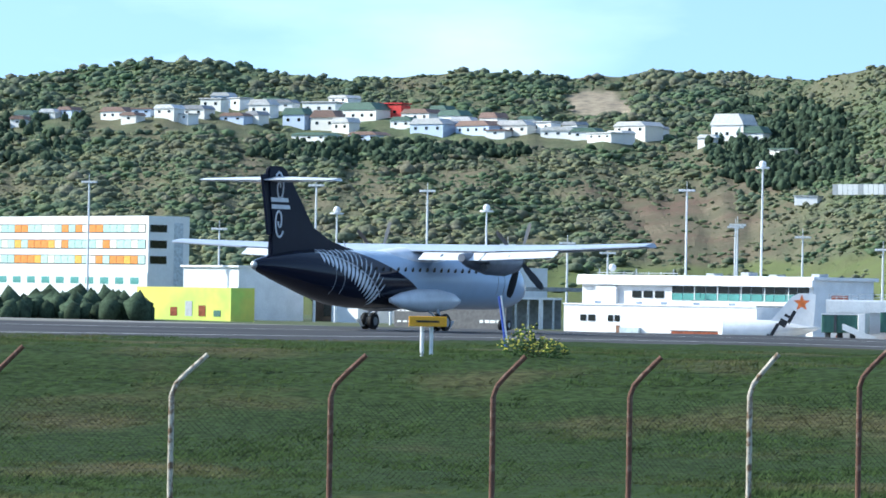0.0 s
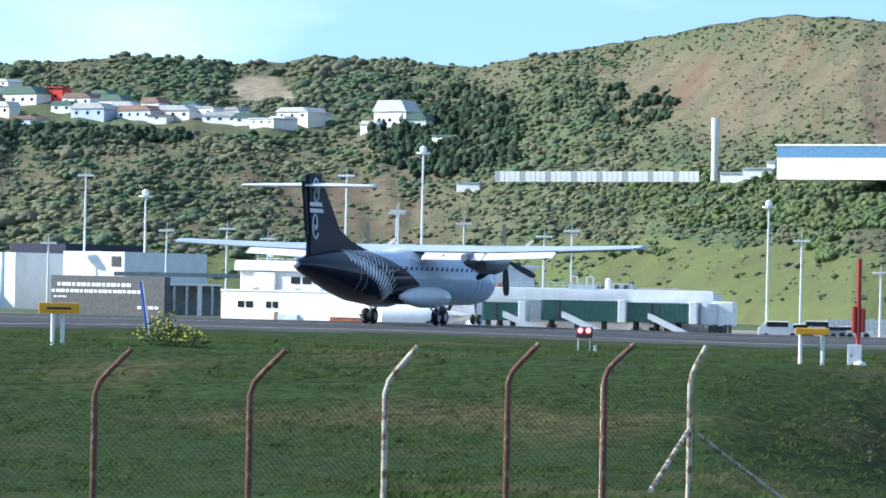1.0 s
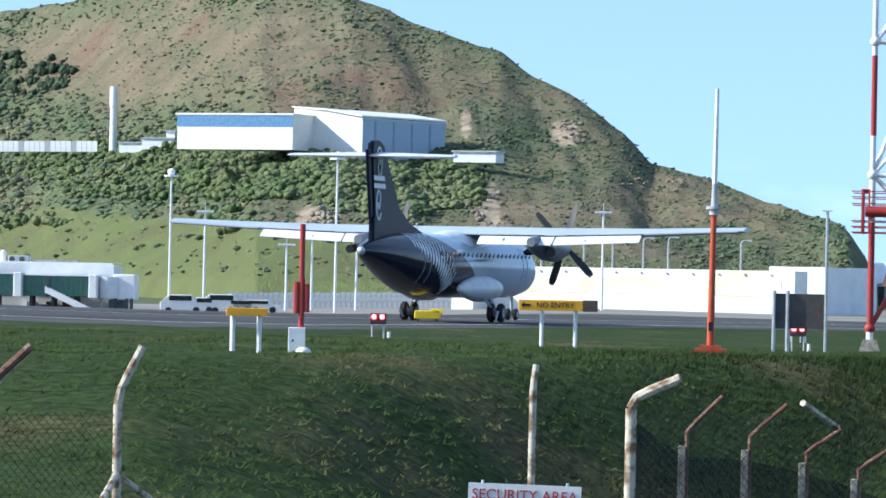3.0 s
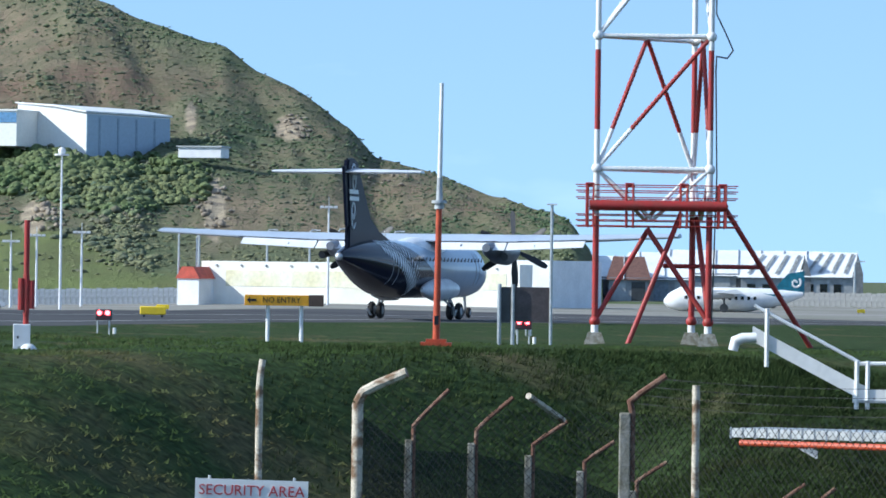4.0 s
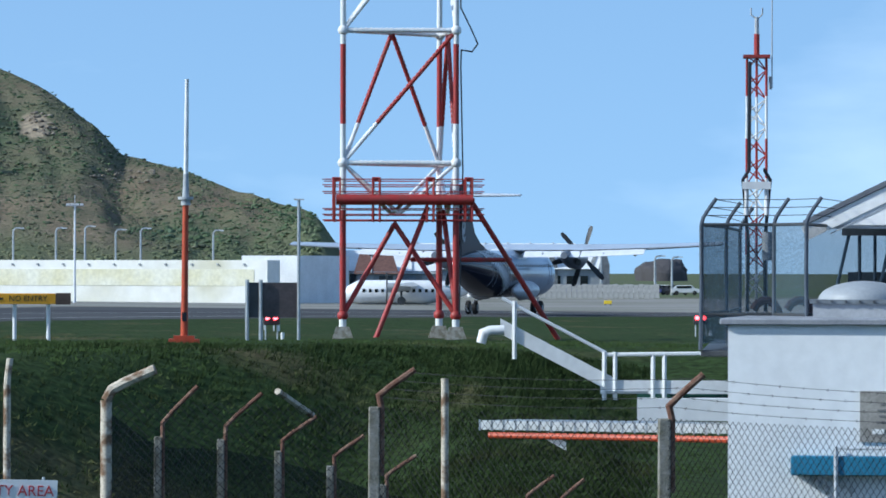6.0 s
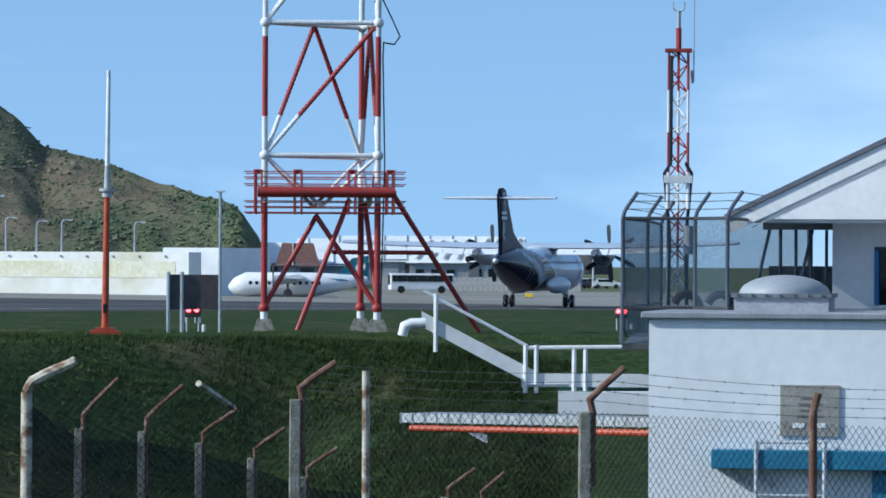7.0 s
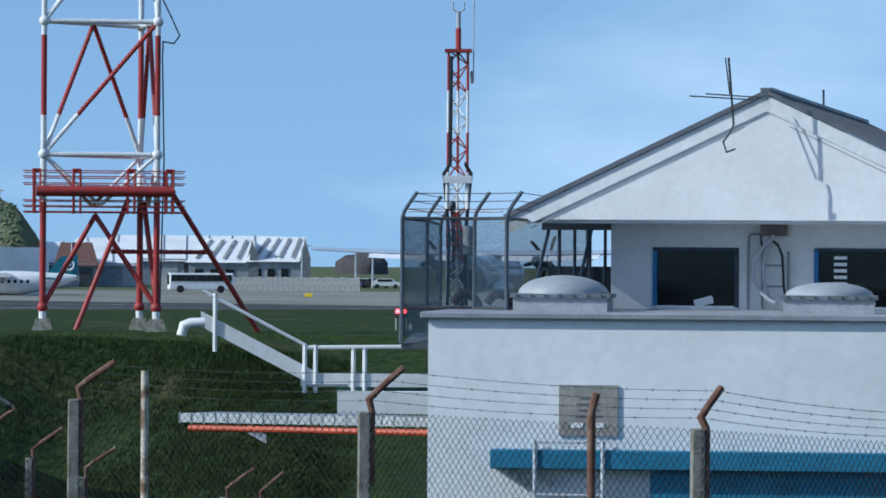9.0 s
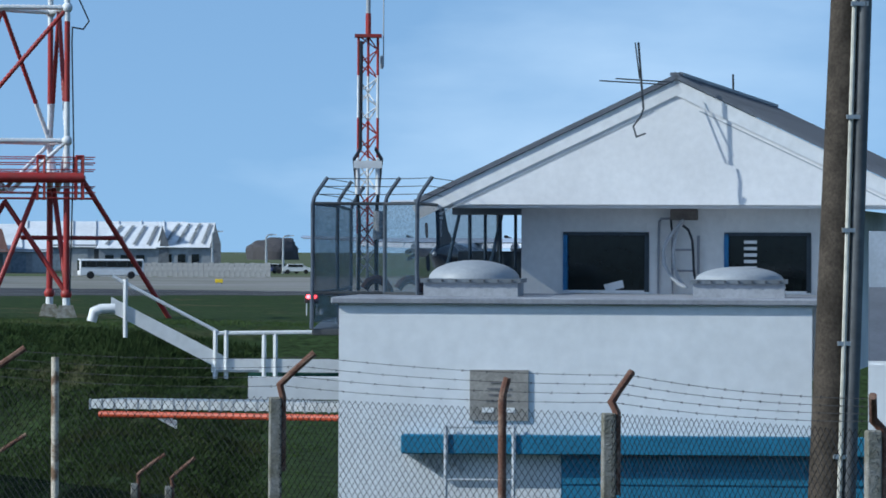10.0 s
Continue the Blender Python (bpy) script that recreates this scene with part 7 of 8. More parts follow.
# ---- vehicles on the apron ----
def car(u, d, length, colour, name="car", label="parked car", tall=1.45):
    o = gat(u, d)
    ob = thing(name, Matrix.Translation(o) @ Matrix.Rotation(facing(u), 4, "Z"), label, name, "parked vehicles")
    bm = bmesh.new()
    L, h = length / 2, tall
    prism(bm, ((-L, 0.35), (L, 0.35), (L, h * 0.6), (L * 0.62, h * 0.66), (L * 0.4, h), (-L * 0.6, h), (-L * 0.92, h * 0.66), (-L, h * 0.6)), -0.85, 0.85)
    bmesh.ops.bevel(bm, geom=bm.edges[:], offset=0.06, segments=1, affect="EDGES")
    part("body", bm, mat("car_%d" % int(colour[0] * 100 + colour[2] * 10), colour, 0.3, var=0.03), ob)
    part("side_window", boxbm((L * 1.0, 0.04, h * 0.26)), GLASS, ob, m=pose(-L * 0.1, -0.86, h * 0.82))
    for x in (-L * 0.62, L * 0.62):
        bm = bmesh.new()
        rod(bm, (x, -0.9, 0.33), (x, -0.65, 0.33), 0.33, n=12)
        part("wheel", bm, TYRE, ob)


rv = random.Random(9)
for i in range(16):
    car(337 + i * 17 + rv.uniform(-4, 4), 640 + rv.uniform(-8, 8), rv.uniform(3.8, 4.6), rv.choice(((0.7, 0.7, 0.7), (0.05, 0.05, 0.06), (0.3, 0.32, 0.34), (0.75, 0.74, 0.72), (0.1, 0.12, 0.3))), label="parked car beyond the airfield fence")
for x, c, l, t, nm in ((325, (0.75, 0.75, 0.75), 4.4, 1.9, "van"), (366, (0.72, 0.72, 0.72), 3.0, 1.6, "tug"), (398, (0.72, 0.73, 0.75), 4.6, 1.9, "van"), (432, (0.3, 0.3, 0.32), 4.0, 1.3, "car"), (462, (0.7, 0.7, 0.7), 4.0, 1.3, "car")):
    car(-770 + x - 784, 430, l, c, nm, "service vehicle parked on the apron", t)


def bus():
    o = at(263, 520.8, -1.09)
    ob = thing("bus", Matrix.Translation((o.x, o.y, gz(o.x, o.y))) @ Matrix.Rotation(facing(260, 6), 4, "Z"), "white airport bus with dark windows", "bus")
    L = 114 * 520 / K
    part("body", boxbm((L, 2.5, 2.0), 0.12), WHITE, ob, m=pose(0, 0, 1.35))
    part("window_band", boxbm((L * 0.94, 0.06, 0.75)), GLASS, ob, m=pose(0, -1.26, 1.75))
    for i in range(6):
        part("pillar", boxbm((0.07, 0.08, 0.75)), DGREY, ob, m=pose((-0.4 + i * 0.16) * L, -1.27, 1.75))
    part("windscreen", boxbm((0.06, 2.2, 1.2)), GLASS, ob, m=pose(-L / 2 - 0.01, 0, 1.6))
    for x in (-0.33, 0.3):
        bm = bmesh.new()
        rod(bm, (x * L, -1.28, 0.45), (x * L, -0.95, 0.45), 0.45, n=14)
        part("wheel", bm, TYRE, ob)


bus()


def turboprop():
    o = at(13, 450.0, -1.8)
    d = 450
    k = d / K * 0.92
    ob = thing("taxiing_turboprop", Matrix.Translation((o.x, o.y, gz(o.x, o.y))) @ Matrix.Rotation(facing(40), 4, "Z"), "white turboprop with a teal tail and white spiral, taxiing", "airplane")
    z = lambda y: 2 + (468 - y) * d / K - gz(o.x, o.y)
    wh = mat("jet_white", (0.78, 0.78, 0.78))
    bm = bmesh.new()
    loft(bm, [[Vector((x * k, r * math.cos(t), zc + r * math.sin(t))) for t in np.linspace(0, 2 * math.pi, 20, endpoint=False)] for x, zc, r in ((-132, z(512), 0.2), (-122, z(510), 0.8), (-100, z(507), 1.25), (30, z(507), 1.25), (95, z(502), 0.8), (135, z(496), 0.25))])
    part("fuselage", bm, wh, ob, "", True)
    bm = bmesh.new()
    prism(bm, ((70 * k, z(497)), (105 * k, z(460)), (137 * k, z(455)), (137 * k, z(497))), -0.12, 0.12)
    fin = part("fin", bm, mat("tail_teal", (0.02, 0.17, 0.24), 0.4), ob, "teal tail fin")
    bm = bmesh.new()
    pts = [Vector(((120 + (2 + 0.7 * i) * math.cos(i * 0.55)) * k, -0.16, z(476) + (2 + 0.7 * i) * k * math.sin(i * 0.55))) for i in range(14)]
    for a, b in zip(pts, pts[1:]):
        rod(bm, a, b, 0.12, n=5)
    part("livery_spiral", bm, WHITE, fin)
    bm = bmesh.new()
    loft(bm, [airfoil(-10 * k + 1.2, 2.4, 0.3, y, z(494)) for y in (-9, 9)])
    part("wing", bm, wh, ob, "", True)
    bm = bmesh.new()
    prism(bm, ((-20 * k, z(492)), (90 * k, z(497)), (100 * k, z(500)), (-20 * k, z(499))), -0.9, -0.8)
    part("roof_stripe", bm, mat("tail_teal", (0.02, 0.17, 0.24)), ob)
    for y in (-3.9, 3.9):
        bm = bmesh.new()
        rod(bm, (-45 * k, y, z(499)), (0, y, z(497)), 0.5, 0.4, 12)
        part("engine", bm, GREY, ob, "", True)
        bm = bmesh.new()
        for a in (0.4, 2.0, 3.5, 5.1):
            rod(bm, (-46 * k, y, z(499)), (-46 * k, y + 1.7 * math.cos(a), z(499) + 1.7 * math.sin(a)), 0.08, n=5)
        part("propeller", bm, DGREY, ob)
        bm = bmesh.new()
        rod(bm, (-18 * k, y, 0.5), (-18 * k, y, z(499)), 0.12, n=6)
        rod(bm, (-18 * k, y - 0.3, 0.45), (-18 * k, y + 0.3, 0.45), 0.45, n=12)
        part("gear", bm, DGREY, ob)
    bm = bmesh.new()
    rod(bm, (-105 * k, 0, 0.3), (-105 * k, 0, z(512)), 0.1, n=6)
    part("nose_gear", bm, DGREY, ob)
    for i in range(12):
        part("window", boxbm((0.3, 0.05, 0.35)), GLASS, ob, m=pose((-90 + i * 12) * k, -1.24, z(504)))
    return ob


TURBOPROP = turboprop()

# ---- long wall, sheds and hangars to the right of the hill ----
wallo, wallw, wallg = block("blast_wall", at(-716, 472.0, 3.02), at(-154, 470.1, -1.03), 3, CREAM, "long stained cream concrete wall", "wall", -5)
part("stained_band", boxbm((wallw * 0.88, 0.05, 1.75)), mat("yellowed_render", (0.68, 0.64, 0.44), 0.85, var=0.1, scale=0.25, col2=(0.76, 0.74, 0.62), lo=0.4, hi=0.62), wallo, "yellowed band of old render", m=pose(wallw * 0.02, -0.02, at(-716, 472.0, 3.02).z - wallg - 1.85))
for i in range(12):
    part("wall_lamp", boxbm((0.22, 0.2, 0.22), 0.03), GREY, wallo, m=pose(wallw * (-0.45 + 0.08 * i), -0.08, at(-716, 472.0, 3.02).z - wallg - 0.45))
block("wall_end", at(-194, 470.1, 3.53), at(-94, 470.1, -1.01), 12, WALLW, "plain white end block of the long wall", "building", -8)
hb, hw, hg = block("red_roofed_hut", at(-753, 477.3, 1.05), at(-716, 477.1, -0.42), 5, WALLW, "small white hut with red roof", "hut")
bm = bmesh.new()
prism(bm, ((-hw / 2 - 0.2, 0), (hw / 2 + 0.2, 0), (hw / 2 - 0.6, 1.3), (-hw / 2 + 0.6, 1.3)), -0.2, 5.2)
part("roof", bm, mat("red_roof", (0.5, 0.08, 0.05), 0.6), hb, m=pose(0, 0, at(-753, 477.3, 1.05).z - hg))


def saddle(bm, w, z0, z1, depth, hip):
    """A pitched roof with its ridge along x; hip draws the ridge's ends in."""
    e = [Vector((-w / 2 - 0.4, -0.5, z0)), Vector((w / 2 + 0.4, -0.5, z0)), Vector((w / 2 + 0.4, depth + 0.5, z0)), Vector((-w / 2 - 0.4, depth + 0.5, z0))]
    r = [Vector((-w / 2 + hip, depth / 2, z1)), Vector((w / 2 - hip, depth / 2, z1))]
    a, b, c, d, p, q = [bm.verts.new(v) for v in e + r]
    for f in ((a, b, q, p), (c, d, p, q), (b, c, q), (d, a, p), (a, d, c, b)):
        bm.faces.new(f)


def shed(tl, br, depth, label, roof_m, wall_m, turn=0.0, gable=0.0, n=0):
    c, w, z0, z1 = rect_of(tl, br)
    g = gz(c.x, c.y) - 0.3
    u = math.atan2(c.x, c.y) * K
    ob = thing("hangar", Matrix.Translation((c.x, c.y, g)) @ Matrix.Rotation(facing(u, turn), 4, "Z"), label, "hangar", "hangars")
    h = z1 - g
    part("wall", boxbm((w, depth, h * 0.55)), wall_m, ob, m=pose(0, depth / 2, h * 0.275))
    bm = bmesh.new()
    saddle(bm, w, h * 0.5, h, depth, gable * w)
    part("roof", bm, roof_m, ob, "pale metal roof")
    for i in range(int(w / 4)):
        bm = bmesh.new()
        x = -w / 2 + gable * w + (i + 0.5) * 4 * (1 - 2 * gable)
        rod(bm, (x, -0.5, h * 0.5 + 0.12), (x, depth / 2, h + 0.12), 0.1, n=4)
        part("roof_seam", bm, GREY, ob)
    for i in range(n):
        part("door", boxbm((w / n * 0.7, 0.1, h * 0.4)), (GREY, DGREY, mat("blue_grey_door", (0.25, 0.3, 0.36), 0.5))[i % 3], ob, m=pose(-w / 2 + w * (i + 0.5) / n, -0.05, h * 0.26))
    return ob


pale_roof = mat("pale_roof", (0.82, 0.83, 0.83), 0.5, var=0.06, scale=0.15)
grey_wall = mat("shed_grey", (0.34, 0.36, 0.38), 0.7, var=0.15, scale=0.2)
shed(at(-490, 643.4, 5.64), at(-62, 640.7, -2.63), 30, "long hangar with a pale shallow roof", pale_roof, WALLW, 0, 0.12, 3)
shed(at(-103, 630.9, 4.93), at(157, 630.1, -2.47), 30, "row of grey hangars with pale roofs", pale_roof, grey_wall, 0, 0.05, 7)
shed(at(9, 622.4, 4.78), at(79, 622.3, 1.58), 14, "small shed with a rusty brown roof", mat("brown_roof", (0.16, 0.08, 0.06), 0.7), grey_wall, 0, 0.1, 2)
shed(at(77, 680.3, 6.30), at(417, 680.1, -2.70), 30, "long grey hangar with a white roof", pale_roof, grey_wall, 0, 0.05, 9)
shed(at(29, 692.5, 5.89), at(248, 691.2, -0.68), 24, "grey workshop with a white roof", pale_roof, grey_wall, 0, 0.06, 6)
for x0, x1, y in ((335, 458, 425), (440, 550, 421)):  # pair of gabled hangars turned to show their roofs
    tl, br = at(691 + x0 - 784, 655, 2 + (468 - y) * 655 / K), at(691 + x1 - 784, 655, -1.6)
    c, w, z0, z1 = rect_of(tl, br)
    u = math.atan2(c.x, c.y) * K
    ob = thing("gabled_hangar", Matrix.Translation((c.x, c.y, -1.9)) @ Matrix.Rotation(facing(u, 0), 4, "Z"), "gabled hangar with a ribbed white roof and grey end", "hangar", "hangars")
    h = z1 + 1.9
    part("wall", boxbm((w, 14, h * 0.55)), grey_wall, ob, m=pose(0, 7, h * 0.275))
    bm = bmesh.new()
    lo = [Vector((-w * 0.55, -0.5, h * 0.52)), Vector((w * 0.32, -0.5, h * 0.52)), Vector((w * 0.42, 7, h)), Vector((-w * 0.3, 7, h)), Vector((w * 0.42, 14, h * 0.52)), Vector((-w * 0.3, 14, h * 0.52))]
    v = [bm.verts.new(p) for p in lo]
    for f in ((0, 1, 2, 3), (3, 2, 4, 5), (0, 3, 5), (1, 4, 2)):
        bm.faces.new([v[i] for i in f])
    part("roof", bm, pale_roof, ob, "white ribbed roof")
    bm = bmesh.new()
    prism(bm, ((w * 0.325, 0), (w * 0.5, 0), (w * 0.5, h * 0.6), (w * 0.405, h * 0.98)), -0.2, 13.5)
    part("gable_end", bm, mat("dark_gable", (0.2, 0.21, 0.22), 0.7), ob)
    for i in range(4):
        bm = bmesh.new()
        x0, x1 = -w * 0.42 + i * w * 0.2, -w * 0.2 + i * w * 0.17
        vs = [bm.verts.new(p) for p in ((x0, 0.3, h * 0.6), (x0 + w * 0.05, 0.3, h * 0.6), (x1 + w * 0.05, 6.2, h * 0.98), (x1, 6.2, h * 0.98))]
        bm.faces.new(vs)
        bmesh.ops.solidify(bm, geom=bm.faces[:], thickness=0.3)
        part("roof_light", bm, mat("roof_light_grey", (0.45, 0.47, 0.48), 0.5), ob)
    for i in range(3):
        part("window", boxbm((w * 0.12, 0.1, h * 0.18)), GLASS, ob, m=pose(-w * 0.35 + i * w * 0.22, -0.05, h * 0.3))


def far_fence():
    for u0, u1, d, h, m_, label in ((180, 545, 560, 1.8, mat("pale_boards", (0.5, 0.48, 0.44), 0.8, var=0.1), "pale board fence along the airfield"), (-1150, -560, 520, 1.9, mat("white_pickets", (0.62, 0.62, 0.62), 0.7), "whitish panel fence along the apron")):
        ob = thing("board_fence", Matrix.Identity(4), label, "fence")
        n = int((u1 - u0) / 9)
        me = None
        for i in range(n):
            u = u0 + (u1 - u0) * (i + 0.5) / n
            p = gat(u, d)
            w = (u1 - u0) / n * d / K
            if me is None:
                q = part("board", boxbm((w * 0.96, 0.08, h)), m_, ob)
                me = q.data
            else:
                q = new("board", me)
                q.parent = ob
            q.matrix_basis = Matrix.Translation(p + Vector((0, 0, h / 2 + 0.06 * math.sin(i * 2.3)))) @ Matrix.Rotation(facing(u), 4, "Z")


far_fence()


def sea_rock():
    bm = bmesh.new()
    bmesh.ops.create_icosphere(bm, subdivisions=4, radius=1)
    for v in bm.verts:
        n = noise.fractal(v.co * 1.7, 1.0, 2.0, 4)
        v.co = Vector((v.co.x * (1 + 0.22 * n), v.co.y, max(-0.2, v.co.z) ** 1.0 if v.co.z <= 0 else v.co.z ** 0.45 * (1 + 0.16 * n)))
    d = 1500
    k = d / K
    c = at(691 + 645 - 784, d, -2)
    ob = part("sea_rock", bm, mat("dark_rock", (0.1, 0.095, 0.1), 0.9, var=0.25, scale=0.05), None, m=Matrix.Translation(c) @ Matrix.Diagonal((45 * k, 20, 40 * k, 1)))
    tagged(ob, "flat-topped dark rock beyond the airfield", "rock")


sea_rock()


# ---- hangar, chimney and fence on the hill shelf ----
def hill_works():
    def spot(x, y):
        u = -1284 + x - 784
        e = 481 - y + 0.021 * (x - 784)
        p = hill_at(u, e)
        return u, math.hypot(p.x, p.y) - 16, e
    u, d, e = spot(1160, 282)
    k = d / K
    z = lambda y: 2 + (481 - y + 7) * k
    ob = thing("hill_hangar", Matrix.Translation(at(-1284 + 1150 - 784, d, 0)) @ Matrix.Rotation(facing(u, -38), 4, "Z"), "large white hangar with a curved roof on the hill shelf", "hangar")
    fw, sw = 122 * k / math.cos(radians(38)), 150 * k / math.sin(radians(38))
    bm = bmesh.new()
    prism(bm, ((-fw, z(290)), (0, z(290)), (0, z(214)), (-fw * 0.5, z(202)), (-fw, z(196))), 0, sw)
    part("wall", bm, mat("hangar_white", (0.8, 0.8, 0.78), 0.6, var=0.03), ob)
    bm = bmesh.new()
    prism(bm, ((0.3, z(213)), (-fw * 0.5, z(201)), (-fw - 0.3, z(195)), (-fw - 0.3, z(193)), (-fw * 0.5, z(198)), (0.3, z(210))), -0.4, sw + 0.4)
    part("roof", bm, WHITE, ob, "curved white roof")
    # blue-grey sheet and strips paint the shade on the white hangar's right side
    part("side_shade", boxbm((0.15, sw, z(216) - z(290))), mat("blue_grey_shade", (0.36, 0.45, 0.55), 0.5, var=0.04), ob, "hangar's right side with blue-grey shade painted on", m=pose(0.06, sw / 2, (z(216) + z(290)) / 2))
    for i in range(4):
        part("side_panel", boxbm((0.1, sw * 0.02, z(220) - z(290))), mat("shade_side_seam", (0.28, 0.36, 0.45), 0.5), ob, m=pose(0.16, sw * (0.15 + 0.22 * i), (z(220) + z(290)) / 2))
    ob2 = thing("hill_annex", Matrix.Translation(at(-1284 + 925 - 784, d + 4, 0)) @ Matrix.Rotation(facing(u, -25), 4, "Z"), "long low white building with a blue stripe", "building")
    w = 208 * k / math.cos(radians(25))
    part("wall", boxbm((w, 10, z(212) - z(274))), mat("hangar_white", (0.8, 0.8, 0.78)), ob2, m=pose(0, 5, (z(212) + z(274)) / 2))
    part("stripe", boxbm((w, 0.1, 18 * k)), mat("stripe_blue", (0.12, 0.28, 0.5), 0.5), ob2, m=pose(0, -0.04, z(224)))
    part("roof", boxbm((w + 0.5, 10.5, 0.3)), WHITE, ob2, m=pose(0, 5, z(211)))
    # chimney
    u, d, e = spot(711, 270)
    k = d / K
    ch = thing("chimney", Matrix.Translation(at(u, d, 2 + 195 * k)), "slender white chimney on the hill shelf", "chimney")
    bm = bmesh.new()
    rod(bm, (0, 0, 0), (0, 0, 105 * k), 7 * k, 6 * k, 14)
    part("stack", bm, WHITE, ch, "", True)
    bm = bmesh.new()
    rod(bm, (0, 0, 88 * k), (0, 0, 124 * k), 7.6 * k, 7.4 * k, 14)
    part("sleeve", bm, WHITE, ch, "", True)
    # white panels along the shelf
    fe = thing("shelf_fence", Matrix.Identity(4), "white panel fence along the hill shelf", "fence")
    for i in range(40):
        x = 320 + i * 9.2
        u, d, e = spot(x, 276)
        k = d / K
        part("panel", boxbm((9 * k, 0.2, 19 * k)), WALLW if i % 5 else GREY, fe, m=Matrix.Translation(at(u, d, 2 + (e + 10) * k)) @ Matrix.Rotation(facing(u, -20), 4, "Z"))
    for x, y, w_, h in ((745, 268, 50, 12), (790, 262, 60, 14), (812, 246, 16, 10), (1350, 284, 80, 12), (268, 286, 44, 12)):
        u, d, e = spot(x, y)
        k = d / K
        ob = thing("shelf_shed", Matrix.Translation(at(u, d, 2 + (e - 4) * k)) @ Matrix.Rotation(facing(u, -20), 4, "Z"), "low white shed on the hill shelf", "shed", "shelf sheds")
        part("wall", boxbm((w_ * k, 4, h * k + 0.6)), WALLW, ob, m=pose(0, 2, h * k / 2 - 0.3))
        part("roof", boxbm((w_ * k + 0.5, 4.6, 0.25)), GREY, ob, m=pose(0, 2, h * k + 0.1))


hill_works()


# ---- houses on the hill ----
def house(u, e, w, h, wall_m, roof_m, turn, flat=False):
    p = hill_at(u, e)
    d = math.hypot(p.x, p.y) - 13
    k = d / K
    ob = thing("hill_house", Matrix.Translation(at(u, d, 2 + (e - h * 0.45) * k)) @ Matrix.Rotation(facing(u, turn), 4, "Z"), "pale hillside house with a pitched roof among trees" if not flat else "pale flat-roofed hillside house among trees", "house", "hill houses")
    W_, H = w * k * 1.3, h * k * 1.35
    dep = max(5.0, W_ * 0.6)
    part("wall", boxbm((W_, dep, H * 0.72 + 3)), wall_m, ob, m=pose(0, dep / 2, H * 0.36 - 1.5))
    bm = bmesh.new()
    if flat:
        box(bm, (0, dep / 2, H * 0.8), (W_ + 0.8, dep + 0.8, 0.4))
    else:
        prism(bm, ((-W_ / 2 - 0.4, H * 0.7), (W_ / 2 + 0.4, H * 0.7), (W_ * 0.36, H * 1.08), (-W_ * 0.36, H * 1.08)), -0.4, dep + 0.4)
    part("roof", bm, roof_m, ob)
    n = max(1, int(W_ / 3.6))
    for i in range(n):
        part("window", boxbm((1.1, 0.1, min(1.0, H * 0.22))), GLASS, ob, m=pose(-W_ / 2 + W_ * (i + 0.5) / n, -0.04, H * 0.42))


def hill_houses():
    rnd = random.Random(14)
    walls = (mat("house_white", (0.82, 0.82, 0.8), 0.7, var=0.03), mat("house_cream", (0.78, 0.76, 0.7), 0.7, var=0.03), mat("house_white", (0.82, 0.82, 0.8)), mat("house_blue", (0.5, 0.6, 0.75), 0.7, var=0.03))
    roofs = (mat("roof_pale", (0.55, 0.55, 0.55), 0.6), mat("roof_grey", (0.3, 0.31, 0.33), 0.6), mat("roof_white", (0.7, 0.7, 0.7), 0.6), mat("roof_brown", (0.25, 0.16, 0.13), 0.7), mat("roof_green", (0.1, 0.18, 0.14), 0.6))
    for i, (u, e, w, h) in enumerate(HOUSE_PLOTS):
        if i == 32:
            house(u, e, w, h, walls[0], roofs[2], -35)
        elif i == 17:
            house(u, e - 2, w + 6, h + 8, mat("red_wall", (0.75, 0.06, 0.05), 0.5), mat("red_roof_bright", (0.7, 0.05, 0.05), 0.5), -30, True)
        else:
            house(u, e, w, h, rnd.choice(walls), rnd.choice(roofs), rnd.uniform(-50, -25), rnd.random() < 0.25)


hill_houses()

# ---- darker woods, rock faces and single trees on the hill ----
def patch(n, u0, u1, e0, e1, rmin, rmax, seed, tall):
    r, out = random.Random(seed), []
    while len(out) < n:
        u, e = r.uniform(u0, u1), r.uniform(e0, e1)
        q = ((u - (u0 + u1) / 2) / ((u1 - u0) / 2)) ** 2 + ((e - (e0 + e1) / 2) / ((e1 - e0) / 2)) ** 2
        if q > 1 + 0.5 * noise.noise((u * 0.02, e * 0.03, 1)):
            continue
        p = hill_at(u, e)
        out.append((p.x, p.y, p.z, r.uniform(rmin, rmax), tall * r.uniform(0.8, 1.3)))
    return out


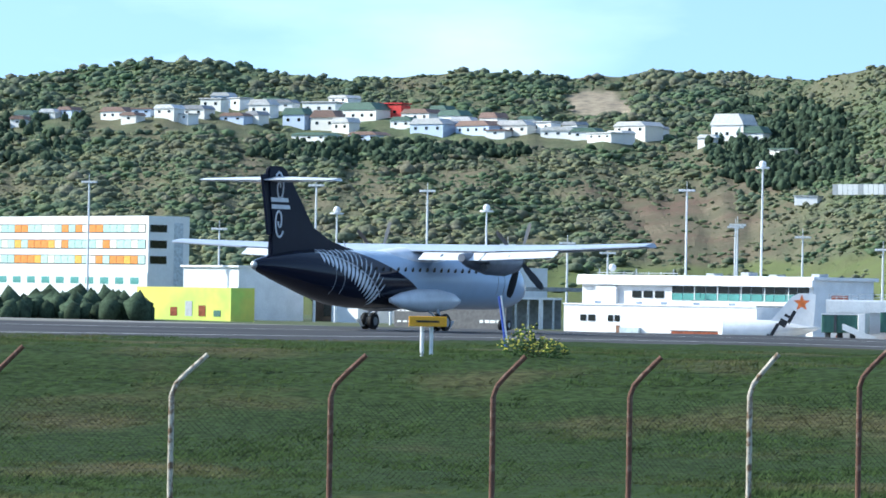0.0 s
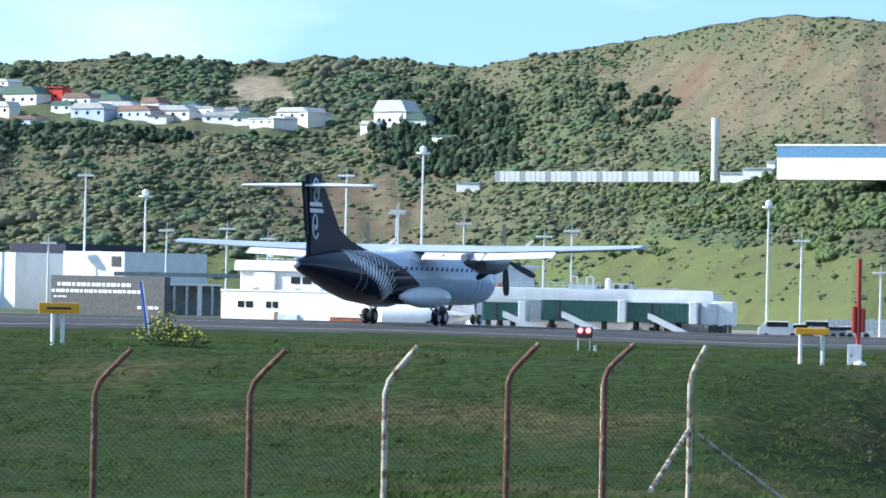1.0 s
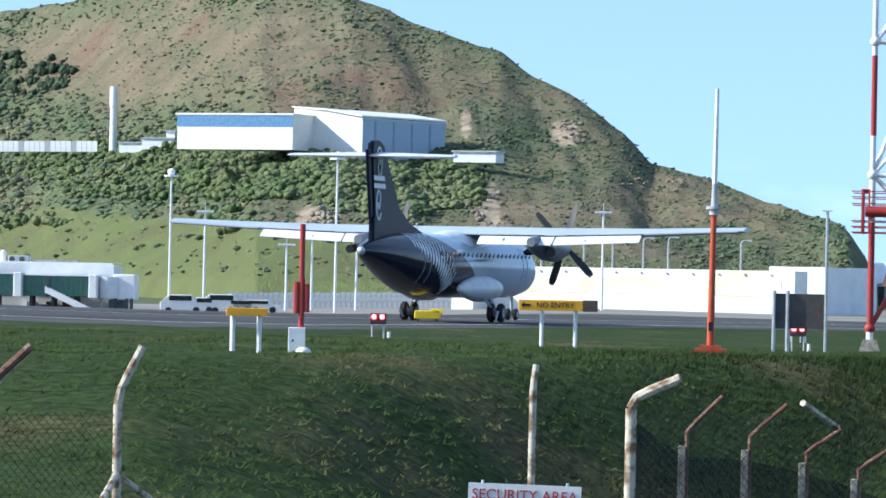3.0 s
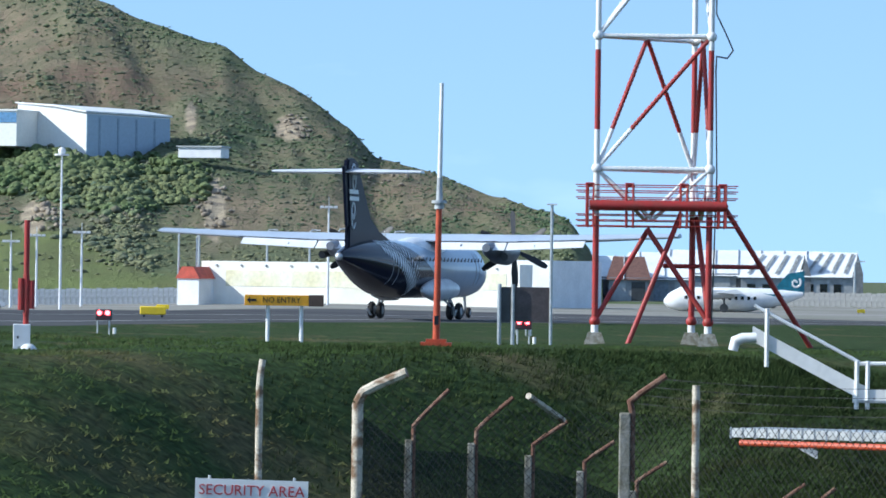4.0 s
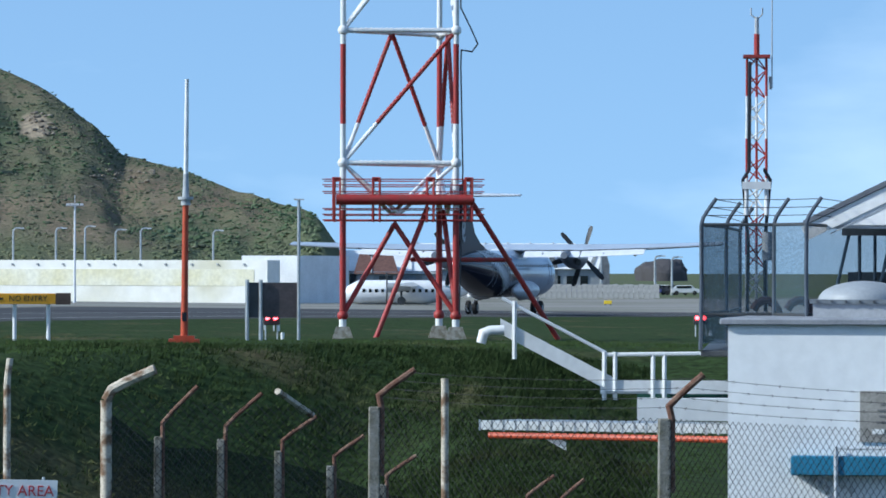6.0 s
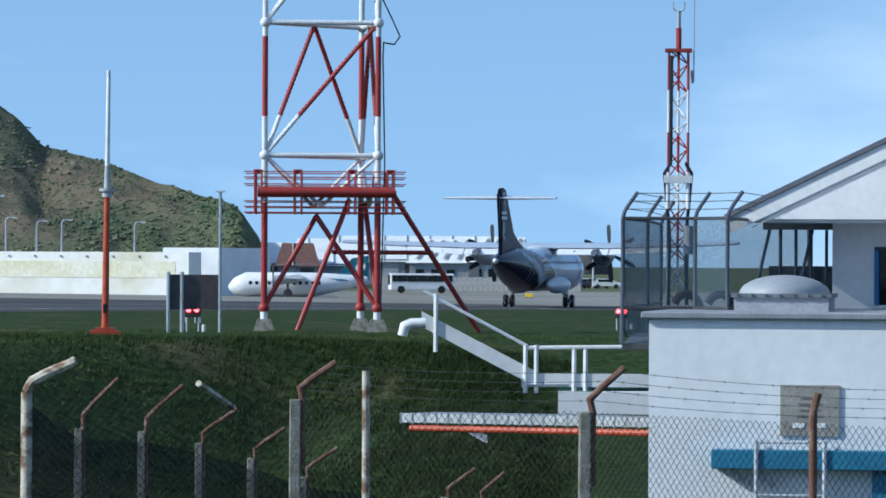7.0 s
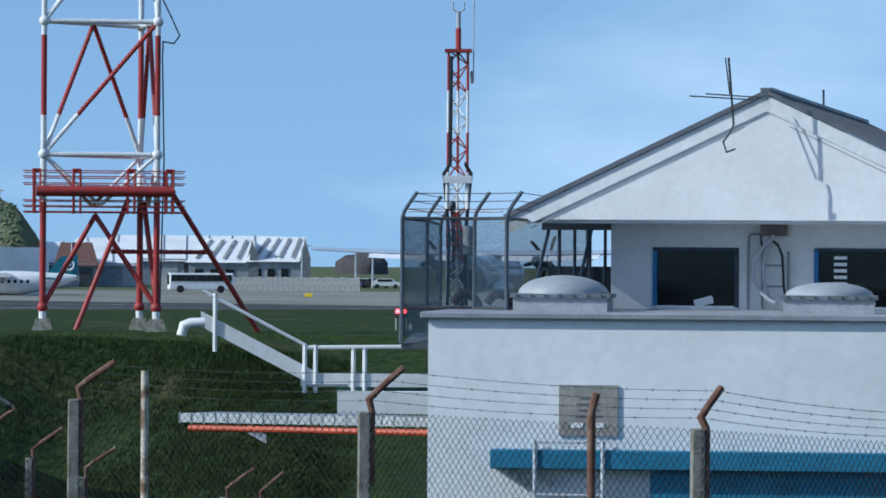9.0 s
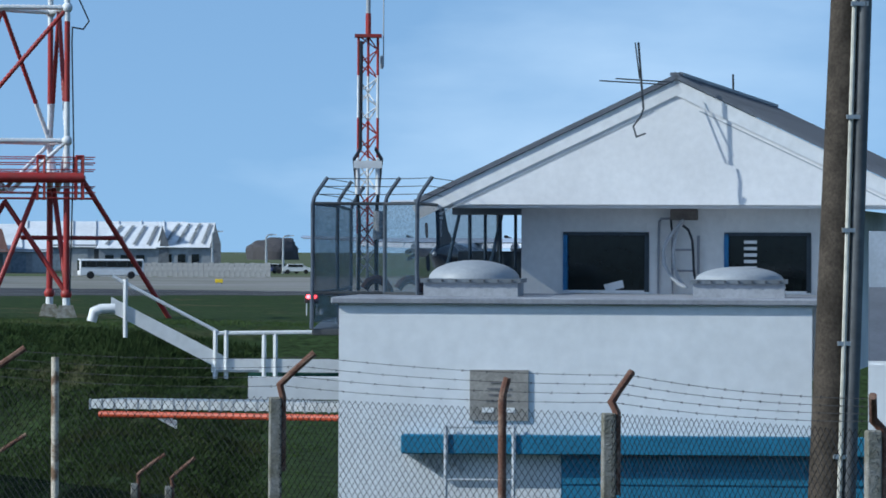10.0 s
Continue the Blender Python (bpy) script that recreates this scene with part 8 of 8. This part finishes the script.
clumps("pine_wood", patch(420, -1980, -1700, 200, 365, 1.3, 2.6, 41, 1.25) + patch(70, -1660, -1420, 300, 370, 1.0, 2.0, 42, 1.2) + patch(60, -3290, -3100, 225, 330, 1.8, 3.4, 43, 1.2) + patch(160, -2800, -2300, 235, 275, 1.6, 3.0, 44, 1.1), PINEM, "dark pine wood on the hillside", 33, 4, 2)
clumps("pasture_trees", patch(16, -1550, -1500, 62, 92, 0.9, 1.6, 61, 0.9) + patch(14, -1480, -1440, 66, 90, 0.8, 1.5, 62, 0.9) + patch(30, -1180, -1100, 60, 105, 0.7, 1.6, 63, 0.9), TREEM, "few round trees on the green pasture", 38, 4, 2)
clumps("shelf_trees", patch(1300, -1560, -820, 120, 222, 0.5, 1.7, 45, 0.7) + patch(420, -1000, -700, 100, 205, 0.5, 1.5, 46, 0.7), TREEM, "green trees and bushes below the hill shelf", 34, 4, 2)
clumps("rock_face", patch(26, -580, -510, 225, 275, 0.3, 0.8, 47, 0.5) + patch(30, -720, -660, 60, 165, 0.3, 0.9, 48, 0.7) + patch(30, -460, -330, 150, 175, 0.3, 0.8, 50, 0.5) + patch(24, -1010, -960, 60, 110, 0.3, 1, 51, 0.8), ROCKM, "pale bare rock breaking through the hillside", 35)


def motions():
    track = [  # seconds, x, y, heading
        (0, -64.7, 182.9, 10.5), (0.5, -62.1, 208.2, 9.0), (1, -54.0, 210.6, 8.0), (1.5, -41.2, 185.9, 7.6), (2, -29.9, 171.2, 7.9), (2.5, -24.6, 183.0, 8.5), (3, -19.3, 197.6, 9.8), (4.5, -4.7, 232.4, 12.4),
        (5, 0.4, 245.4, 12.8), (5.5, 5.0, 257.0, 13.2), (7, 17.9, 293.0, 14.3), (7.5, 21.8, 303.8, 15.0), (8, 25.8, 312.5, 15.6), (9, 33.0, 331.0, 16.0), (10, 40.4, 348.0, 16.4)]
    walk(AIRLINER, [(t, pose(x, y, 0.68 - 0.008 * x - 0.005 * y + 0.01, 0, 0, 90 - h)) for t, x, y, h in track])
    rows = []
    for t in range(11):  # the small airliner taxies to the left behind the runway
        p = gat(474.0 - 61.5 * t, 450.0)
        rows.append((t, pose(p.x, p.y, p.z, 0, 0, -0.3)))
    walk(TURBOPROP, rows)
    for prop in PROPS:
        c = prop.matrix_basis.translation.copy()
        walk(prop, [(k / 10, pose(*c, k * 52.0, 0, 0)) for k in range(101)])
    for ob, c, r in WHEELS:
        walk(ob, [(k / 10, pose(*c, 0, k * 75.0, 0)) for k in range(101)])


motions()
